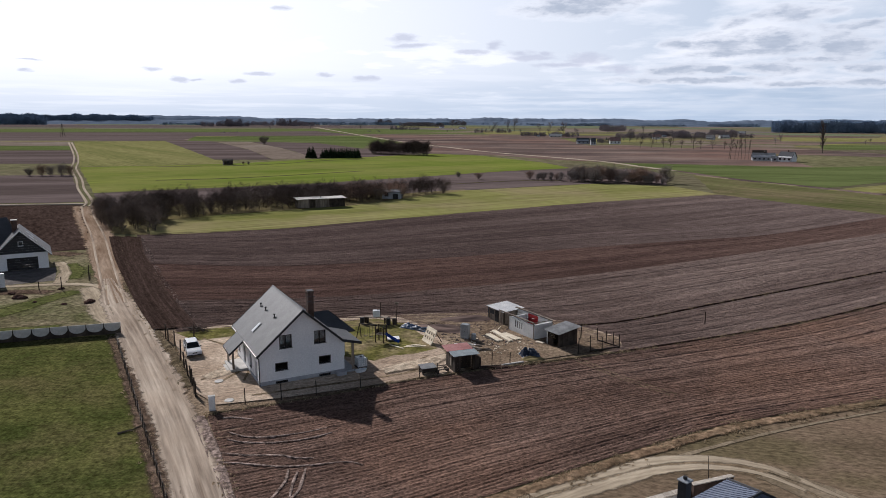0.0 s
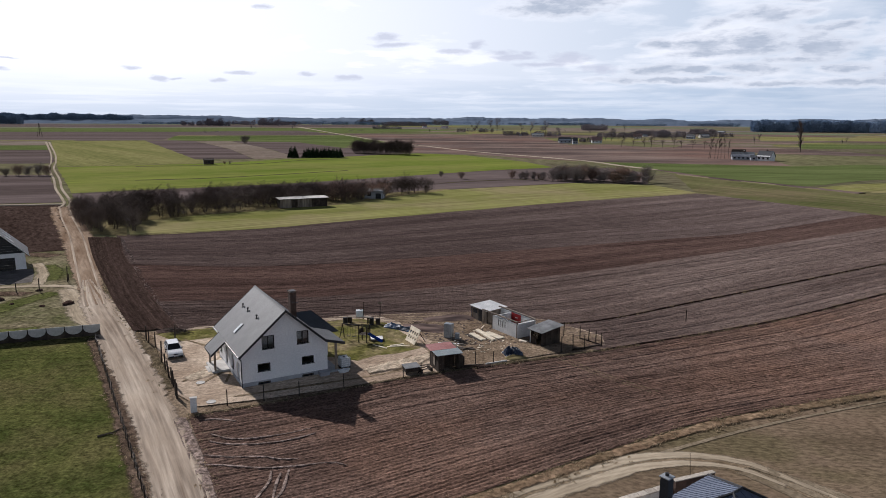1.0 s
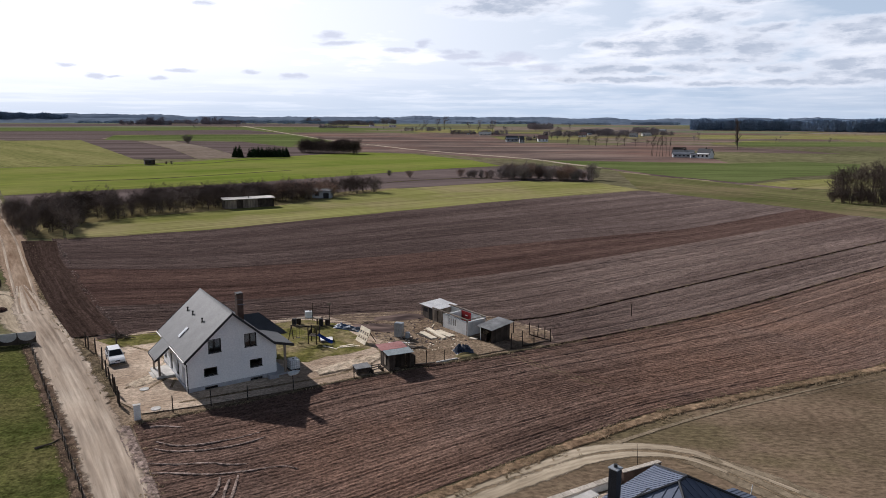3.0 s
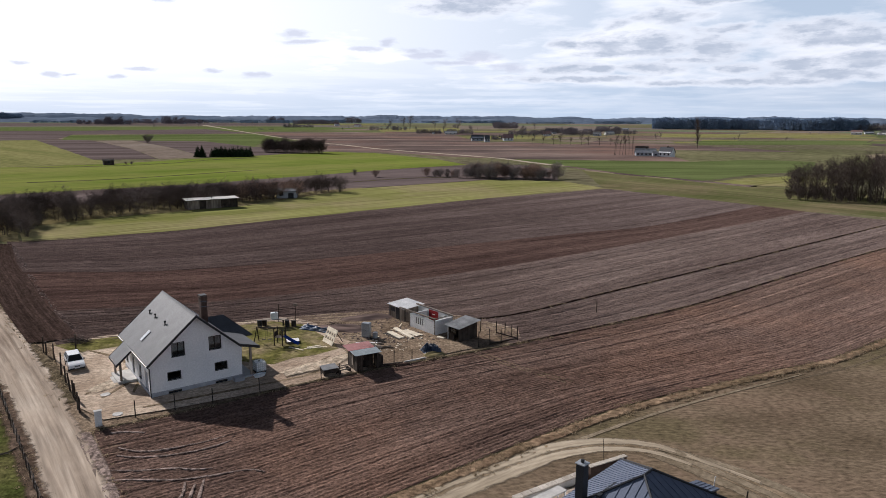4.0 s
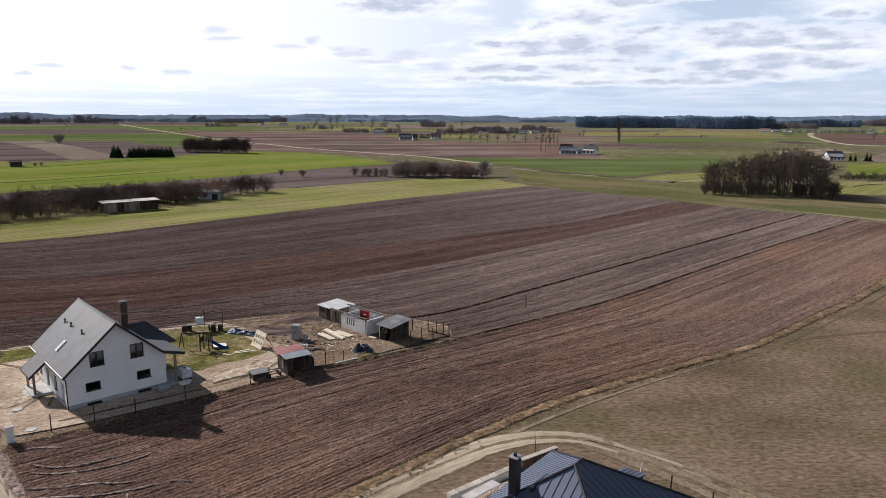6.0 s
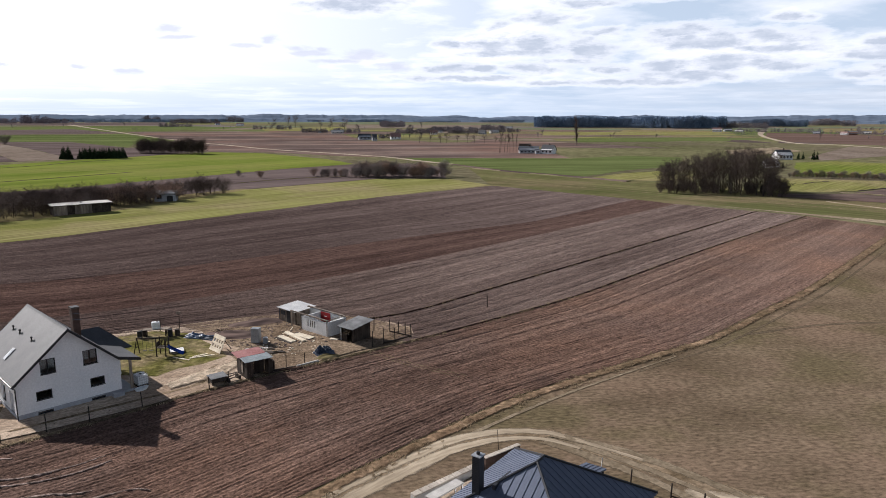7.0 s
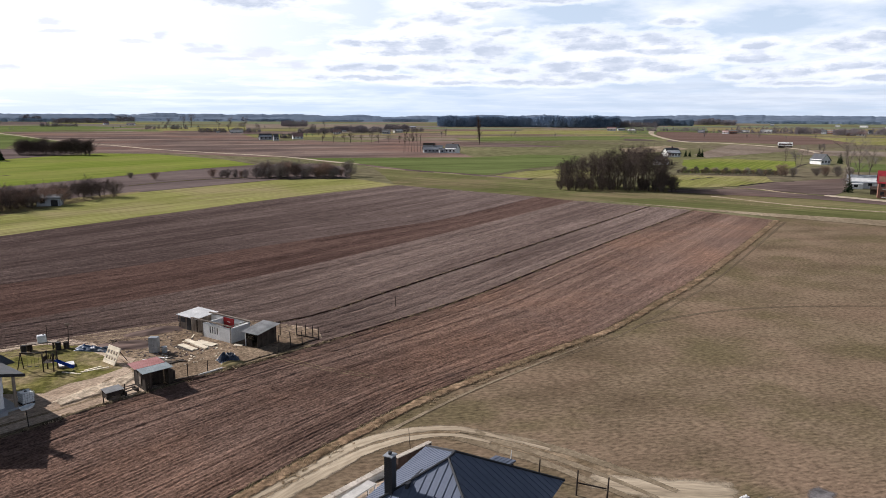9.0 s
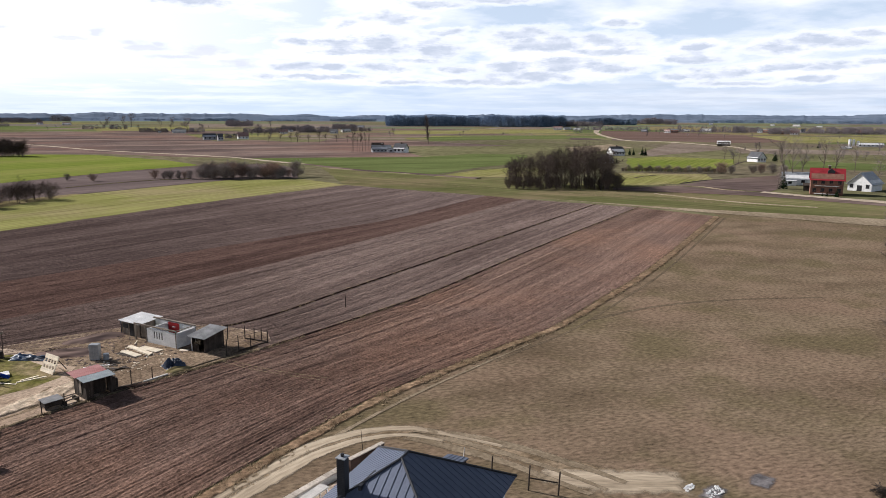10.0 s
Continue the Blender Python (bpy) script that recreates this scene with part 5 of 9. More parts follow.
slab(bm, [(0.6, 4.95, left_z(0.6) + 0.125), (0.6, 5.4, left_z(0.6) + 0.125), (1.35, 5.4, left_z(1.35) + 0.125), (1.35, 4.95, left_z(1.35) + 0.125)], 0.02)
part("pane", bm, M_lampglass, sky_win)
# entrance porch
PX, PZ = -1.85, left_z(-1.85)
roof_plane(house, [(PX, 5.3, PZ), (PX, 8.6, PZ), (-0.36, 8.6, left_z(-0.36)), (-0.36, 5.3, left_z(-0.36))], M_roof, courses=0.0, name="porch_roof")
bm = bmesh.new()
for y in (5.27, 8.60):
    prism(bm, [(PX - 0.02, PZ - 0.24), (-0.30, left_z(-0.30) - 0.24), (-0.30, left_z(-0.30) + 0.02), (PX - 0.02, PZ + 0.02)], "y", y, y + 0.03)
box(bm, PX - 0.05, PX - 0.01, 5.27, 8.63, PZ - 0.22, PZ - 0.01)
part("fascia", bm, M_trim, house)
for x, y in ((-1.45, 5.6), (-1.45, 8.3)):
    bm = bmesh.new()
    box(bm, x - 0.1, x + 0.1, y - 0.1, y + 0.1, 0.1, left_z(x) - 0.17, 0.015)
    part("porch_post", bm, M_wood, house, "square brown timber porch post")
bm = bmesh.new()
box(bm, -1.8, 0, 5.3, 8.7, 0, 0.32, 0.02)
box(bm, -2.1, -1.8, 5.9, 7.9, 0, 0.17, 0.02)
part("porch_floor", bm, M_concrete, house, "pale concrete porch slab")
for x, y in ((9.7, 0.0), (9.7, 3.8)):
    bm = bmesh.new()
    box(bm, x - 0.11, x + 0.11, y - 0.11, y + 0.11, 0.1, 3.45, 0.015)
    part("porch_post", bm, M_wood, house)
bm = bmesh.new()
box(bm, 8.82, 9.95, -0.2, 5.0, 0, 0.30)
part("porch_floor", bm, M_plinth, house)
bm = bmesh.new()
box(bm, 7.7, 8.7, -0.85, -0.05, 0, 0.5, 0.02)
part("cellar_hatch", bm, M_plinth, house)

# mound of soil against the front corner
def heap(name, label, mat, centre, rx, ry, h, turn=0, seed=0, category="heap", n=18, z=0.06):
    bm = bmesh.new()
    bmesh.ops.create_grid(bm, x_segments=n, y_segments=n, size=1)
    for v in bm.verts:
        r = min(1.0, v.co.length)
        k = noise.noise((v.co.x * 2.1 + seed, v.co.y * 2.1, seed))
        v.co.z = max(0.0, (1 - r * r)) ** 1.3 * h * (1 + 0.6 * k) + 0.10 * h * noise.noise((v.co.x * 9, v.co.y * 9, seed)) * (1 - r)
        v.co.x, v.co.y = v.co.x * rx * (1 + 0.2 * k), v.co.y * ry * (1 + 0.2 * k)
        if r >= 0.999:
            v.co.z = -0.05
    me = bpy.data.meshes.new(name)
    bm.to_mesh(me)
    bm.free()
    me.materials.append(mat)
    me.shade_smooth()
    ob = new(name, me)
    ob.matrix_basis = pose(centre[0], centre[1], z, 0, 0, turn)
    return tagged(ob, label, category)


# ---- yard things ----
def at_house(x, y, z=YARD, turn=0):
    return HOUSE @ pose(x, y, z, 0, 0, turn)


def water_tank():
    t = thing("water_tank", at_house(10.85, 0.75), "white plastic tank in a metal cage on a pallet", "tank")
    bm = bmesh.new()
    box(bm, -0.5, 0.5, -0.55, 0.55, 0.16, 1.10, 0.06)
    tank = part("tank", bm, M_plastic, t)
    bm = bmesh.new()
    rod(bm, (0, 0, 1.10), (0, 0, 1.17), 0.12)
    part("lid", bm, M_black, tank)
    bm = bmesh.new()
    for k in range(6):
        u = -0.52 + k * 0.208
        for s in (-1, 1):
            rod(bm, (u, 0.58 * s, 0.15), (u, 0.58 * s, 1.13), 0.012, sides=5)
            rod(bm, (0.53 * s, u * 1.1, 0.15), (0.53 * s, u * 1.1, 1.13), 0.012, sides=5)
    for k in range(5):
        z = 0.17 + k * 0.235
        for s in (-1, 1):
            rod(bm, (-0.53, 0.58 * s, z), (0.53, 0.58 * s, z), 0.012, sides=5)
            rod(bm, (0.53 * s, -0.58, z), (0.53 * s, 0.58, z), 0.012, sides=5)
    part("cage", bm, M_sheet, t)
    bm = bmesh.new()
    for x in (-0.45, 0, 0.45):
        box(bm, x - 0.06, x + 0.06, -0.56, 0.56, 0, 0.12)
    box(bm, -0.53, 0.53, -0.57, 0.57, 0.12, 0.15)
    part("pallet", bm, M_wood_dark, t)


water_tank()


def tub():
    bm = bmesh.new()
    prof = [(0.0, 0.05), (0.30, 0.05), (0.42, 0.28), (0.48, 0.28), (0.36, 0.0), (0.0, 0.0)]
    n = 20
    rings = []
    for r, z in prof:
        rings.append([bm.verts.new((1.5 * r * math.cos(k * math.tau / n), 0.7 * r * math.sin(k * math.tau / n), z)) for k in range(n)])
    for a, b in zip(rings, rings[1:]):
        for k in range(n):
            bm.faces.new((a[k], a[(k + 1) % n], b[(k + 1) % n], b[k]))
    bmesh.ops.remove_doubles(bm, verts=bm.verts, dist=0.001)
    single("plastic_tub", bm, M_plastic, at_house(10.3, -0.7, YARD, 8), "long shallow pale plastic tub on the sand", "tub")


tub()


def swing_set():
    """Play tower with swing beam and blue slide."""
    t = thing("play_set", pose(-7.3, 78.9, 0.11, 0, 0, -18), "wooden play tower with a swing and blue slide on the grass", "playset")
    bm = bmesh.new()
    for x in (-0.5, 0.5):
        for y in (-0.5, 0.5):
            box(bm, x - 0.05, x + 0.05, y - 0.05, y + 0.05, 0, 2.0)
    part("tower_frame", bm, M_wood_dark, t)
    bm = bmesh.new()
    for k in range(6):
        box(bm, -0.52, 0.52, -0.55 + k * 0.18, -0.39 + k * 0.18, 0.95, 1.0)
    part("platform", bm, M_wood, t)
    bm = bmesh.new()
    for k in range(7):
        x = -0.5 + k * 0.155
        box(bm, x, x + 0.09, 0.5, 0.53, 1.0, 1.55)
        box(bm, -0.53, -0.50, x, x + 0.09, 1.0, 1.55)
    part("railing", bm, M_wood_dark, t)
    bm = bmesh.new()
    steps = 12
    prev = None
    for k in range(steps + 1):
        f = k / steps
        x, z = 0.55 + 1.75 * f, 1.02 - 0.86 * (f * 1.15 - 0.15 * f * f) + 0.02
        row = [bm.verts.new((x, y - 0.1, z + h)) for y, h in ((-0.27, 0.15), (-0.22, 0.0), (0.22, 0.0), (0.27, 0.15))]
        if prev:
            for a in range(3):
                bm.faces.new((prev[a], prev[a + 1], row[a + 1], row[a]))
        prev = row
    bmesh.ops.solidify(bm, geom=bm.faces[:], thickness=0.03)
    part("slide", bm, M_blue, t, "bright blue plastic slide")
    bm = bmesh.new()
    box(bm, -2.9, -0.5, -0.05, 0.05, 1.9, 2.0)
    for s in (-1, 1):
        rod(bm, (-2.8, 0, 1.95), (-2.95, 0.75 * s, 0), 0.05)
    rod(bm, (-2.88, -0.4, 0.9), (-2.88, 0.4, 0.9), 0.035)
    part("swing_beam", bm, M_wood_dark, t)
    for x in (-2.0, -1.3):
        bm = bmesh.new()
        box(bm, x - 0.22, x + 0.22, -0.08, 0.08, 0.48, 0.52)
        for s in (-0.2, 0.2):
            rod(bm, (x + s, 0, 0.5), (x + s, 0, 1.92), 0.01, sides=5)
        part("swing", bm, M_black, t)


swing_set()


def sandbox():
    t = thing("sandbox", pose(-5.9, 79.6, 0.115, 0, 0, 8), "low wooden sandbox with a pale lid", "sandbox")
    bm = bmesh.new()
    for a, b, c, d in ((-0.7, 0.7, -0.6, -0.55), (-0.7, 0.7, 0.55, 0.6), (-0.7, -0.65, -0.55, 0.55), (0.65, 0.7, -0.55, 0.55)):
        box(bm, a, b, c, d, 0, 0.22)
    part("sides", bm, M_wood, t)
    bm = bmesh.new()
    box(bm, -0.72, 0.72, -0.62, 0.62, 0.22, 0.26, 0.01)
    part("lid", bm, M_white, t)


sandbox()


def board(length, wide, thick, m, mat, label, name="board", category="board", group="", pieces=1):
    """One plank, or a small stack of planks as its parts."""
    if pieces == 1:
        bm = bmesh.new()
        box(bm, 0, length, -wide / 2, wide / 2, 0, thick, 0.006)
        return single(name, bm, mat, m, label, category, group)
    t = thing(name, m, label, category, group)
    rng = random.Random(int(length * 100 + pieces))
    per = wide / 4
    for k in range(pieces):
        bm = bmesh.new()
        row, lay = k % 4, k // 4
        x = rng.uniform(-0.12, 0.12)
        y = -wide / 2 + row * per
        box(bm, x, x + length, y, y + per * 0.93, lay * thick, lay * thick + thick * 0.92, 0.005)
        part("plank", bm, mat, t)
    return t


def between(a, b, z=YARD):
    return pose(a[0], a[1], z, 0, 0, math.degrees(math.atan2(b[1] - a[1], b[0] - a[0]))), math.hypot(b[0] - a[0], b[1] - a[1])


for a, b, wide, pieces, mat in (((5.6, 81.9), (6.9, 79.2), 0.75, 8, M_lumber), ((6.4, 83.2), (8.15, 79.0), 0.6, 12, M_lumber), ((7.45, 82.3), (9.1, 79.9), 1.0, 8, M_lumber), ((5.0, 81.5), (6.6, 79.0), 0.5, 4, M_wood_dark)):
    m, l = between(a, b)
    board(l, wide, 0.06, m, mat, "stack of fresh pale sawn planks on the sand" if mat is M_lumber else "dark old planks lying on the sand", "plank_stack", "lumber", "stacks of planks", pieces)
for a, b in (((-4.5, 76.9), (-1.9, 77.35)), ((-6.2, 77.7), (-4.5, 76.35)), ((-4.2, 77.3), (-2.6, 77.9))):
    m, l = between(a, b, 0.115)
    board(l, 0.22, 0.05, m, M_lumber, "loose pale plank lying on the grass", "plank", "plank", "loose planks")
for k, (a, b) in enumerate((((2.2, 78.3), (4.6, 77.2)), ((2.0, 77.6), (4.2, 76.6)), ((2.8, 76.6), (5.6, 75.8)), ((1.4, 78.2), (3.9, 77.9)), ((2.5, 77.0), (4.4, 77.8)), ((3.6, 75.6), (5.4, 76.4)), ((1.9, 78.7), (3.4, 78.4)))):
    m, l = between(a, b, YARD + 0.04 * (k % 3))
    board(l, 0.24 + 0.05 * (k % 2), 0.06, m, (M_wood_dark, M_wood, M_wood_dark, M_white, M_wood)[k % 5], "old board in a pile of scrap timber", "scrap_board", "board", "scrap timber boards")
for a, b in (((3.8, 70.3), (6.3, 70.75)), ((6.4, 70.85), (8.8, 71.9))):
    m, l = between(a, b)
    board(l, 0.18, 0.16, m, M_wood_dark if a[0] < 5 else M_concrete, "long beam lying along the yard edge", "beam", "beam", "edge beams")
m, l = between((11.2, 79.2), (12.0, 78.6))
board(l, 0.5, 0.08, m, M_lumber, "short pale offcut on the sand", "plank", "plank", "loose planks")
m, l = between((7.0, 84.0), (7.4, 85.2))
board(l, 0.12, 0.06, m, M_lumber, "short pale offcut on the sand", "plank", "plank", "loose planks")


def crate_frame():
    """Pale wooden panel with two rows of openings, leaning back on two props."""
    t = thing("wooden_panel", pose(-2.4, 79.5, 0.12, 0, 0, -62) @ pose(0, 0, 0, -27, 0, 0), "pale wooden panel with square openings, leaning on props", "panel")
    w, h = 2.15, 1.85
    for k in range(5):
        x = w * k / 4
        bm = bmesh.new()
        box(bm, x - 0.10, x + 0.10, -0.03, 0.03, 0, h)
        part("upright", bm, M_lumber, t)
    for z in (0.10, 0.34, h / 2, h - 0.34, h - 0.10):
        bm = bmesh.new()
        box(bm, -0.10, w + 0.10, -0.06, -0.032, z - 0.12, z + 0.12)
        part("slat", bm, M_lumber, t)
    for k in range(4):
        for z in (0.62, 1.22):
            bm = bmesh.new()
            box(bm, w * (k + 0.5) / 4 - 0.10, w * (k + 0.5) / 4 + 0.10, -0.02, 0.02, z - 0.07, z + 0.07)
            part("block", bm, M_wood, t)
    for x in (0.15, w - 0.15):
        bm = bmesh.new()
        rod(bm, (x, 0.03, h * 0.85), (x, 1.35, 0.78), 0.045)
        part("prop", bm, M_wood_dark, t)


crate_frame()


def locker():
    t = thing("metal_locker", pose(2.75, 80.5, YARD, 0, 0, -26), "dented grey-blue metal locker standing in the yard", "locker")
    bm = bmesh.new()
    box(bm, -0.5, 0.5, -0.35, 0.35, 0, 1.75, 0.02)
    part("body", bm, M_sheet, t)
    bm = bmesh.new()
    for x in (-0.49, 0.01):
        box(bm, x, x + 0.48, -0.375, -0.352, 0.06, 1.70, 0.008)
    d = part("door", bm, M_sheet, t)
    bm = bmesh.new()
    rod(bm, (0.06, -0.40, 0.85), (0.06, -0.40, 1.0), 0.015)
    part("handle", bm, M_black, d)


locker()


def barrel(m, mat, label, r=0.29, h=0.88):
    bm = bmesh.new()
    prof = [(0, 0), (r * 0.96, 0), (r, 0.05), (r, h * 0.32), (r * 1.04, h * 0.34), (r, h * 0.36), (r, h * 0.65), (r * 1.04, h * 0.67), (r, h * 0.69), (r, h - 0.05), (r * 0.96, h), (r * 0.9, h - 0.03), (0, h - 0.03)]
    n = 16
    rings = [[bm.verts.new((a * math.cos(k * math.tau / n), a * math.sin(k * math.tau / n), z)) for k in range(n)] for a, z in prof]
    for a, b in zip(rings, rings[1:]):
        for k in range(n):
            bm.faces.new((a[k], a[(k + 1) % n], b[(k + 1) % n], b[k]))
    bmesh.ops.remove_doubles(bm, verts=bm.verts, dist=0.001)
    return single("barrel", bm, mat, m, label, "barrel", "barrels")


barrel(pose(3.75, 79.9, YARD), M_sheet, "small grey drum beside the metal locker", 0.3, 0.7)
barrel(pose(-10.4, 86.2, 0.115), M_black, "dark drum at the garden edge")
barrel(pose(-7.0, 85.9, 0.115), M_black, "dark drum at the garden edge")
barrel(pose(-6.2, 86.1, 0.115), M_wood_dark, "dark drum at the garden edge", 0.3, 0.75)
barrel(pose(-9.9, 86.9, 0.115), M_wood_dark, "dark drum at the garden edge", 0.3, 0.8)


def bench_with_tank():
    t = thing("workbench", pose(-8.6, 86.6, 0.115, 0, 0, -4), "rough wooden workbench carrying a white canister", "workbench")
    for x in (-1.1, 1.1):
        for y in (-0.3, 0.3):
            bm = bmesh.new()
            box(bm, x - 0.06, x + 0.06, y - 0.06, y + 0.06, 0, 0.8)
            part("leg", bm, M_wood_dark, t)
    bm = bmesh.new()
    for k in range(4):
        box(bm, -1.5, 1.5, -0.42 + k * 0.21, -0.23 + k * 0.21, 0.8, 0.86)
    part("tabletop", bm, M_wood, t)
    t2 = thing("canister", pose(-8.6, 86.6, 0.98, 0, 0, 8), "white square plastic canister on a workbench", "canister")
    bm = bmesh.new()
    box(bm, -0.45, 0.45, -0.35, 0.35, 0, 0.85, 0.07)
    c = part("body", bm, M_plastic, t2)
    bm = bmesh.new()
    rod(bm, (0.2, 0, 0.85), (0.2, 0, 0.93), 0.09)
    part("cap", bm, M_black, c)


bench_with_tank()


def stake(x, y, h, lean=0, z=YARD, head=False):
    bm = bmesh.new()
    rod(bm, (0, 0, -0.05), (0.04 * h, 0, h), 0.045, 0.035, 7)
    t = single("stake", bm, M_wood_dark, pose(x, y, z, lean, lean * 0.5, 0), "thin weathered wooden stake", "stake", "garden stakes")
    if head:
        bm = bmesh.new()
        box(bm, -0.22, 0.26, -0.05, 0.05, h - 0.25, h + 0.02)
        part("board", bm, M_wood, t)


stake(-8.3, 88.5, 2.3)
stake(-6.1, 88.3, 2.3, head=True)


def crumpled(name, label, mat, m, rx, ry, h, seed, category):
    """A crumpled cloth or tarpaulin lying over things."""
    bm = bmesh.new()
    bmesh.ops.create_grid(bm, x_segments=34, y_segments=26, size=1)
    for v in bm.verts:
        x, y = v.co.x, v.co.y
        r = max(abs(x), abs(y))
        k = noise.fractal((x * 1.6 + seed, y * 1.6, seed * 0.7), 1.0, 2.0, 4)
        fold = abs(noise.noise((x * 3.3, y * 3.3 + seed, 2.0)))
        edge = max(0.0, 1 - r**4)
        v.co.z = max(0.0, edge * h * (0.62 + 0.6 * k - 0.5 * fold)) + 0.012
        v.co.x, v.co.y = x * rx * (1 + 0.18 * k), y * ry * (1 + 0.25 * noise.noise((y * 2, x * 2, seed)))
    me = bpy.data.meshes.new(name)
    bm.to_mesh(me)
    bm.free()
    me.materials.append(mat)
    me.shade_smooth()
    ob = new(name, me)
    ob.matrix_basis = m
    return tagged(ob, label, category)


crumpled("tarpaulin", "crumpled blue tarpaulin lying on the grass edge", M_bluetarp, pose(-3.4, 84.1, 0.105, 0, 0, -32), 2.1, 0.65, 0.5, 3.1, "tarpaulin")
crumpled("tarpaulin_cover", "heap covered with a shiny dark navy tarpaulin", M_tarp, pose(9.75, 74.0, 0.1, 0, 0, 10), 1.0, 0.9, 1.15, 7.7, "tarpaulin")
heap("sand_mound", "low heap of yellowish sand beside the tarpaulin", M_straw, (9.9, 73.0), 1.5, 0.8, 0.3, 10, 2.0)
heap("earth_mound", "low heap of bare soil in the yard", M_soil_far2, (0.2, 84.2), 3.6, 1.6, 0.45, -25, 5.0, z=0.09)
heap("earth_mound", "low heap of bare soil at the field edge", M_soil_far2, (3.5, 88.6), 4.0, 1.4, 0.4, 8, 9.0, z=0.09)
heap("earth_mound", "dark soil ridge along the yard edge", M_soil_red, (5.5, 70.1), 3.4, 0.5, 0.25, 16, 11.0, z=0.05)


def brush_pile(m, n, span, label, seed):
    rng = random.Random(seed)
    bm = bmesh.new()
    for _ in range(n):
        a = rng.uniform(0, math.tau)
        l = rng.uniform(0.5, 1.0) * span
        p = Vector((rng.uniform(-0.6, 0.6) * span, rng.uniform(-0.35, 0.35) * span, rng.uniform(0.02, 0.45)))
        q = p + Vector((math.cos(a) * l, math.sin(a) * l * 0.6, rng.uniform(-0.1, 0.35)))
        q.z = max(q.z, 0.03)
        rod(bm, p, q, rng.uniform(0.02, 0.05), 0.012, 5)
    return single("brush_pile", bm, M_wood_dark, m, label, "brush", kind="")


brush_pile(pose(-1.0, 85.0, YARD, 0, 0, -35), 60, 1.1, "pile of dark cut branches beside the garden", 5)
brush_pile(pose(-30.6, 82.6, 0.08, 0, 0, -20), 70, 1.6, "loose dark branches heaped at the headland corner", 6)


def debris(name, label, mat, quad, n, size, seed, z=YARD):
    """Many small broken pieces strewn over a quad of ground."""
    rng = random.Random(seed)
    verts, faces = [], []
    for x, y, u, v in in_quad(*quad, n, seed, 0.12):
        r = size * rng.uniform(0.4, 1.3)
        i = len(verts)
        lean = Vector((rng.uniform(-1, 1), rng.uniform(-1, 1), 0)) * r * 0.3
        a0, long_ = rng.uniform(0, math.tau), rng.uniform(0.8, 2.2)
        for ring, (f, h) in enumerate(((1.0, -0.02), (0.75, r * 0.55))):
            for k in range(5):
                a = a0 + k * math.tau / 5
                p = Vector((math.cos(a) * long_, math.sin(a), 0)) * r * f * rng.uniform(0.75, 1.2)
                verts.append((x + p.x * math.cos(a0) - p.y * math.sin(a0) + lean.x * ring, y + p.x * math.sin(a0) + p.y * math.cos(a0) + lean.y * ring, z + h))
        faces.append((i + 9, i + 8, i + 7, i + 6, i + 5)[::-1])
        for k in range(5):
            faces.append((i + k, i + (k + 1) % 5, i + 5 + (k + 1) % 5, i + 5 + k))
    me = bpy.data.meshes.new(name)
    me.from_pydata(verts, [], faces)
    me.materials.append(mat)
    return tagged(new(name, me), label, "debris", kind="stuff")


def corrugated(bm, a, b, c, d, wave=0.18, amp=0.02, thick=0.006):
    """A corrugated sheet over the quad a b c d; waves run from the edge ab to dc."""
    a, b, c, d = (Vector(p) for p in (a, b, c, d))
    n = (b - a).cross(d - a).normalized()
    n = -n if n.z < 0 else n
    cols = max(4, int((b - a).length / wave * 4))
    top = []
    for k in range(cols + 1):
        f = k / cols
        h = n * amp * math.sin(k * math.pi / 2)
        top.append((bm.verts.new(a.lerp(b, f) + h), bm.verts.new(d.lerp(c, f) + h), bm.verts.new(a.lerp(b, f) + h - n * (thick + 0.03)), bm.verts.new(d.lerp(c, f) + h - n * (thick + 0.03))))
    for p, q in zip(top, top[1:]):
        bm.faces.new((p[0], q[0], q[1], p[1]))
        bm.faces.new((p[2], p[3], q[3], q[2]))
        bm.faces.new((p[0], p[2], q[2], q[0]))
        bm.faces.new((p[1], q[1], q[3], p[3]))
    return bm


def plank_wall(parent, x0, x1, y, z0, z1, mat, seed, along="x", thick=0.03, wide=0.16, gaps=0.0, name="wall_board"):
    """A wall of upright boards, each its own piece; z1 may be a function of the place along it."""
    rng = random.Random(seed)
    u = x0
    while u < x1 - 0.02:
        w = min(wide * rng.uniform(0.85, 1.1), x1 - u)
        if rng.random() >= gaps:
            top = z1(u + w / 2) if callable(z1) else z1
            bm = bmesh.new()
            j = rng.uniform(-0.012, 0.012)
            if along == "x":
                box(bm, u, u + w - 0.012, y + j, y + j + thick, z0, top - rng.uniform(0, 0.05))
            else:
                box(bm, y + j, y + j + thick, u, u + w - 0.012, z0, top - rng.uniform(0, 0.05))
            part(name, bm, mat, parent)
        u += w


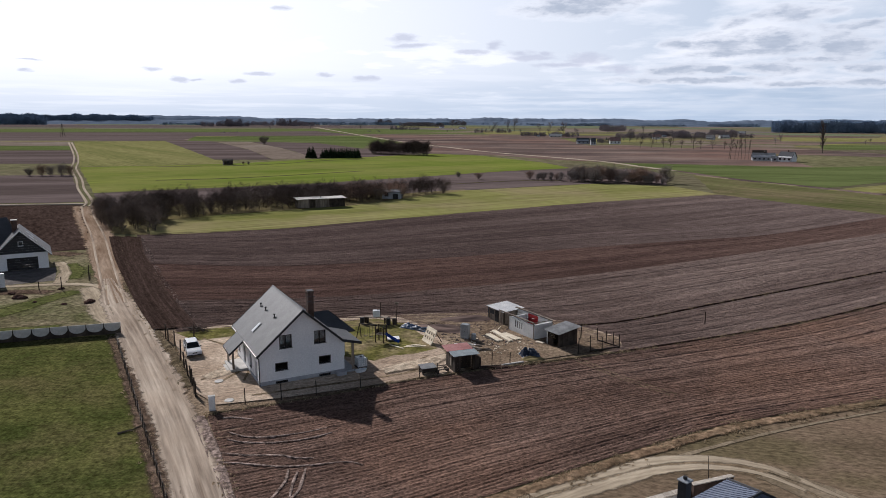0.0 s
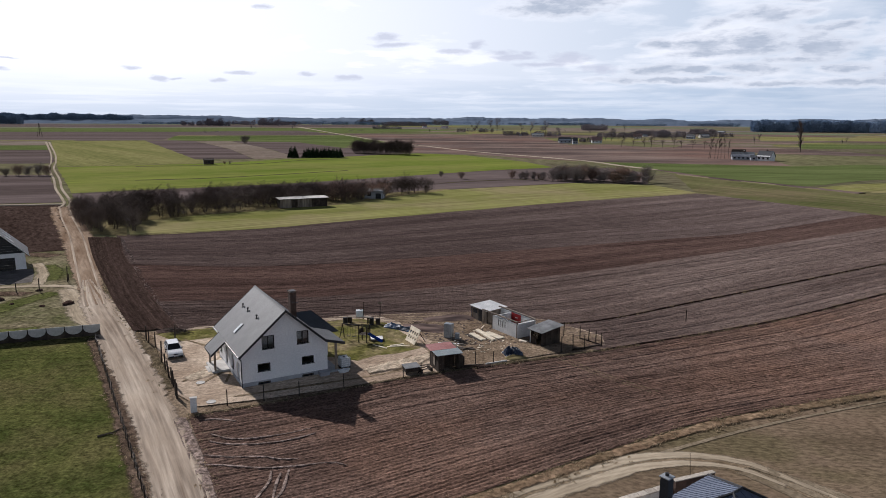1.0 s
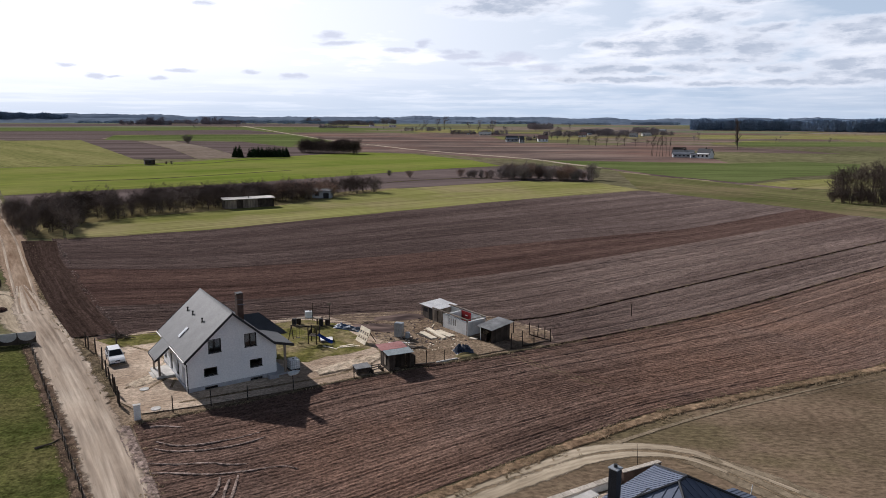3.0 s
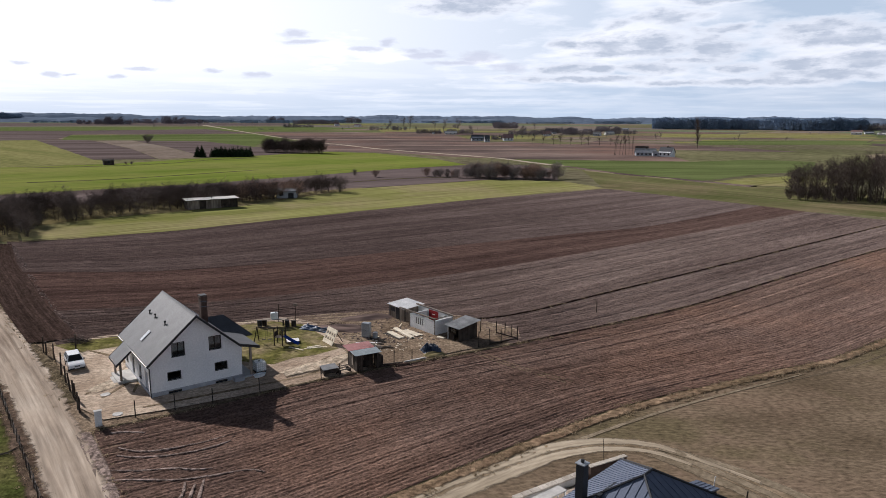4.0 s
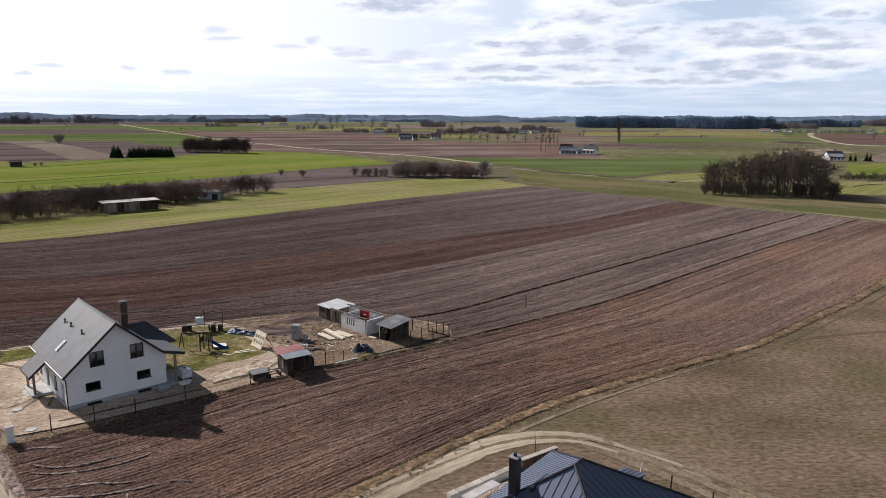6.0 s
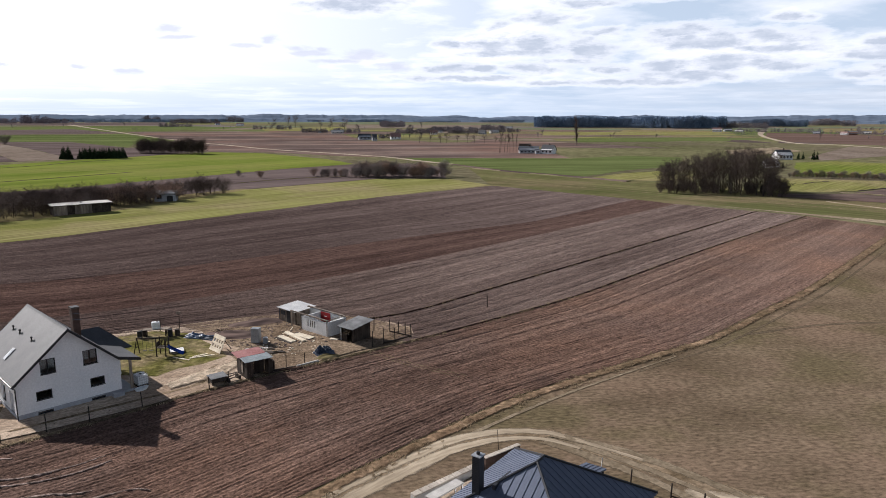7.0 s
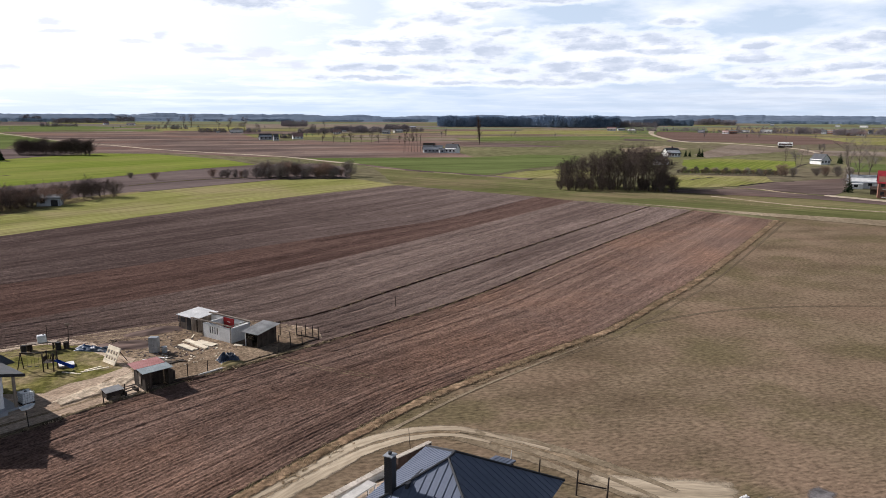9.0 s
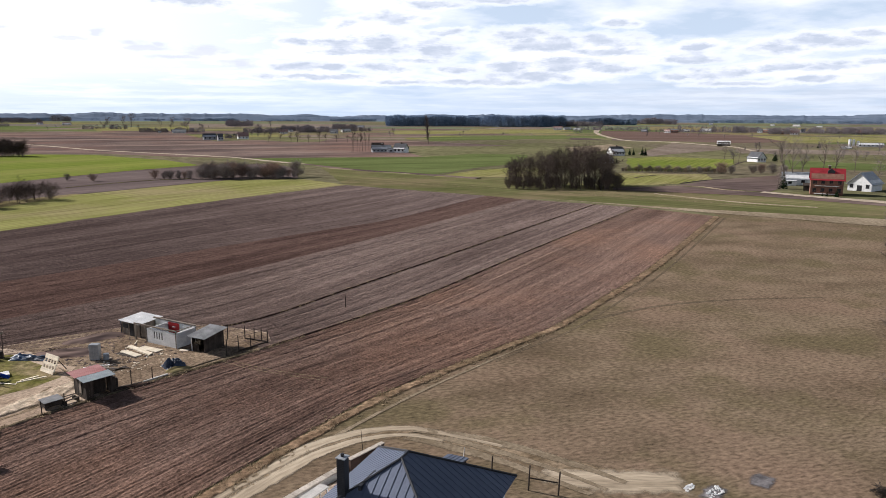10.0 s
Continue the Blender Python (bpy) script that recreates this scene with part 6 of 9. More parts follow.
# open-fronted shed with a red and blue-grey roof
def red_shed():
    t = thing("shed", pose(1.3, 68.5, 0.08, 0, 0, 20), "dark wooden shed with red and blue-grey sheet roof", "shed")
    wx, dy = 2.4, 2.6
    for x in (0.05, wx - 0.05):
        for y in (0.05, dy - 0.05):
            bm = bmesh.new()
            box(bm, x - 0.06, x + 0.06, y - 0.06, y + 0.06, 0, 1.95)
            part("post", bm, M_wood_dark, t)
    plank_wall(t, 0.1, dy, 0.0, 0.05, 1.85, M_wood_dark, 3, along="y", gaps=0.04)
    plank_wall(t, 0.1, dy, wx, 0.05, 1.9, M_wood_dark, 4, along="y", gaps=0.1)
    plank_wall(t, 0.0, wx, dy, 0.05, 1.9, M_wood_dark, 5, gaps=0.1)
    plank_wall(t, 0.0, 0.65, 0.0, 0.05, 1.8, M_wood_dark, 8)
    # inner partition of dark boards, added to keep the opening dark
    plank_wall(t, 0.1, 2.3, 1.1, 0.05, 1.85, M_wood_dark, 9)
    bm = bmesh.new()
    corrugated(bm, (-0.3, -0.35, 1.98), (wx + 0.25, -0.35, 1.98), (wx + 0.25, 1.25, 2.08), (-0.3, 1.25, 2.08), 0.12, 0.008)
    part("roof_sheet", bm, M_sheet_old, t, "blue-grey sheet roof")
    bm = bmesh.new()
    corrugated(bm, (-0.45, 1.15, 2.09), (wx + 0.1, 1.15, 2.09), (wx + 0.1, 3.0, 2.2), (-0.45, 3.0, 2.2), 0.12, 0.008)
    part("roof_sheet", bm, M_redsheet, t, "faded red sheet roof")
    bm = bmesh.new()
    box(bm, -0.06, -0.03, 0.9, 1.35, 0.5, 1.7)
    part("patch_board", bm, M_wood, t, "pale board nailed on the wall")
    for k, x in enumerate((wx + 0.1, wx + 0.45)):
        bm = bmesh.new()
        box(bm, x, x + 0.5, 0.6 + 0.3 * k, 1.5 + 0.3 * k, 0, 1.4 - 0.3 * k, 0.04)
        part("crate", bm, M_wood_dark, t)
    p = thing("pallet", pose(2.15, 68.45, 0.09, 0, 0, 20) @ pose(0, 0, 0, -68, 0, 0), "grey wooden pallet leaning against a shed", "pallet")
    for k in range(5):
        bm = bmesh.new()
        box(bm, 0, 1.0, k * 0.17, k * 0.17 + 0.11, 0.08, 0.10)
        part("slat", bm, M_wood, p)
    for x in (0.0, 0.45, 0.9):
        bm = bmesh.new()
        box(bm, x, x + 0.1, 0, 0.8, 0, 0.08)
        part("bearer", bm, M_wood, p)


red_shed()


def hutch():
    t = thing("hutch", pose(-1.55, 68.6, 0.09, 0, 0, 22), "low grey hutch with a flat sheet lid", "hutch")
    bm = bmesh.new()
    box(bm, -0.75, 0.75, -0.5, 0.5, 0.25, 0.72)
    part("body", bm, M_wood_dark, t)
    bm = bmesh.new()
    slab(bm, [(-0.85, -0.62, 0.74), (0.85, -0.62, 0.74), (0.85, 0.62, 0.84), (-0.85, 0.62, 0.84)], 0.04)
    part("lid", bm, M_felt, t)
    for x in (-0.65, 0.65):
        for y in (-0.4, 0.4):
            bm = bmesh.new()
            box(bm, x - 0.04, x + 0.04, y - 0.04, y + 0.04, 0, 0.25)
            part("leg", bm, M_wood_dark, t)
    t = thing("trough", pose(0.15, 68.55, 0.09, 0, 0, 30), "dark wooden trough with bent boards", "trough")
    for k, (x, y, a) in enumerate(((0, 0, 0), (0.1, 0.45, 6), (0.0, 0.85, -8))):
        bm = bmesh.new()
        box(bm, -0.7, 0.7, y, y + 0.2, 0.38 + 0.06 * k, 0.43 + 0.06 * k, m=pose(0, 0, 0, 0, 0, a))
        part("board", bm, M_wood_dark, t)
    bm = bmesh.new()
    for x in (-0.6, 0.6):
        box(bm, x - 0.05, x + 0.05, 0, 1.0, 0, 0.40)
    part("trestle", bm, M_wood_dark, t)


hutch()

# roofless white outbuilding with sheds at both ends
OUT = pose(11.0, 79.9, 0.09, 0, 0, 122)   # x runs back along the long front, y away from it is negative


def outbuilding():
    t = thing("outbuilding", OUT @ Matrix.Diagonal((1, 1, 0.86, 1)), "roofless white block outbuilding with a red inner door", "outbuilding")
    long_, deep, h = 6.2, 2.7, 2.25
    # front wall stands a little lower where the first panel is missing
    bm = bmesh.new()
    holed_wall(bm, 0, 4.9, lambda x: 2.0, [(2.3 + k * 0.42, 2.52 + k * 0.42, 0.75, 1.75) for k in range(4)], -0.18, 0.0)
    part("front_wall", bm, M_white, t, "white panel wall with four slot windows")
    for k in range(4):
        bm = bmesh.new()
        box(bm, 2.3 + k * 0.42, 2.52 + k * 0.42, -0.12, -0.09, 0.75, 1.75)
        part("slot_window", bm, M_wood_dark, t)
    bm = bmesh.new()
    box(bm, 0, 0.18, -deep, -0.18, 0, 2.1)
    part("end_wall", bm, M_white, t)
    bm = bmesh.new()
    box(bm, 0, long_ + 1, -deep - 0.18, -deep, 0, 2.2)
    part("back_wall", bm, M_white, t)
    bm = bmesh.new()
    box(bm, 0.0, long_ + 0.9, -0.10, 0.06, 2.28, 2.42)
    box(bm, 0.0, long_ + 0.9, -deep - 0.22, -deep + 0.04, 2.28, 2.42)
    part("wall_plate", bm, M_wood, t, "grey timber wall plate")
    for x in (0.06, 4.95, long_ + 0.7):
        bm = bmesh.new()
        box(bm, x, x + 0.12, -0.10, 0.02, 0, 2.28)
        part("post", bm, M_wood, t)
    bm = bmesh.new()
    rod(bm, (0.1, -0.05, 2.35), (0.1, -deep, 2.35), 0.06)
    rod(bm, (0.5, -deep, 2.4), (-0.9, -deep - 0.3, 1.5), 0.05)
    part("tie_beam", bm, M_wood, t)
    bm = bmesh.new()
    box(bm, 2.6, 4.4, -deep, -deep + 0.06, 0.4, 2.15)
    d = part("inner_door", bm, M_red, t, "bright red door panel")
    bm = bmesh.new()
    box(bm, 3.2, 3.7, -deep + 0.062, -deep + 0.075, 1.55, 1.65)
    part("bar", bm, M_white, d)
    bm = bmesh.new()
    box(bm, 4.6, 4.75, -deep, -0.18, 0, 2.0)
    part("partition", bm, M_white, t)


outbuilding()


def lean_shed(m, wx, dy, h_front, h_back, roof_mat, wall_mat, label, over=0.35, openings=True, seed=1, low_side="front"):
    """Board shed: x along its front, y to its back."""
    t = thing("shed", m, label, "shed")
    top = lambda y: h_front + (h_back - h_front) * y / dy
    for x in (0.05, wx - 0.05):
        for y in (0.05, dy - 0.05):
            bm = bmesh.new()
            box(bm, x - 0.06, x + 0.06, y - 0.06, y + 0.06, 0, top(y))
            part("post", bm, M_wood_dark, t)
    plank_wall(t, 0.05, dy, 0.0, 0.03, top, wall_mat, seed, along="y")
    plank_wall(t, 0.05, dy, wx - 0.03, 0.03, top, wall_mat, seed + 1, along="y")
    plank_wall(t, 0.0, wx, dy - 0.03, 0.03, h_back, wall_mat, seed + 2)
    plank_wall(t, 0.0, wx * 0.55 if openings else wx, 0.0, 0.03, h_front * 0.5 if openings else h_front, wall_mat, seed + 3)
    bm = bmesh.new()
    corrugated(bm, (-over, -over, h_front + 0.04), (wx + over, -over, h_front + 0.04), (wx + over, dy + over, h_back + 0.06), (-over, dy + over, h_back + 0.06), 0.25, 0.015)
    part("roof_sheet", bm, roof_mat, t)
    return t


s = lean_shed(pose(6.2, 88.9, 0.09, 0, 0, -60), 3.4, 2.7, 1.75, 1.95, M_white, M_wood, "small board shed with a white flat sheet roof", over=0.3, openings=False, seed=21)
# black panel on the closed wall stands in for a doorway's inner shade
bm = bmesh.new()
box(bm, 1.45, 2.2, -0.05, -0.02, 0.05, 1.6)
part("doorway", bm, M_black, s, "black panel painted in for the shade of an open doorway")
bm = bmesh.new()
box(bm, 0.25, 1.15, -0.06, -0.02, 0.9, 1.45)
part("window", bm, M_trim, s)
bm = bmesh.new()
rod(bm, (-0.05, -0.1, 0), (-0.05, -0.1, 1.75), 0.05)
part("downpipe", bm, M_tarp, s)
s = lean_shed(pose(12.35, 78.5, 0.09, 0, 0, -57), 2.0, 2.9, 1.7, 2.15, M_felt, M_wood_dark, "grey weathered board shed with a sloping felt roof", seed=31)
bm = bmesh.new()
box(bm, 0.02, 0.14, -0.06, -0.02, 0.0, 1.65)
part("corner_board", bm, M_white, s, "white painted corner board")
bm = bmesh.new()
box(bm, 0.5, 1.5, -0.04, -0.01, 0.9, 1.5)
part("window", bm, M_glass, s)


# ---- fences and posts ----
def fence_post(x, y, h=1.5, lean=0.0, turn=0.0, r=0.05, z=0.04, group="yard fence posts", label="weathered brown wooden fence post"):
    bm = bmesh.new()
    rod(bm, (0, 0, -0.1), (0, 0, h * 0.5), r, r * 0.97, 8)
    rod(bm, (0, 0, h * 0.5), (0.015, 0, h), r * 0.97, r * 0.85, 8)
    return single("fence_post", bm, M_wood_dark, pose(x, y, z, lean, 0, turn), label, "post", group)


prng = random.Random(11)
for x, y in ((-18.3, 60.5), (-15.2, 61.6), (-12.1, 62.7), (-8.0, 64.2), (-2.3, 66.9), (-0.5, 68.0), (5.3, 70.7), (7.3, 71.3)):
    fence_post(x, y, prng.uniform(1.4, 1.75), prng.uniform(-3, 3), prng.uniform(0, 360))
for x, y in ((-23.5, 62.2), (-23.9, 63.0), (-24.9, 65.2), (-25.3, 65.9), (-26.2, 67.6), (-27.4, 69.9), (-28.7, 72.2), (-29.6, 74.6), (-31.2, 77.2), (-32.7, 79.0), (-33.2, 79.6), (-30.2, 80.6)):
    fence_post(x, y, prng.uniform(1.4, 1.9), prng.uniform(-4, 4), prng.uniform(0, 360), 0.085, group="roadside fence posts")
for x, y in ((16.9, 75.7), (18.4, 76.3), (20.6, 77.2), (20.1, 78.0), (19.4, 78.7), (18.6, 79.8), (16.8, 80.7), (15.4, 75.0), (34.3, 87.2)):
    fence_post(x, y, 1.9 if x < 17 else 1.6, prng.uniform(-2, 2), prng.uniform(0, 360), 0.06, z=0.04, group="pen posts", label="grey wooden post of an unfinished pen")
for a, b in (((16.9, 75.7), (20.6, 77.2)), ((20.6, 77.2), (18.6, 79.8))):
    m, l = between(a, b, 0.1)
    board(l, 0.1, 0.14, m, M_wood_dark, "low rail board at the foot of the pen", "rail", "rail", "pen rails")
for t0 in range(24):
    f = t0 / 23
    a, b = Vector((-38.5, 79.0)), Vector((-18.0, 42.5))
    p = a.lerp(b, f)
    fence_post(p.x - 0.4, p.y, prng.uniform(1.15, 1.35), prng.uniform(-3, 3), prng.uniform(0, 360), 0.05, group="paddock fence posts", label="thin dark wooden paddock fence post")
bm = bmesh.new()
for h in (0.4, 0.75, 1.1):
    rod(bm, (-38.9, 79.0, h + 0.04), (-18.4, 42.5, h + 0.04), 0.006, sides=4)
single("fence_wire", bm, M_black, pose(0, 0, 0), "three strands of dark fence wire on posts", "wire", kind="structure")


def scalloped_fence():
    """White concrete fence: a hanging arc in each bay, over dark panels added for the shade below."""
    a, b = Vector((-60, 75.4)), Vector((-39.6, 82.0))
    n = 11
    step = (b - a) / n
    ang = math.degrees(math.atan2(step.y, step.x))
    L = step.length
    t = thing("concrete_fence", pose(a.x, a.y, 0.03, 0, 0, ang), "pale concrete fence of hanging half discs over dark panels added for shade", "fence")
    for k in range(n):
        here = pose(k * L, 0, 0)
        bm = bmesh.new()
        box(bm, -0.07, 0.07, -0.07, 0.07, 0, 1.40, 0.01)
        part("post", bm, M_wood_dark, t).matrix_basis = here
        # dark sheet added in place of the gap and shade below the disc
        bm = bmesh.new()
        box(bm, 0.07, L - 0.07, -0.02, 0.02, 0.0, 1.0)
        part("panel", bm, M_wood_dark, t, "dark lower infill added for the shade below the disc").matrix_basis = here
        bm = bmesh.new()
        half = (L - 0.10) / 2
        arc = [(L / 2 + half * math.cos(math.pi * i / 16), 1.20 - 0.80 * math.sin(math.pi * i / 16) ** 0.8) for i in range(17)]
        prism(bm, [(0.05, 1.42), *arc[::-1], (L - 0.05, 1.42)], "y", -0.09, -0.03)
        part("half_disc", bm, M_concrete, t, "pale concrete half disc").matrix_basis = here


scalloped_fence()


def meter_box():
    t = thing("meter_box", pose(-20.9, 59.1, 0.02, 0, 0, 20), "white plastic utility cabinet beside the gate", "cabinet")
    bm = bmesh.new()
    box(bm, -0.28, 0.28, -0.16, 0.16, 0, 1.35, 0.02)
    body = part("body", bm, M_white, t)
    bm = bmesh.new()
    box(bm, -0.25, 0.25, -0.18, -0.162, 0.45, 1.28, 0.005)
    part("door", bm, M_white, body)
    bm = bmesh.new()
    box(bm, -0.32, 0.32, -0.2, 0.2, 1.35, 1.41, 0.015)
    part("lid", bm, M_concrete, t)


meter_box()
for x, y in ((-20.0, 61.2), (-22.5, 66.0)):
    bm = bmesh.new()
    rod(bm, (0, 0, 0), (0, 0, 0.05), 0.45, 0.43, 20)
    single("manhole_cover", bm, M_concrete, pose(x, y, YARD), "round pale concrete manhole cover in the sand", "manhole", "manhole covers")


# ---- the parked car ----
def car(m):
    t = thing("car", m, "white estate car parked on sand behind the fence", "car")
    # side profile: y along the car (front at +y), z up
    lower = [(-2.15, 0.32), (-2.2, 0.62), (-2.12, 0.92), (-1.9, 0.98), (0.85, 0.96), (1.75, 0.86), (2.1, 0.74), (2.18, 0.5), (2.12, 0.3), (1.75, 0.24), (-1.8, 0.24)]
    bm = bmesh.new()
    prism(bm, lower, "x", -0.84, 0.84)
    bmesh.ops.bevel(bm, geom=bm.edges[:], offset=0.05, segments=2, affect="EDGES")
    body = part("body", bm, M_carpaint, t, "glossy white bodywork")
    bm = bmesh.new()
    base = [(-2.0, 0.96), (0.95, 0.94)]
    roof = [(-1.75, 1.42), (0.15, 1.44)]
    quad = [(-0.80, *base[0]), (0.80, *base[0]), (0.80, *base[1]), (-0.80, *base[1])]
    top = [(-0.62, *roof[0]), (0.62, *roof[0]), (0.62, *roof[1]), (-0.62, *roof[1])]
    lo, hi = [bm.verts.new(p) for p in quad], [bm.verts.new(p) for p in top]
    bm.faces.new(lo)
    bm.faces.new(hi)
    for i in range(4):
        bm.faces.new((lo[i], lo[(i + 1) % 4], hi[(i + 1) % 4], hi[i]))
    part("cabin_glass", bm, M_black, t, "dark tinted window glass")
    bm = bmesh.new()
    box(bm, -0.63, 0.63, -1.78, 0.18, 1.41, 1.47, 0.03)
    part("roof", bm, M_carpaint, t)
    for s in (-1, 1):
        for (y0, y1) in (((-2.02, 0.95), (-1.78, 1.43)), ((0.97, 0.94), (0.17, 1.44)), ((-0.55, 0.95), (-0.55, 1.44)), ((-1.35, 0.95), (-1.35, 1.44))):
            bm = bmesh.new()
            rod(bm, (0.81 * s, *y0), (0.63 * s, *y1), 0.045, sides=6)
            part("pillar", bm, M_carpaint, t)
    for s in (-1, 1):
        for y in (-1.32, 1.32):
            bm = bmesh.new()
            rod(bm, (0.70 * s, y, 0.31), (0.87 * s, y, 0.31), 0.31, sides=18)
            wh = part("wheel", bm, M_tyre, t)
            bm = bmesh.new()
            rod(bm, (0.86 * s, y, 0.31), (0.885 * s, y, 0.31), 0.19, 0.17, sides=14)
            part("rim", bm, M_chrome, wh)
        bm = bmesh.new()
        box(bm, 0.48 * s - 0.20, 0.48 * s + 0.20, 2.06, 2.17, 0.58, 0.72, 0.02)
        part("headlight", bm, M_lampglass, t)
        bm = bmesh.new()
        box(bm, 0.92 * s - 0.09, 0.92 * s + 0.09, 0.68, 0.80, 0.95, 1.08, 0.02)
        part("side_mirror", bm, M_black, t)
    bm = bmesh.new()
    box(bm, -0.26, 0.26, 2.13, 2.19, 0.58, 0.70)
    part("grille", bm, M_black, t)
    bm = bmesh.new()
    box(bm, -0.80, 0.80, 2.08, 2.20, 0.30, 0.46, 0.03)
    part("bumper", bm, M_trim, t)
    bm = bmesh.new()
    box(bm, -0.26, 0.26, 2.20, 2.215, 0.40, 0.50)
    part("number_plate", bm, M_white, t)


car(pose(-28.2, 74.6, YARD, 0, 0, 207) @ Matrix.Scale(0.9, 4))


# ---- near house under the flight line ----
NEAR = pose(16.8, 34.0, 0, 0, 0, 37)
near = thing("near_house", NEAR, "bungalow with graphite metal hip roof and dark chimney", "house")
# local x along the ridge, y to the sunny side
E0, E1, HW, EZ, RZ = -5.2, 6.2, 5.1, 3.0, 6.3
bm = bmesh.new()
box(bm, E0 + 0.6, E1 - 0.6, -HW + 0.6, HW - 0.6, 0, EZ + 0.15)
part("wall", bm, M_plaster, near)


def seamed(parent, quad, mat, gap, label=""):
    """A metal roof face with raised standing seams up the slope; quad as for roof_plane (may be a triangle)."""
    bm = bmesh.new()
    slab(bm, quad, 0.12)
    slope = part("roof_slope", bm, mat, parent, label)
    a, b = Vector(quad[0]), Vector(quad[1])
    top_b, top_a = Vector(quad[2]), Vector(quad[-1])
    n = (b - a).cross(top_a - a).normalized()
    n = -n if n.z < 0 else n
    e = (b - a).normalized()
    up_way = n.cross(e)
    up_way = -up_way if up_way.z < 0 else up_way
    rise = (top_a - a).dot(up_way)
    la, lb = (top_a - a).dot(e), (top_b - a).dot(e)
    L = (b - a).length
    for k in range(1, int(L / gap) + 1):
        s = k * gap
        if s < la:
            reach = rise * s / max(la, 1e-3)
        elif s > lb:
            reach = rise * (L - s) / max(L - lb, 1e-3)
        else:
            reach = rise
        if reach < 0.15 or s > L - 0.05:
            continue
        p = a + e * s + n * 0.001
        q = p + up_way * (reach - 0.05)
        w = e * 0.018
        bm = bmesh.new()
        vs = [bm.verts.new(c) for c in (p - w, p + w, q + w, q - w, p - w + n * 0.028, p + w + n * 0.028, q + w + n * 0.028, q - w + n * 0.028)]
        for f in ((4, 5, 6, 7), (0, 4, 7, 3), (1, 2, 6, 5), (0, 1, 5, 4), (3, 7, 6, 2)):
            bm.faces.new([vs[i] for i in f])
        part("seam", bm, mat, slope)
    return slope


r0, r1 = (-0.3, 0, RZ), (0.6, 0, RZ)
seamed(near, [(E0, HW, EZ), (E1, HW, EZ), r1, r0], M_roof_metal, 0.5, "ribbed graphite roof slope in the sun")
seamed(near, [(E0, -HW, EZ), (E1, -HW, EZ), r1, r0], M_roof_metal, 0.5, "shaded dark graphite roof slope")
seamed(near, [(E0, -HW, EZ), (E0, HW, EZ), r0], M_roof_metal, 0.5, "standing seam graphite roof slope")
seamed(near, [(E1, -HW, EZ), (E1, HW, EZ), r1], M_roof_metal, 0.5)
bm = bmesh.new()
for p, q in ((r0, (E0, HW, EZ)), (r0, (E0, -HW, EZ)), (r1, (E1, HW, EZ)), (r1, (E1, -HW, EZ)), (r0, r1)):
    rod(bm, (p[0], p[1], p[2] + 0.03), (q[0], q[1], q[2] + 0.03), 0.08, sides=6)
part("hip_cap", bm, M_trim, near)
bm = bmesh.new()
cx, cy = -2.6, 2.6
box(bm, cx - 0.24, cx + 0.24, cy - 0.24, cy + 0.24, 3.4, 6.93)
ch = part("chimney", bm, M_trim, near, "dark clad chimney")
for k in range(22):
    bm = bmesh.new()
    box(bm, cx - 0.255, cx + 0.255, cy - 0.255, cy + 0.255, 4.4 + k * 0.11, 4.4 + k * 0.11 + 0.085)
    part("cladding_strip", bm, M_trim, ch)
bm = bmesh.new()
box(bm, cx - 0.31, cx + 0.31, cy - 0.31, cy + 0.31, 6.91, 6.98, 0.01)
part("cap", bm, M_sheet, ch)
bm = bmesh.new()
rod(bm, (cx, cy, 7.0), (cx, cy, 7.16), 0.11)
part("flue", bm, M_black, ch)


# ---- trees ----
def tubes(name, segs, mat, sides=3):
    """One mesh of tapered tubes (p, q, r at p, r at q)."""
    verts, faces = [], []
    for p, q, r0, r1 in segs:
        d = (q - p)
        if d.length < 1e-4:
            continue
        a = d.orthogonal().normalized()
        b = d.normalized().cross(a)
        k = len(verts)
        for c, r in ((p, r0), (q, r1)):
            for j in range(sides):
                t = j * math.tau / sides
                verts.append(c + (a * math.cos(t) + b * math.sin(t)) * r)
        for j in range(sides):
            i = (j + 1) % sides
            faces.append((k + j, k + i, k + sides + i, k + sides + j))
    me = bpy.data.meshes.new(name)
    me.from_pydata(verts, [], faces)
    me.materials.append(mat)
    return me


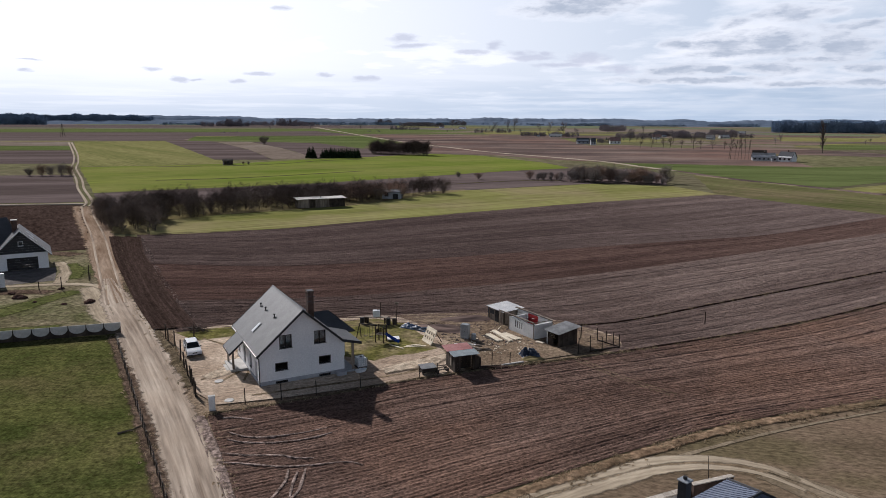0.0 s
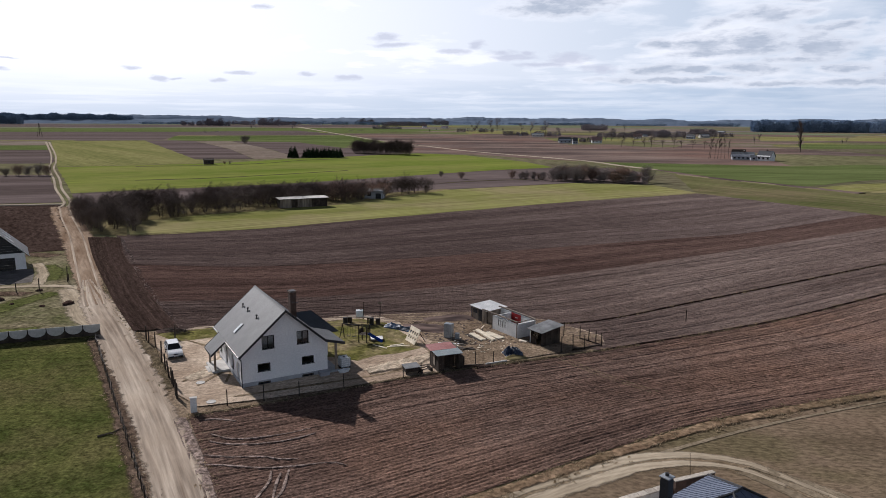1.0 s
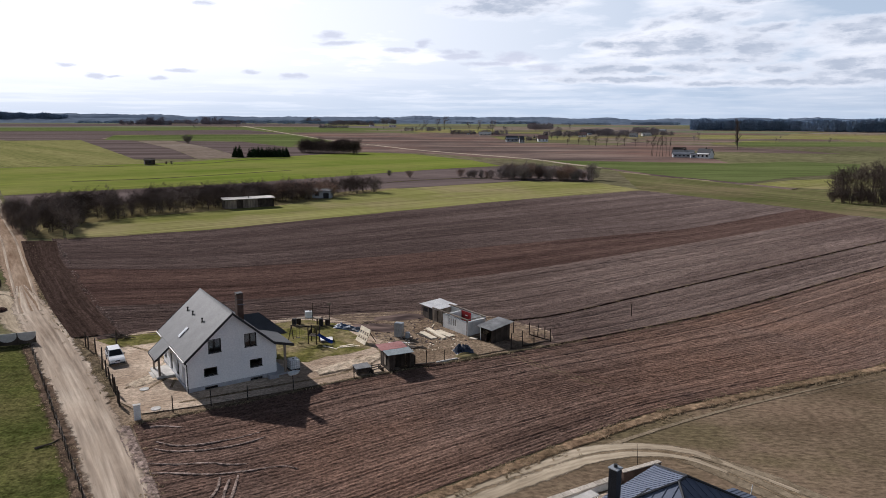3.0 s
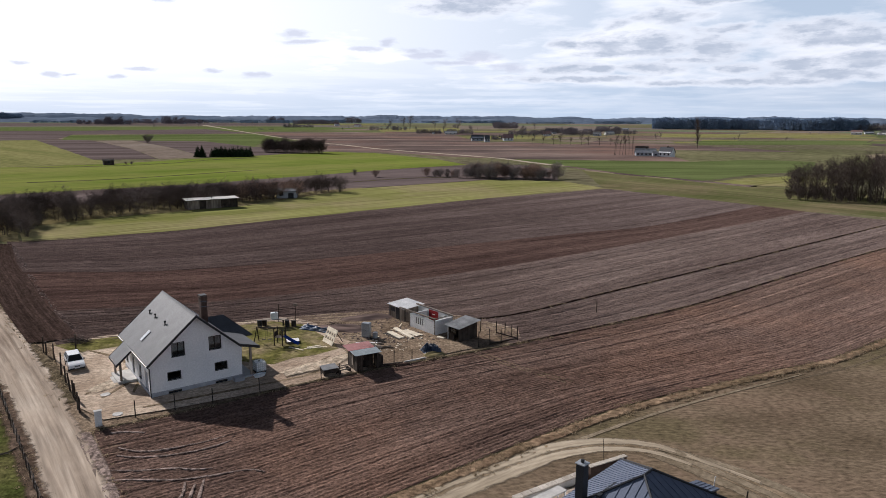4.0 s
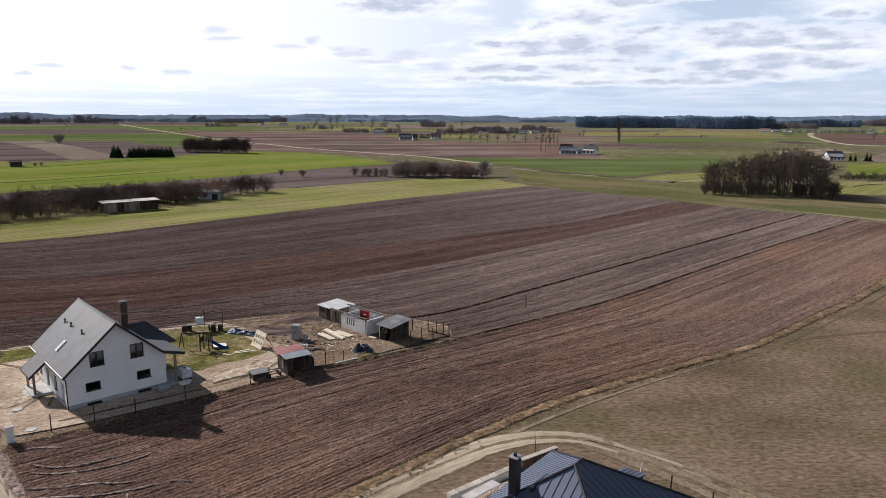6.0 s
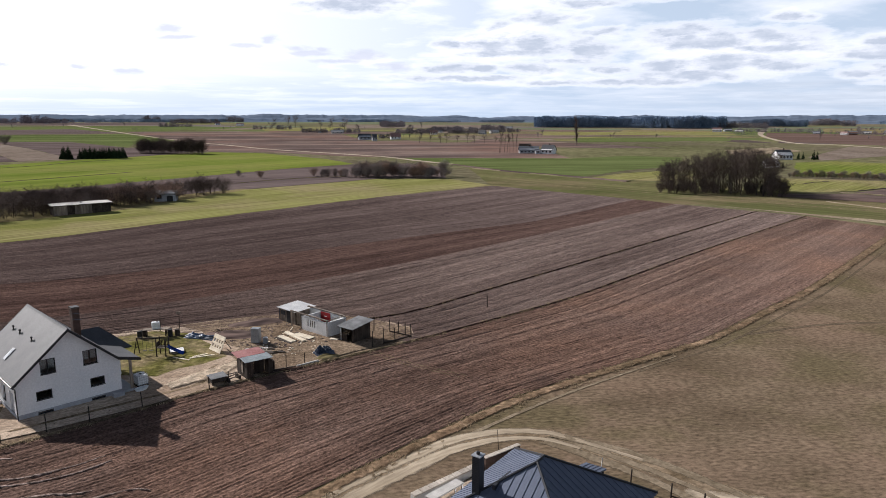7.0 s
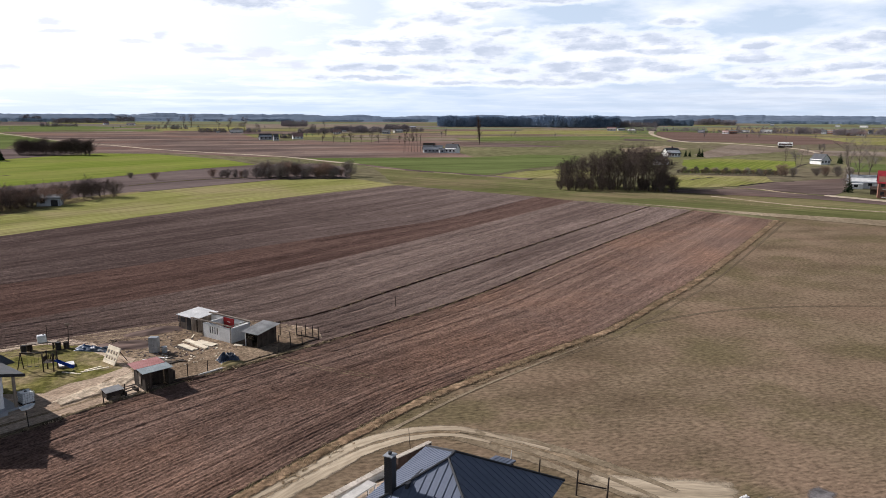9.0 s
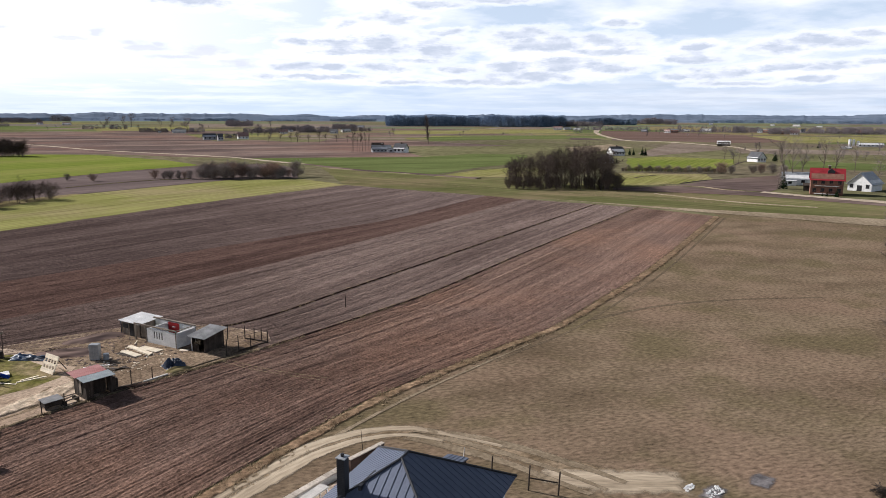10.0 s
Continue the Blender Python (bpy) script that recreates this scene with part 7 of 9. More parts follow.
def bare_tree(seed, height, spread, first=0.3, limbs=9, depth=3, thick=0.02, twig=0.012, stems=1, upright=0.55, mat=None, name="bare_tree", label="", group="", fork=5):
    """A leafless tree: tapered trunk, limbs and a crown of fine twigs, as a thing with two parts."""
    rng = random.Random(seed)
    trunk, crown = [], []

    def limb(p, way, length, r, level):
        n = 3 if level < depth else 2
        d = way.normalized()
        pts = [p]
        for k in range(n):
            d = (d + Vector((rng.uniform(-1, 1), rng.uniform(-1, 1), rng.uniform(-0.4, 0.8))) * (0.20 if level else 0.07)).normalized()
            pts.append(pts[-1] + d * length / n)
        for k in range(n):
            f0, f1 = 1 - 0.75 * k / n, 1 - 0.75 * (k + 1) / n
            (trunk if level < 2 else crown).append((pts[k], pts[k + 1], max(r * f0, twig), max(r * f1, twig * 0.8)))
        if level >= depth:
            return
        count = limbs if level == 0 else fork
        for c in range(count):
            f = first + (1 - first) * (c + rng.random()) / count if level == 0 else rng.uniform(0.25, 1.0)
            i = min(n - 1, int(f * n))
            q = pts[i].lerp(pts[i + 1], f * n - i)
            az = rng.uniform(0, math.tau)
            lean = upright + rng.uniform(-0.15, 0.25)
            side_way = Vector((math.cos(az), math.sin(az), 0))
            new_way = (side_way * (1 - lean * 0.6) + d * lean).normalized()
            if level == 0:
                reach = spread * (0.55 + 0.6 * (1 - abs(f - 0.5))) * rng.uniform(0.7, 1.1)
            else:
                reach = length * rng.uniform(0.35, 0.62)
            limb(q, new_way, reach, r * (0.55 - 0.2 * f) if level == 0 else r * 0.5, level + 1)

    for s in range(stems):
        az = rng.uniform(0, math.tau)
        off = Vector((math.cos(az), math.sin(az), 0)) * (0 if stems == 1 else rng.uniform(0.05, 0.35) * spread)
        way = Vector((0, 0, 1)) + (off * 0.35 / max(spread, 0.1) if stems > 1 else Vector((rng.uniform(-0.06, 0.06), rng.uniform(-0.06, 0.06), 0)))
        limb(off - Vector((0, 0, 0.1)), way, height * (0.92 if stems == 1 else rng.uniform(0.6, 0.95)), height * thick, 0)
    t = thing(name, pose(0, 0, 0), label, "tree" if stems == 1 else "shrub", group)
    a = new("trunk", tubes("trunk", trunk, M_bark, 5))
    b = new("crown", tubes("crown", crown, mat or M_twig, 3))
    a.parent = b.parent = t
    return t


def scatter(models, places, seed, size=(0.85, 1.15)):
    """Copies of the models at the places; the models themselves take the first ones."""
    rng = random.Random(seed)
    used = set()
    for k, (x, y, s) in enumerate(places):
        ob = models[k % len(models)]
        m = Matrix.Translation((x, y, 0.0)) @ Matrix.Rotation(rng.uniform(0, math.tau), 4, "Z")
        sc = s * rng.uniform(*size)
        if ob.name not in used:
            used.add(ob.name)
            made = ob
            made.matrix_basis = m
        else:
            made = copy_thing(ob, m)
        made.scale = (sc * rng.uniform(0.9, 1.1), sc * rng.uniform(0.9, 1.1), sc)


def in_quad(a, b, c, d, n, seed, gap=1.5):
    """Scattered places in a quad, not too close together: (x, y, u along ab, v)."""
    rng = random.Random(seed)
    a, b, c, d = (Vector(p) for p in (a, b, c, d))
    out, tries = [], 0
    while len(out) < n and tries < n * 60:
        tries += 1
        u, v = rng.random(), rng.random()
        p = a.lerp(b, u).lerp(d.lerp(c, u), v)
        if all((p.x - q[0]) ** 2 + (p.y - q[1]) ** 2 > gap * gap for q in out):
            out.append((p.x, p.y, u, v))
    return out


# copse of tall bare trees at the field end
tall = [bare_tree(100 + k, 16, 5.0, first=0.20, limbs=16, depth=4, thick=0.010, twig=0.014, upright=0.62, mat=M_twig_dark, name="bare_tree", label="tall leafless grey-brown tree in a dense copse", group="copse trees", fork=4) for k in range(4)]
spots = in_quad((147, 209), (177.5, 187.5), (192, 203), (160, 226), 88, 5, 1.9)
scatter(tall, [(x, y, 0.58 + 0.26 * min(1, max(0, u * 1.6 - 0.05)) * (1.1 - 0.35 * max(0, u - 0.8) / 0.2)) for x, y, u, v in spots], 6, (0.88, 1.06))
under = [bare_tree(140 + k, 4.2, 2.0, first=0.05, limbs=9, depth=3, thick=0.012, twig=0.014, stems=5, upright=0.6, mat=M_twig_dark, name="shrub", label="dark leafless undergrowth shrub beneath tall trees", group="copse shrubs", fork=5) for k in range(3)]
scatter(under, [(x, y, 0.75 + 0.35 * (u > 0.85)) for x, y, u, v in in_quad((145, 207), (179, 185), (195, 202), (158, 226), 70, 8, 1.8)], 9)

# orchard along the meadow
orch = [bare_tree(200 + k, 5.2, 3.0, first=0.05, limbs=10, depth=4, thick=0.012, twig=0.011, stems=3 + k % 2, upright=0.5, mat=M_twig if k % 2 else M_twig_dark, name="fruit_tree", label="old leafless fruit tree with a spreading dark crown", group="orchard trees", fork=4) for k in range(5)]
o1 = in_quad((-74, 176), (-40, 212), (-52, 230), (-96, 196), 76, 21, 2.4)
o2 = in_quad((-40, 213), (-20, 226), (-26, 240), (-52, 230), 26, 22, 2.4)
o3 = in_quad((-14, 239), (2, 248), (-3, 258), (-18, 252), 15, 23, 2.4)
scatter(orch, [(x, y, 0.88) for x, y, u, v in o1 + o2 + o3], 24)
thick_b = [bare_tree(240 + k, 5.6, 2.4, first=0.04, limbs=9, depth=3, thick=0.010, twig=0.011, stems=5, upright=0.65, name="shrub", label="dense dark leafless thicket beside the dirt road", group="thicket shrubs", fork=6) for k in range(4)]
h1 = in_quad((-79, 161), (-68, 158), (-72, 180), (-97, 190), 30, 31, 2.3)
scatter(thick_b, [(x, y, 0.95) for x, y, u, v in h1], 32)
scatter([bare_tree(260, 4.2, 2.4, first=0.02, limbs=9, depth=3, thick=0.012, twig=0.015, stems=6, mat=M_twig_red, name="shrub", label="russet leafless shrub among orchard trees", group="orchard shrubs", fork=5)],
        [(x, y, 1.0) for x, y, u, v in in_quad((-30, 222), (-12, 235), (-20, 246), (-38, 232), 20, 33, 2.4)], 34)
scatter(thick_b, [(x, y, 0.55) for x, y, u, v in in_quad((-72, 178), (-40, 213), (-52, 230), (-96, 196), 14, 35, 2.6)], 36)
# thicket in the middle of the fields
mid = [bare_tree(300 + k, 5.4, 3.2, first=0.02, limbs=10, depth=3, thick=0.008, twig=0.013, stems=9, mat=M_twig_red if k % 2 else M_twig_far, name="shrub", label="rounded leafless shrub in a long field thicket", group="field thicket shrubs", fork=6) for k in range(3)]
h2 = in_quad((54, 300), (92, 287), (97, 297), (60, 312), 32, 41, 2.7)
h3 = in_quad((38, 312), (53, 303), (56, 309), (40, 319), 8, 42, 3.0)
scatter(mid, [(x, y, 0.92 if k < 32 else 0.62) for k, (x, y, u, v) in enumerate(h2 + h3)], 43, (0.5, 1.15))
scatter(mid, [(-27.3, 322, 0.55), (-25.4, 322, 0.62), (-23.4, 322.5, 0.55), (-190, 318, 0.6), (-186, 320, 0.7), (-182, 321, 0.75), (-177, 322, 0.75), (-173, 322, 0.65), (-198, 305, 0.5), (-205, 300, 0.6), (16, 312, 0.5), (7, 322, 0.4),
              (-192, 748, 1.3), (-118, 410, 0.3), (-115, 410, 0.25), (270, 226, 0.5), (277, 219, 0.75), (281, 217, 0.7), (291, 213, 0.6), (295, 211, 0.7), (299, 208, 0.7), (304, 206, 0.6)], 44)
scatter(mid, [(244.5 + k * 1.15, 251 - k * 1.0, 0.30 + 0.08 * (k % 3)) for k in range(32)], 45)
# bigger round bushes further out
far_round = [bare_tree(330 + k, 8.6, 4.4, first=0.06, limbs=9, depth=3, thick=0.012, twig=0.026, stems=5, upright=0.55, mat=M_twig_dark, name="bare_tree", label="rounded dark leafless tree in a distant clump", group="distant trees", fork=5) for k in range(3)]
airy = [bare_tree(340 + k, 12, 4.2, first=0.25, limbs=13, depth=4, thick=0.014, twig=0.020, upright=0.65, mat=M_belt_haze, name="bare_tree", label="thin-crowned leafless tree in distant fields", group="scattered trees", fork=5) for k in range(4)]
scatter(far_round, [(x, y, 1.0) for x, y, u, v in in_quad((-58, 545), (-14, 522), (-10, 532), (-54, 556), 32, 51, 2.6)], 52)
# slender tall trees by the far farm and pollard willows
slim = [bare_tree(400 + k, 16.5, 2.2, first=0.45, limbs=9, depth=3, thick=0.010, twig=0.045, upright=0.85, name="bare_tree", label="slender tall leafless tree beside a distant farm", group="slender trees", fork=5) for k in range(2)]
scatter(slim, [(200.3, 489, 0.9), (202.2, 491, 0.95), (204.5, 489, 0.9), (207, 490, 0.88), (209, 489, 0.95), (212, 490, 0.92), (214.7, 490, 0.88)], 53, (0.95, 1.05))
poplar = bare_tree(420, 25, 6.0, first=0.10, limbs=80, depth=2, thick=0.011, twig=0.05, upright=1.32, name="poplar", label="single tall narrow leafless poplar in the fields", fork=7)
poplar.matrix_basis = pose(322.6, 594, 0)
will = [bare_tree(430 + k, 8.0, 3.4, first=0.42, limbs=8, depth=3, thick=0.035, twig=0.05, upright=0.5, name="willow", label="pollard willow with a thick trunk by distant pasture", group="pollard willows", fork=5) for k in range(2)]
scatter(will, [(199 + k * 8.6 + (k % 3) * 1.5, 706 - k * 4.2, 0.9 + 0.1 * (k % 2)) for k in range(9)], 54)
farm_tree = [bare_tree(450 + k, 15, 5.0, first=0.3, limbs=10, depth=4, thick=0.014, twig=0.015, upright=0.65, mat=M_twig_far, name="bare_tree", label="large leafless tree behind the red-roofed farm", group="farm trees", fork=4) for k in range(2)]
scatter(farm_tree, [(252, 170, 1.0), (259, 171, 1.05), (265, 172, 0.85), (302, 186, 1.1), (318, 190, 0.9), (330, 197, 0.8), (290, 146, 0.9), (276, 148, 0.75), (345, 196, 1.0), (272, 139, 0.8), (240, 163, 0.45), (232, 158, 0.35), (236, 162, 0.4), (352, 268, 0.6), (383, 262, 0.75), (389, 266, 0.7), (380, 300, 0.6), (384, 303, 0.6)], 55)


def polar(az, d):
    """A place d metres away at az degrees to the right of straight ahead."""
    return d * math.sin(radians(az)), d * math.cos(radians(az))


LONE = ((-31.4, 2611, 14), (-30, 2291, 13), (-14.4, 738, 10), (3.9, 1896, 24), (4.2, 1880, 20), (5.2, 1811, 25), (5.8, 1800, 27), (7.76, 1657, 19), (8.7, 1628, 21), (9.7, 1175, 22), (14.9, 1019, 14), (15.9, 1738, 13),
        (25.7, 981, 9.5), (31.35, 1014, 6), (31.1, 925, 5), (34.6, 935, 5.5), (25.4, 892, 8), (53.9, 605, 6.5), (54.1, 603, 6))
scatter(airy, [(*polar(a, d), h / 12) for a, d, h in LONE], 92, (0.95, 1.05))
vt = random.Random(91)
spots = []
for a0, a1, d0, d1, n in ((8, 15, 1050, 1700, 14), (15, 23, 900, 1300, 16), (12, 18, 830, 930, 6), (0, 8, 1300, 2200, 10), (44, 62, 900, 1500, 26), (-20, -5, 1800, 2600, 6), (52, 62, 420, 700, 9)):
    for _ in range(n):
        a, d = vt.uniform(a0, a1), vt.uniform(d0, d1)
        spots.append((*polar(a, d), vt.choice((0.35, 0.5, 0.7, 0.9)) * (0.8 if d < 1000 else 1.0)))
scatter(airy, spots, 93)


def conifer(seed, height, wide, label, group=""):
    """A spruce: trunk and drooping whorls of many short needle sprays."""
    rng = random.Random(seed)
    trunk = [(Vector((0, 0, -0.1)), Vector((0, 0, height)), height * 0.022, 0.02)]
    verts, faces = [], []
    z = height * 0.06
    while z < height * 0.98:
        f = 1 - z / height
        n = 7 + int(6 * f)
        for k in range(n):
            az = rng.uniform(0, math.tau)
            l = wide * (f ** 0.85) * rng.uniform(0.7, 1.1) + 0.08
            out_way = Vector((math.cos(az), math.sin(az), 0))
            tang = Vector((-out_way.y, out_way.x, 0))
            droop = -0.25 * l + rng.uniform(-0.05, 0.1)
            for s in range(3):
                a0, a1 = l * s / 3, l * (s + 1) / 3
                w0 = (0.30 + 0.1 * rng.random()) * l * (1 - s / 3.4) * 0.6
                i = len(verts)
                c0 = Vector((0, 0, z + droop * s / 3)) + out_way * a0
                c1 = Vector((0, 0, z + droop * (s + 1) / 3)) + out_way * a1
                verts += [c0 - tang * w0, c0 + tang * w0 + Vector((0, 0, rng.uniform(-0.1, 0.1))), c1 + tang * rng.uniform(-0.05, 0.05), c0 + Vector((0, 0, 0.18 * l))]
                faces += [(i, i + 2, i + 3), (i + 3, i + 2, i + 1), (i, i + 1, i + 2)]
        z += height * 0.035 * rng.uniform(0.8, 1.2)
    t = thing("conifer", pose(0, 0, 0), label, "tree", group)
    a = new("trunk", tubes("trunk", trunk, M_bark, 6))
    me = bpy.data.meshes.new("crown")
    me.from_pydata(verts, [], faces)
    me.materials.append(M_needle)
    b = new("crown", me)
    a.parent = b.parent = t
    return t


con = [conifer(500 + k, 7.2, 2.7, "dark green spruce in a dense shelter row", "shelter row conifers") for k in range(3)]
scatter(con, [(-84 + k * 0.93 + 0.3 * (k % 2), 483.5 + 3.0 * (k % 3), 0.92 + 0.06 * (k % 3)) for k in range(27)] + [(-93, 484, 1.25), (-91, 487, 1.1), (-90.5, 484, 1.15), (-94.5, 486, 1.0)], 61, (0.92, 1.06))
scatter([conifer(510, 7.0, 1.9, "dark spruce in a farm garden", "garden conifers")],
        [(238, 161, 1.0), (357.5, 361.2, 0.7), (360, 360, 0.65), (362, 353.5, 0.9), (364, 352.6, 0.8), (386, 268, 1.0), (284, 297, 0.55), (225.5, 138, 0.25), (228.5, 134.8, 0.5), (226.5, 137, 0.3)], 62, (0.95, 1.1))

# woods on the skyline and far tree belts: one mass each
def wood_belt(name, label, mat, path, depth, height, n, seed, wide=0.30, sprays=46, leaf=0.055, low=0.12, tall_=(0.6, 1.1)):
    """A far belt of woodland: many ragged crowns, each a trunk with a cloud of upswept sprays."""
    rng = random.Random(seed)
    pts, s = curve_points(path, 200)
    verts, faces = [], []

    def spray(p, way, length, half):
        side = way.cross(Vector((rng.uniform(-1, 1), rng.uniform(-1, 1), rng.uniform(-1, 1))))
        side = side.normalized() * half if side.length > 1e-6 else Vector((half, 0, 0))
        i = len(verts)
        verts.extend((p - side, p + side, p + way * length))
        faces.append((i, i + 1, i + 2))

    for _ in range(n):
        k = rng.randrange(199)
        p = pts[k] + (pts[k + 1] - pts[k]) * rng.random()
        way = Vector(p).normalized()
        off = rng.random() * depth
        x, y = p[0] + way.x * off, p[1] + way.y * off
        h = height * rng.uniform(*tall_) * (1 + 0.25 * noise.noise((p[0] * 0.02, p[1] * 0.02, seed)))
        r = h * wide * rng.uniform(0.7, 1.25)
        spray(Vector((x, y, 0)), Vector((0, 0, 1)), h * 0.95, h * 0.018)
        for _s in range(sprays):
            f = low + (0.97 - low) * rng.random()
            bulge = math.sqrt(max(0.02, 1 - ((f - 0.5) / 0.56) ** 2))
            az, q = rng.uniform(0, math.tau), math.sqrt(rng.random()) * bulge * r * 0.8
            out_way = Vector((math.cos(az), math.sin(az), 0))
            d = (out_way * rng.uniform(0.1, 0.9) + Vector((0, 0, rng.uniform(0.1, 1.0)))).normalized()
            spray(Vector((x, y, h * f * 0.92)) + out_way * q, d, h * rng.uniform(0.10, 0.22), h * leaf * rng.uniform(0.5, 1.2))
    me = bpy.data.meshes.new(name)
    me.from_pydata(verts, [], faces)
    me.materials.append(mat)
    return tagged(new(name, me), label, "forest", kind="stuff")


vr0 = random.Random(19)
PINE = dict(wide=0.34, sprays=90, leaf=0.050, low=0.05, tall_=(0.92, 1.0))
wood_belt("forest", "dark pine forest on the skyline", M_forest_haze, [polar(a, 1950 + 60 * math.sin(a)) for a in (25.2, 28, 32, 36, 39.5)], 120, 30, 1300, 71, **PINE)
wood_belt("forest", "dark pine forest behind a distant village", M_forest_haze, [polar(a, 2480) for a in (41.5, 43, 45)], 120, 25, 190, 72, **PINE)
wood_belt("forest", "forest on the skyline, tinted blue-green with painted haze", M_farwood_haze, [polar(a, 4150) for a in (-36, -30, -26, -22.5)], 260, 50, 900, 73, **PINE)
wood_belt("forest", "nearer dark forest edge below the skyline", M_farwood_haze, [polar(a, 3500) for a in (-38, -34, -29.5)], 150, 36, 420, 74, **PINE)
BARE = ((-17.2, -16, 2751, 32, 16), (-15.3, -14, 3159, 22, 18), (-13.2, -11.6, 2960, 32, 20), (-3.5, 0.0, 2874, 20, 60), (-5.4, -4.3, 3700, 34, 16), (0.6, 1.8, 3600, 30, 18), (12.6, 14.5, 1887, 17, 36),
        (18.1, 20.9, 1150, 12, 44), (20.8, 22.7, 1472, 12, 34), (38.6, 42.5, 1985, 18, 70), (44.9, 48.1, 2783, 24, 60), (52.2, 53.2, 1303, 13, 16), (53.3, 54.0, 1393, 10, 9), (54.6, 56.5, 1231, 13, 30), (57.2, 62, 1309, 13, 62), (50.5, 51.7, 1470, 8, 14), (48.2, 52, 1800, 9, 26))
VILLAGE = ((6.3, 8.4, 1190, 8, 26), (8.8, 10.9, 1170, 9, 26), (10.6, 12.0, 850, 6, 16), (12.4, 13.4, 860, 6, 14), (13.9, 15.2, 1120, 10, 22), (15.4, 17.2, 1130, 10, 26), (16.8, 19.0, 1260, 13, 36), (21.5, 24.0, 1230, 9, 30),
           (2.5, 5.5, 1500, 10, 24), (-4.5, -2.0, 1900, 12, 24), (-19, -15.5, 2750, 20, 44), (-14.5, -10, 3050, 22, 44), (40, 46, 1430, 9, 46), (46, 52, 1340, 8, 46), (52, 62, 1400, 9, 60))
for k, (a0, a1, d, h, n) in enumerate(BARE + VILLAGE):
    wood_belt("tree_belt", "grey-brown bare tree belt round distant farms", M_belt_haze, [polar(a0, d), polar((a0 + a1) / 2, d * 1.01), polar(a1, d)], d * 0.03, h, int(n * 2.2), 80 + k, 0.42, 90, 0.034, 0.10, (0.35, 1.05))
for k in range(24):
    a0 = -45 + k * 4.7 + vr0.uniform(-1, 1)
    if -37 < a0 < -22 or 25 < a0 < 38:
        continue
    d = vr0.uniform(3500, 4150)
    wood_belt("forest", "strip of woodland on the skyline, tinted blue with painted haze", M_farwood_haze, [polar(a0, d), polar(a0 + 1.8, d * 1.01), polar(a0 + vr0.uniform(2.5, 5.5), d)], 120, vr0.uniform(10, 20), 70, 130 + k, 0.9, 60, 0.10, 0.02, (0.75, 1.0))
for k in range(30):
    a0, d = vr0.uniform(-20, 60), vr0.uniform(900, 3300)
    if 24 < a0 < 40 and d > 1800:
        continue
    wood_belt("hedgerow", "thin bare hedgerow between distant fields", M_belt_haze, [polar(a0, d), polar(a0 + 0.8, d * vr0.uniform(0.97, 1.03)), polar(a0 + vr0.uniform(1, 3.5), d * vr0.uniform(0.95, 1.05))], 8, vr0.uniform(2.5, 6), 34, 170 + k, 0.6, 10, 0.08, 0.05, (0.3, 1.05))
scatter([conifer(515, 8.5, 3.2, "dark round evergreen in a village garden", "village evergreens")], [(*polar(16.4, 1287), 1.0), (*polar(16.75, 1290), 1.05), (*polar(15.86, 1111), 0.55), (*polar(13.1, 1010), 0.5), (*polar(58.0, 700), 0.6)], 63)


def far_hills(d0, height, seed, label):
    """A low wooded rise along the skyline."""
    n = 1400
    verts, faces = [], []
    for k in range(n + 1):
        a = -180 + 360 * k / n
        hh = height * (0.72 + 0.38 * noise.noise((a * 0.07, seed, 0)) + 0.16 * noise.noise((a * 0.4, seed, 3)) + 0.09 * noise.noise((a * 2.3, seed, 5)) + 0.05 * noise.noise((a * 7.0, seed, 9)))
        for f, d in ((0.0, d0 - 260), (0.75, d0 - 120), (1.0, d0), (0.0, d0 + 150)):
            x, y = polar(a, d)
            verts.append((x, y, hh * f - 0.5))
    for k in range(n):
        for j in range(3):
            i = k * 4 + j
            faces.append((i, i + 1, i + 5, i + 4))
    me = bpy.data.meshes.new("backdrop")
    me.from_pydata(verts, [], faces)
    me.materials.append(M_hill_haze)
    return tagged(new("backdrop", me), label, "hills", kind="structure")


far_hills(4650, 56, 3.0, "low wooded hills along the horizon, tinted blue with painted haze")
far_hills(4250, 34, 8.0, "low wooded rise before the horizon, tinted blue-green with painted haze")


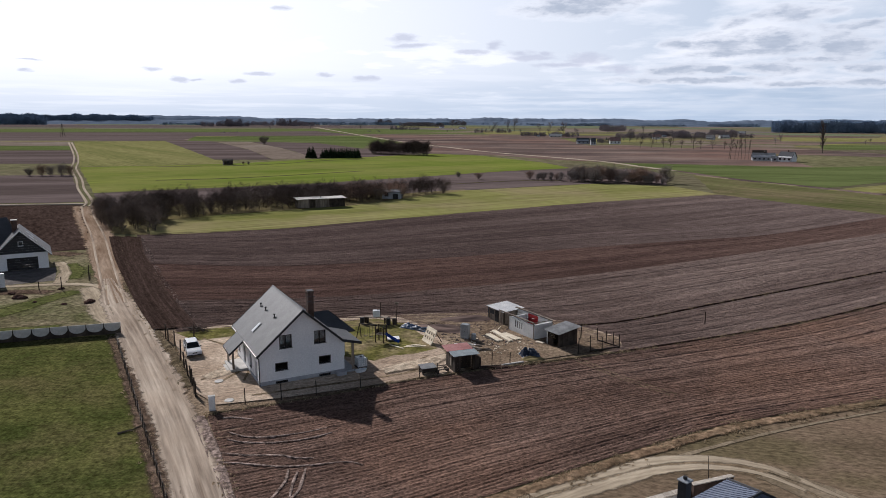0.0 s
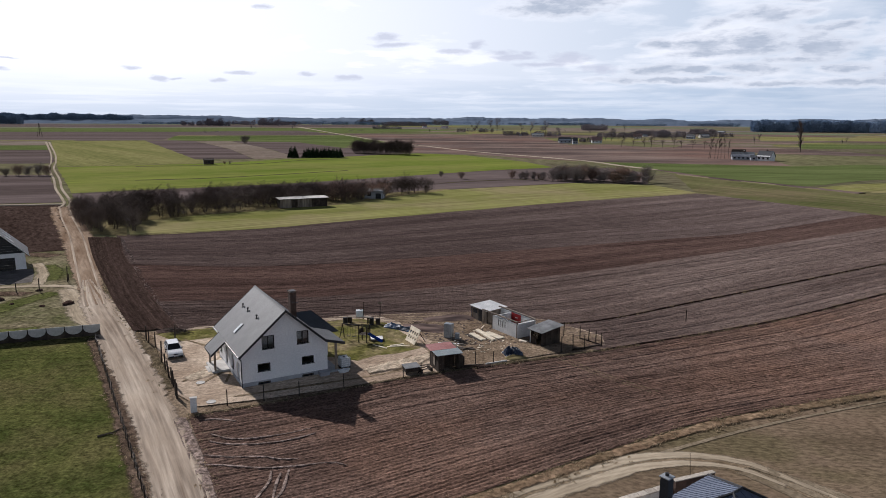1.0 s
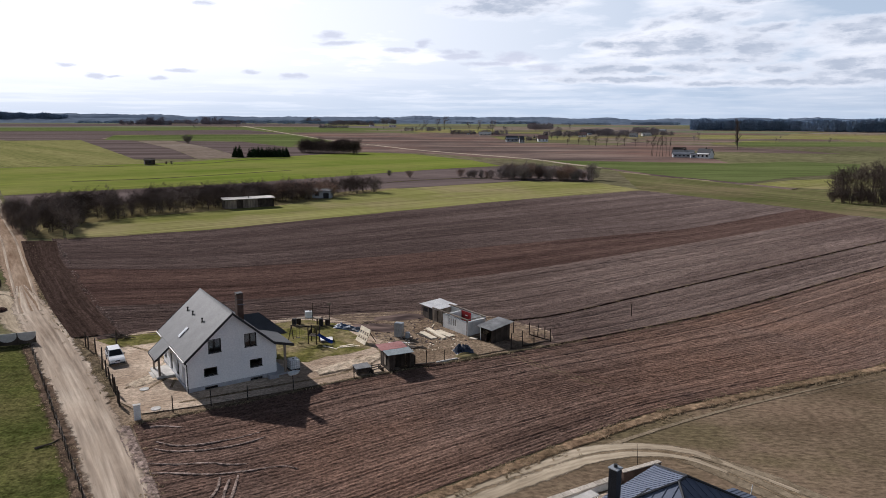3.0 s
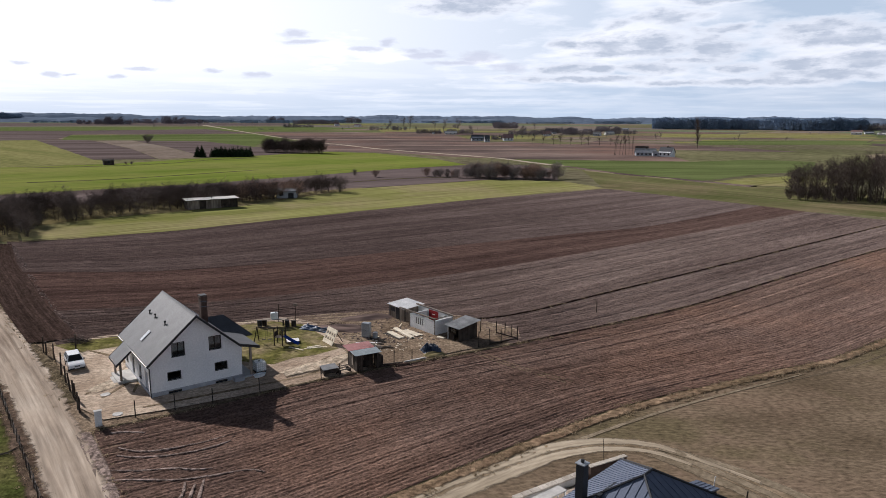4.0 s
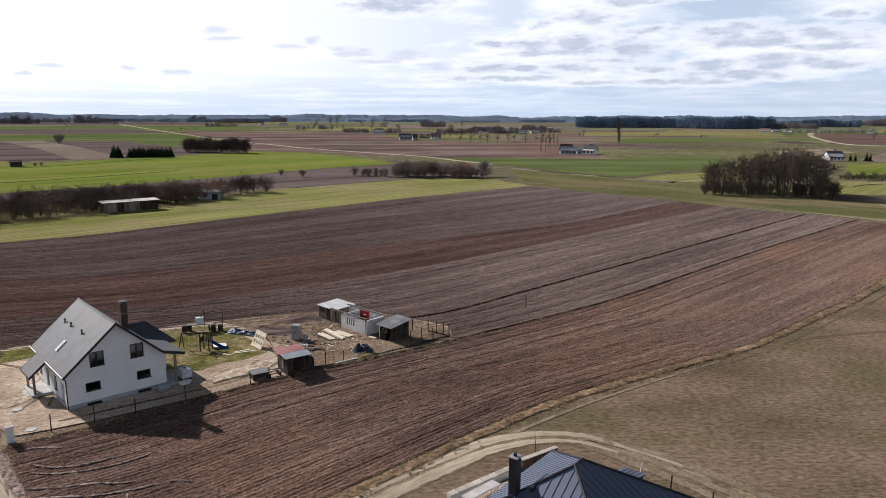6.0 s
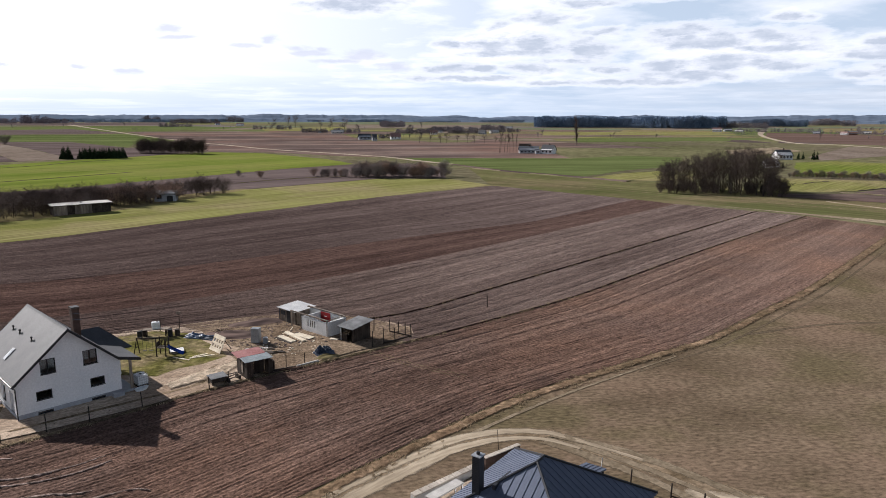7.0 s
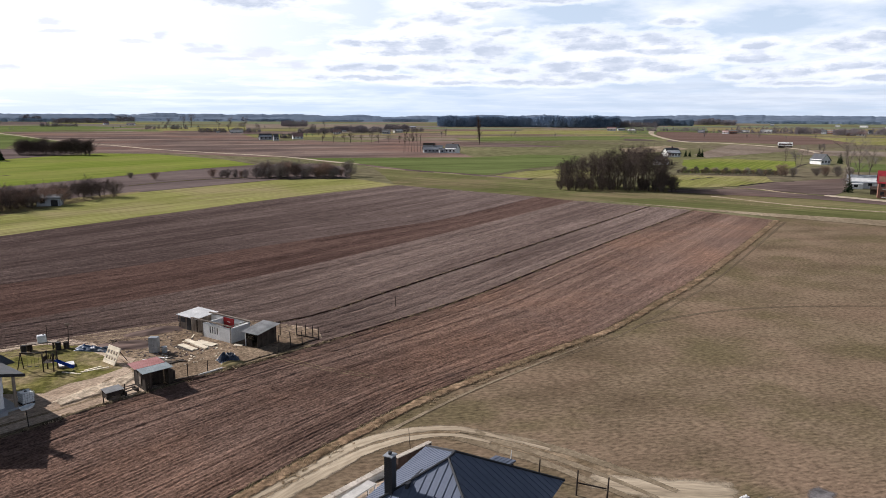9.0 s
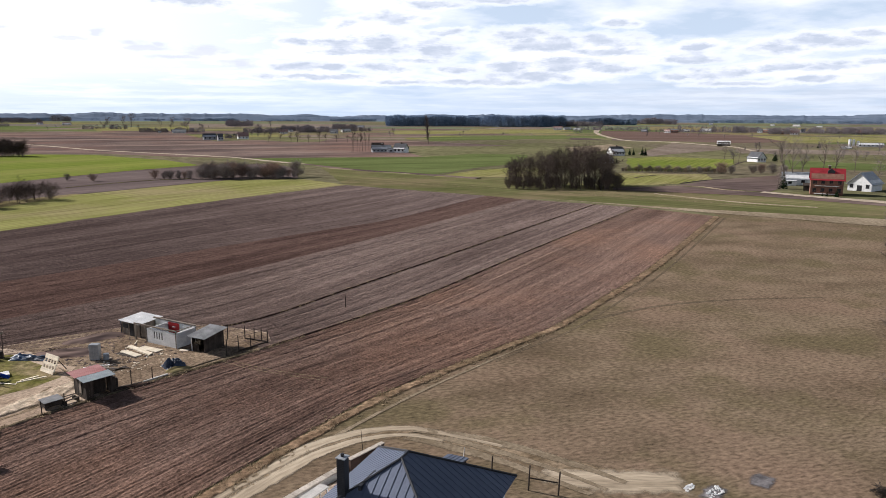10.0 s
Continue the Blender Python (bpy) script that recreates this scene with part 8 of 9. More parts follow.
# ---- farms and villages ----
def far_house(m, w, d, h, rise, wall, roof, label, name="farmhouse", cols=3, rows=1, gable_front=False, chimney=True, window_mat=None, door=False, cat="house"):
    """A gabled building: front along x at y = 0, depth along y. gable_front turns the ridge to run front to back."""
    t = thing(name, m, label, cat, "distant buildings")
    bm = bmesh.new()
    if gable_front:
        prism(bm, [(0, 0), (w, 0), (w, h), (w / 2, h + rise - 0.1), (0, h)], "y", 0, d)
    else:
        prism(bm, [(0, 0), (d, 0), (d, h), (d / 2, h + rise - 0.1), (0, h)], "x", 0, w)
    part("wall", bm, wall, t)
    o = 0.06 * d
    if gable_front:
        quads = [[(-o, -o, h - o), (-o, d + o, h - o), (w / 2, d + o, h + rise), (w / 2, -o, h + rise)], [(w + o, -o, h - o), (w + o, d + o, h - o), (w / 2, d + o, h + rise), (w / 2, -o, h + rise)]]
    else:
        quads = [[(-o, -o, h - o), (w + o, -o, h - o), (w + o, d / 2, h + rise), (-o, d / 2, h + rise)], [(-o, d + o, h - o), (w + o, d + o, h - o), (w + o, d / 2, h + rise), (-o, d / 2, h + rise)]]
    for q in quads:
        bm = bmesh.new()
        slab(bm, q, 0.15)
        part("roof_slope", bm, roof, t)
    if chimney:
        bm = bmesh.new()
        cx_, cy_ = w * 0.55, d * 0.5
        box(bm, cx_ - 0.35, cx_ + 0.35, cy_ - 0.35, cy_ + 0.35, h + rise * 0.5, h + rise + 0.9)
        c = part("chimney", bm, M_brick, t)
        bm = bmesh.new()
        box(bm, cx_ - 0.42, cx_ + 0.42, cy_ - 0.42, cy_ + 0.42, h + rise + 0.9, h + rise + 1.0)
        part("cap", bm, M_concrete, c)
    storey = h / rows
    for r in range(rows):
        for c in range(cols):
            x = w * (c + 0.5) / cols
            ww, wh = min(1.3, w / cols * 0.45), min(1.4, storey * 0.48)
            z = r * storey + storey * 0.36
            if door and r == 0 and c == cols // 2:
                ww, wh, z = ww * 1.4, min(2.2, storey * 0.7), 0.02
            bm = bmesh.new()
            box(bm, x - ww / 2, x + ww / 2, -0.05, -0.004, z, z + wh)
            fr = part("door" if (door and r == 0 and c == cols // 2) else "window", bm, M_trim, t)
            bm = bmesh.new()
            box(bm, x - ww / 2 + 0.1, x - 0.04, -0.065, -0.052, z + 0.1, z + wh - 0.1)
            box(bm, x + 0.04, x + ww / 2 - 0.1, -0.065, -0.052, z + 0.1, z + wh - 0.1)
            part("pane", bm, window_mat or M_black, fr)
    return t


def facing(x, y, w, turn=0.0):
    """Pose of a building whose front, w long, is centred at (x, y) and looks at the flight line; turn adds degrees."""
    a = -math.degrees(math.atan2(x, y)) + turn
    return pose(x, y, 0, 0, 0, a) @ pose(-w / 2, 0, 0)


# red-roofed farm
rh = far_house(facing(231.6, 140.4, 9.9, 3), 9.9, 8.6, 5.6, 3.4, M_facebrick, M_redroof, "two-storey orange brick house with a bright red roof", cols=4, rows=2)
for r in range(2):
    bm = bmesh.new()
    box(bm, 1.2, 8.6, -1.3, 0.0, 0.4 + r * 2.7, 0.58 + r * 2.7)
    bal = part("balcony", bm, M_concrete, rh, "pale balcony slab")
    bm = bmesh.new()
    for k in range(26):
        box(bm, 1.25 + k * 0.29, 1.29 + k * 0.29, -1.28, -1.24, 0.58 + r * 2.7, 1.5 + r * 2.7)
    box(bm, 1.2, 8.6, -1.3, -1.22, 1.5 + r * 2.7, 1.56 + r * 2.7)
    part("railing", bm, M_facebrick, bal)
bm = bmesh.new()
prism(bm, [(4.9, 7.0), (7.1, 7.0), (7.1, 8.2), (6.0, 8.9), (4.9, 8.2)], "y", 2.2, 4.5)
part("dormer", bm, M_trim, rh, "dark roof dormer")
far_house(facing(255.5, 142.8, 8.0, -20), 8.0, 10, 3.0, 3.7, M_white, M_sheet, "white gabled barn with a pale metal roof", "barn", cols=3, gable_front=True, chimney=False, door=True, cat="barn")
far_house(facing(258.5, 166.5, 14.5, 6), 14.5, 7, 2.6, 2.3, M_white, M_sheet, "long white farm building with a pale metal roof", "barn", cols=3, chimney=False, cat="barn")
far_house(facing(252.5, 168, 4.6, 8), 4.6, 3, 1.9, 0.7, M_white, M_sheet, "low white lean-to with a pale roof", "shed", cols=1, chimney=False, cat="shed")
far_house(facing(240, 151, 5.5, 0), 5.5, 4, 2.1, 0.7, M_wood_dark, M_wood_dark, "low dark open shed in the farmyard", "shed", cols=1, chimney=False, cat="shed")
# farmstead in the middle distance
far_house(facing(218.4, 474.5, 14, 8), 14, 8, 2.4, 2.9, M_plinth, M_felt, "long low farmhouse with a grey sagging roof", cols=5)
far_house(facing(221, 487, 8.5, 6), 8.5, 7, 3.4, 3.2, M_wood_dark, M_wood_dark, "old dark wooden barn", "barn", cols=1, chimney=False, cat="barn")
far_house(facing(227.0, 463.5, 8.8, -24), 8.8, 8, 2.9, 3.8, M_white, M_roof, "white house with a dark roof", cols=3)
far_house(facing(222.2, 467, 4.0, 8), 4.0, 3.5, 2.2, 1.4, M_plinth, M_felt, "small grey annexe beside a farmhouse", "shed", cols=1, chimney=False, cat="shed")
far_house(facing(-125.8, 406.6, 5.4, 6), 5.4, 4, 2.6, 0.9, M_wood_dark, M_wood_dark, "small dark board shed in the fields", "shed", cols=1, chimney=False, cat="shed")
far_house(facing(-17.5, 231, 6.2, -12), 6.2, 4.5, 2.6, 0.7, M_plinth, M_felt, "derelict grey shed with a gaping doorway", "shed", cols=2, chimney=False, door=True, cat="shed")
# villas behind the copse
far_house(facing(345.3, 359.1, 9, 30), 9, 9, 2.8, 3.4, M_white, M_roof, "white villa with a dark roof", cols=4)
far_house(facing(281, 299, 5.4, 40), 5.4, 7, 2.5, 2.4, M_white, M_roof, "white gabled house with a dark roof", cols=2, gable_front=True)
far_house(facing(372.0, 267.0, 7.0, 48), 7.0, 8, 2.6, 3.4, M_white, M_roof, "white gabled house beside a spruce", cols=3, rows=1, gable_front=True)
far_house(facing(549, 435, 11, 4), 11, 7, 2.6, 2.4, M_wood_dark, M_white, "dark barn with a white roof", "barn", cols=1, chimney=False, cat="barn")
far_house(facing(662, 364, 20, 4), 20, 10, 2.2, 1.4, M_white, M_sheet, "long white livestock barn", "barn", cols=6, chimney=False, cat="barn")
far_house(facing(600, 350, 8, 4), 8, 7, 1.4, 0.8, M_white, M_roof, "white livestock barn with a grey roof", "barn", cols=4, chimney=False, cat="barn")
for x, y, h in ((666, 386, 6.2), (669, 384, 5.6), (671, 381, 4.2)):
    t = thing("silo", pose(x, y, 0), "white cylindrical feed silo", "silo", "feed silos")
    bm = bmesh.new()
    rod(bm, (0, 0, 0), (0, 0, h), 1.2, sides=18)
    part("tank", bm, M_white, t)
    bm = bmesh.new()
    rod(bm, (0, 0, h), (0, 0, h + 0.8), 1.25, 0.2, sides=18)
    part("roof", bm, M_sheet, t)
vr = random.Random(77)
STEADS = ((-16.0, 2873, 43, 10.9, 2), (-10.9, 3454, 71, 15, 1), (-8.9, 3505, 64, 9.1, 2), (-0.1, 2476, 17, 8.5, 0), (1.5, 2222, 23, 8.2, 0), (7.7, 1189, 5, 2.8, 2), (9.1, 1157, 21, 6.1, 2), (11.3, 832, 15, 7.2, 1), (-11.8, 3113, 14, 16.1, 1),
          (13.8, 845, 13, 8.0, 0), (16.9, 1097, 12, 7.5, 0), (17.5, 1237, 8, 3.8, 2), (20.8, 1115, 12, 7.0, 1), (21.9, 1205, 16, 5.9, 2), (23.0, 1737, 16, 5.5, 1), (12.1, 802, 6, 7.9, 1))
TOWN = ((39.0, 1475, 19, 8.5, 0), (39.8, 1528, 16, 6.0, 1), (40.5, 1446, 15, 4.5, 2), (45.7, 1362, 12, 5.2, 1), (47.4, 1295, 11, 5.9, 0), (48.0, 1302, 14, 6.9, 3), (48.8, 1380, 15, 5.2, 2), (50.2, 1380, 20, 6.8, 2), (52.5, 1377, 13, 6.4, 1), (54.0, 1363, 8, 8.2, 1),
        (54.5, 1389, 16, 6.3, 3), (55.7, 1261, 14, 6.9, 3), (56.3, 1242, 12, 7.3, 0), (56.9, 1447, 8, 7.5, 1))
TOWN_END = ((58.0, 1450, 10, 6.1, 2), (58.8, 1464, 10, 4.1, 1), (59.7, 1462, 12, 4.7, 2), (60.4, 1338, 11, 7.0, 0), (60.9, 1432, 11, 7.1, 3), (61.7, 1448, 16, 5.2, 1), (56.4, 2420, 22, 6.8, 2), (57.9, 2227, 15, 4.7, 2), (54.8, 2532, 14, 5.4, 2), (47.8, 3078, 10, 6.2, 2), (50.6, 2850, 15, 7.0, 1))
for a, d, w_, h_, c_ in STEADS + TOWN + TOWN_END:
    far_house(facing(*polar(a, d), w_ * 0.92, vr.uniform(-25, 25)), w_ * 0.92, min(w_ * 0.6, 9), h_ * 0.45, h_ * 0.5, (M_white, M_plinth, M_concrete, M_facebrick)[c_], (M_oldtile, M_roof, M_sheet, M_felt)[c_],
              ("pale house with a faded red roof", "grey farm building with a dark roof", "pale barn with a light metal roof", "brick building with a grey roof")[c_], cols=3 if w_ > 10 else 2, chimney=c_ == 0)


def orchard_shed():
    t = thing("shed", pose(-43.0, 204.0, 0.1, 0, 0, 24), "long low board shed with a white flat roof", "shed")
    w_, d_ = 14.2, 4.0
    plank_wall(t, 0, 3.4, 0, 0.05, 2.5, M_wood, 51, wide=0.3)
    plank_wall(t, 5.2, 9.4, 0, 0.05, 2.5, M_wood, 52, wide=0.3)
    plank_wall(t, 9.6, w_, 0.3, 0.05, 2.5, M_wood_dark, 53, wide=0.3)
    plank_wall(t, 3.4, 5.2, 0.5, 0.05, 2.5, M_wood_dark, 57, wide=0.3)
    plank_wall(t, 0, d_, 0, 0.05, 2.5, M_wood_dark, 54, along="y", wide=0.3)
    plank_wall(t, 0, d_, w_, 0.05, 2.5, M_wood_dark, 55, along="y", wide=0.3)
    plank_wall(t, 0, w_, d_, 0.05, 2.5, M_wood_dark, 56, wide=0.3)
    for k in range(4):
        bm = bmesh.new()
        corrugated(bm, (-0.5 + k * 3.8, -0.7, 2.75), (3.3 + k * 3.8, -0.7, 2.75), (3.3 + k * 3.8, d_ + 0.4, 2.95), (-0.5 + k * 3.8, d_ + 0.4, 2.95), 0.4, 0.03)
        part("roof_sheet", bm, M_concrete, t)
    bm = bmesh.new()
    box(bm, -0.4, w_ + 0.4, -0.5, -0.35, 2.55, 2.72)
    part("eave_beam", bm, M_wood_dark, t)
    bm = bmesh.new()
    rod(bm, (7.2, 1.5, 2.8), (7.2, 1.5, 3.5), 0.12)
    part("flue", bm, M_black, t)


orchard_shed()


# house with the garage across the road
def garage_house():
    m = pose(-73.4, 118.2, 0.03, 0, 0, 31) @ pose(-4.0, 0, 0)
    t = thing("garage_house", m, "white house with dark boarded gable and double garage", "house")
    w_, d_, h_ = 8.0, 9.0, 2.9
    bm = bmesh.new()
    holed_wall(bm, 0, w_, lambda x: h_, [(1.7, 6.4, 0.0, 2.15)], 0, 0.3)
    part("front_wall", bm, M_plaster, t, "white plaster wall")
    bm = bmesh.new()
    box(bm, 0, 0.3, 0.3, d_, 0, h_)
    box(bm, w_ - 0.3, w_, 0.3, d_, 0, h_)
    box(bm, 0.3, w_ - 0.3, d_ - 0.3, d_, 0, h_)
    part("side_wall", bm, M_plaster, t)
    bm = bmesh.new()
    for k in range(5):
        box(bm, 1.72, 6.38, 0.15, 0.2, k * 0.43, k * 0.43 + 0.415)
    part("garage_door", bm, M_black, t, "dark sectional garage door")
    bm = bmesh.new()
    n = 9
    for k in range(n):
        z0, z1 = h_ + k * 3.9 / n, h_ + (k + 1) * 3.9 / n - 0.03
        x0, x1 = (k / n) * w_ / 2, w_ - (k / n) * w_ / 2
        prism(bm, [(x0, z0), (x1, z0), (x1 - w_ / 2 / n, z1), (x0 + w_ / 2 / n, z1)], "y", -0.02, 0.12)
    part("gable_boarding", bm, M_trim, t, "dark horizontal gable boarding")
    window(t, pose(3.6, -0.14, h_ + 1.3), 0.8, 0.8, M_white, bars=0)
    for q in ([(-0.6, -0.7, h_ - 0.45), (-0.6, d_, h_ - 0.45), (w_ / 2, d_, h_ + 4.1), (w_ / 2, -0.7, h_ + 4.1)], [(w_ + 0.6, -0.7, h_ - 0.45), (w_ + 0.6, d_, h_ - 0.45), (w_ / 2, d_, h_ + 4.1), (w_ / 2, -0.7, h_ + 4.1)]):
        roof_plane(t, q, M_roof, courses=0.0)
    bm = bmesh.new()
    for (xa, za), (xb, zb) in (((-0.62, h_ - 0.45), (w_ / 2, h_ + 4.1)), ((w_ / 2, h_ + 4.1), (w_ + 0.62, h_ - 0.45))):
        prism(bm, [(xa, za - 0.16), (xb, zb - 0.16), (xb, zb + 0.04), (xa, za + 0.04)], "y", -0.74, -0.705)
    part("bargeboard", bm, M_white, t)
    for x0, y0 in ((5.4, 1.6), (5.0, 4.6)):
        zz = lambda x: h_ + 4.1 - (x - w_ / 2) * 4.55 / (w_ / 2 + 0.6)
        bm = bmesh.new()
        slab(bm, [(x0 + 1.1, y0, zz(x0 + 1.1) + 0.09), (x0 + 1.1, y0 + 0.8, zz(x0 + 1.1) + 0.09), (x0, y0 + 0.8, zz(x0) + 0.09), (x0, y0, zz(x0) + 0.09)], 0.1)
        part("skylight", bm, M_lampglass, t)
    # main block behind, mostly out of sight
    bm = bmesh.new()
    box(bm, -11, 3.2, 5.0, 14.5, 0, 3.2)
    part("main_wall", bm, M_plaster, t)
    for q in ([(-11.6, 4.3, 3.0), (3.9, 4.3, 3.0), (2.2, 9.7, 8.2), (-11.6, 9.7, 8.2)], [(-11.6, 15.1, 3.0), (3.9, 15.1, 3.0), (2.2, 9.7, 8.2), (-11.6, 9.7, 8.2)]):
        roof_plane(t, q, M_roof, courses=0.0)
    bm = bmesh.new()
    box(bm, 2.9, 3.7, 4.2, 5.1, 4.0, 8.2)
    c = part("chimney", bm, M_brick, t, "dark chimney")
    bm = bmesh.new()
    box(bm, 2.8, 3.8, 4.1, 5.2, 8.2, 8.3)
    part("cap", bm, M_concrete, c)


garage_house()
bm = bmesh.new()
box(bm, -2.6, 0, -0.35, 0.35, 0, 2.2, 0.02)
single("garden_wall", bm, M_white, pose(-68.6, 105.5, 0.03, 0, 0, 31), "short white rendered garden wall", "wall")
field("driveway", "grey paved driveway before the garage", M_paving, [(-80, 111), (-75.5, 116.6), (-69, 120.4), (-63.4, 110.0), (-68.9, 106.8), (-78, 104)], z=0.055)
ribbon("driveway", "sandy entrance track to the garage house", M_sandrut, [(-80, 102), (-68.5, 105.6), (-62, 107.1), (-56, 107), (-50, 104)], [2.4, 2.2, 2.0, 2.4, 4.0], 0.075, across=9, step=0.6)
ribbon("driveway", "bare pale sand beside the garage", M_sandrut, [(-71, 125), (-66.5, 119.5), (-63.4, 113), (-61.5, 107.5)], [2.6, 3.2, 3.2, 2.6], 0.065, across=9, step=0.6)
ribbon("turf_patch", "small green grass patch beside the road", M_turf_patch, [(-68, 124), (-63.5, 117.5), (-60.6, 110.8)], [2.4, 3.4, 2.4], 0.07, "grass", across=9, step=0.6)
ribbon("turf_patch", "green grass band across the dry plot", M_turf_patch, [(-62, 85), (-59.5, 92), (-58, 98), (-55.6, 104)], [4, 6, 5.5, 4], 0.05, "grass", across=9, step=0.6)
ribbon("turf_patch", "green grass along the concrete fence", M_turf_patch, [(-66, 78.5), (-57, 82), (-48, 85)], [4, 3.4, 2.4], 0.05, "grass", across=9, step=0.6)
ribbon("bare_earth", "dark bare earth strip below the garden", M_earth_patch, [(-77, 96.5), (-69, 101), (-63.5, 102.4), (-59, 102)], [5, 5.5, 4.5, 3], 0.06, "ground", across=9, step=0.6)
ribbon("bare_earth", "dark dug earth beside the ploughed plot", M_earth_patch, [(-84, 134), (-75, 133), (-70, 131)], [4, 5, 5], 0.06, "ground", across=9, step=0.6)
ribbon("bare_earth", "pale trampled sand at the road junction", M_sandrut, [(-56, 106), (-50.5, 98), (-46, 90), (-42, 85)], [3, 5.0, 4.0, 2], 0.062, "ground", across=9, step=0.6)
hr = random.Random(17)
for x, y, s in ((-50.9, 96.5, 1.2), (-53.9, 95.3, 0.6), (-62.3, 98.7, 1.3), (-59.2, 104.4, 0.7), (-65, 101.2, 0.9), (-67.5, 99.5, 1.1), (-58.7, 96.4, 0.5), (-72.5, 151.8, 0.8), (-71.5, 149.4, 0.6), (-70.6, 152.6, 0.7)):
    bm = bmesh.new()
    made = bmesh.ops.create_icosphere(bm, subdivisions=3, radius=1.0)["verts"]
    for v in made:
        n_ = v.co.normalized()
        v.co = Vector((n_.x * s * 0.85, n_.y * s * 0.6, max(-0.05, n_.z * s * 0.36))) * (1 + 0.4 * noise.noise(n_ * 2.2 + Vector((x, y, 0))))
    single("earth_mound", bm, M_soil_band, pose(x, y, 0.03, 0, 0, hr.uniform(0, 180)), "small dark mound of dug earth", "soil", "earth mounds")
for x, y, h, lean in ((-62.1, 103.4, 1.5, 3), (-59.0, 104.1, 2.0, 14), (-57.8, 110.1, 2.6, 2), (-58.2, 111.2, 1.1, -8)):
    fence_post(x, y, h, prng.uniform(-6, 6), lean, 0.08, z=0.03, group="driveway posts", label="dark wooden post beside the driveway")
# surveying tripod tower far off
bm = bmesh.new()
for k in range(3):
    a = k * math.tau / 3
    rod(bm, (3.4 * math.cos(a), 3.4 * math.sin(a), 0), (0.3 * math.cos(a), 0.3 * math.sin(a), 19), 0.3, 0.2, 5)
for z in (5, 10, 14):
    r = 3.4 - 3.1 * z / 19
    for k in range(3):
        a, b = k * math.tau / 3, (k + 1) * math.tau / 3
        rod(bm, (r * math.cos(a), r * math.sin(a), z), (r * math.cos(b), r * math.sin(b), z), 0.15, sides=4)
single("lookout_tower", bm, M_wood_dark, pose(-560, 1030, 0), "slender dark timber tripod tower in far fields", "tower")


# ---- round the near house ----
# lower front wing of the hip roof
w0, w1, wy, wz = -8.6, -4.2, -0.4, 5.2
seamed(near, [(w0, wy - 3.6, EZ), (w0, wy + 3.6, EZ), (w0 + 3.4, wy, wz)], M_roof_metal, 0.5)
seamed(near, [(w0, wy - 3.6, EZ), (w1 + 1.5, wy - 3.6, EZ), (w1 + 1.5, wy, wz), (w0 + 3.4, wy, wz)], M_roof_metal, 0.5)
seamed(near, [(w0, wy + 3.6, EZ), (w1 + 1.5, wy + 3.6, EZ), (w1 + 1.5, wy, wz), (w0 + 3.4, wy, wz)], M_roof_metal, 0.5)
bm = bmesh.new()
box(bm, w0 + 0.5, E0 + 1.0, wy - 3.1, wy + 3.1, 0, EZ + 0.1)
part("wing_wall", bm, M_plaster, near)
# porch roof at the far end
seamed(near, [(7.6, -1.2, 2.8), (7.6, 0.3, 2.8), (6.1, 0.3, 3.15), (6.1, -1.2, 3.15)], M_roof_metal, 0.3, "small sunlit metal porch roof")
for y in (-1.0, 0.1):
    bm = bmesh.new()
    box(bm, 7.40, 7.52, y - 0.06, y + 0.06, 0, 2.7)
    part("porch_post", bm, M_wood_dark, near)
bm = bmesh.new()
box(bm, -2.4, -0.4, 1.55, 1.75, 4.95, 5.25, m=None)
part("roof_ladder", bm, M_trim, near, "dark roof ladder by the chimney")


def terrace_wall():
    a, b = Vector((11.2, 41.9)), Vector((17.4, 44.75))
    m, l = between(a, b, 0.02)
    t = thing("terrace_wall", m, "low pale retaining wall with a broken capping", "wall")
    bm = bmesh.new()
    box(bm, 0, l, -0.2, 0.2, 0, 0.55)
    part("wall", bm, M_concrete, t)
    n = 9
    for k in range(n):
        bm = bmesh.new()
        box(bm, l * k / n + 0.02, l * (k + 1) / n - 0.02, -0.27, 0.27, 0.55, 0.66, 0.015)
        part("capping_slab", bm, M_stone, t)
    # dark brick colour here paints the shade on the wall's near side
    m, l = between((17.45, 44.35), (20.7, 45.55), 0.02)
    t = thing("dark_wall", m, "short wall at the terrace corner, its shaded side painted as dark brick", "wall")
    bm = bmesh.new()
    box(bm, 0, l, -0.15, 0.15, 0, 1.15)
    part("wall", bm, M_brick, t)
    bm = bmesh.new()
    box(bm, -0.05, l + 0.05, -0.2, 0.2, 1.15, 1.22, 0.01)
    part("coping", bm, M_stone, t)
    heap("rubble_mound", "low heap of stony earth behind the terrace wall", M_sand, (14.6, 42.3), 3.0, 0.8, 0.35, 26, 3.0)


M_stone = surface("pale_stone", (0.36, 0.32, 0.27), (0.52, 0.47, 0.41), 0.8, 6.0, bump=0.3, depth=0.02, vary=0.15, grit=0.4)
terrace_wall()


def canopy():
    t = thing("canopy", pose(12.6, 38.85, 0, 0, 0, 29), "white flat canopy roof on slim posts", "canopy")
    bm = bmesh.new()
    box(bm, -1.5, 1.4, -0.38, 0.38, 2.45, 2.55, 0.02)
    part("roof", bm, M_concrete, t)
    for x in (-1.35, 1.25):
        for y in (-0.3, 0.3):
            bm = bmesh.new()
            box(bm, x - 0.04, x + 0.04, y - 0.04, y + 0.04, 0, 2.45)
            part("post", bm, M_chrome, t)


canopy()


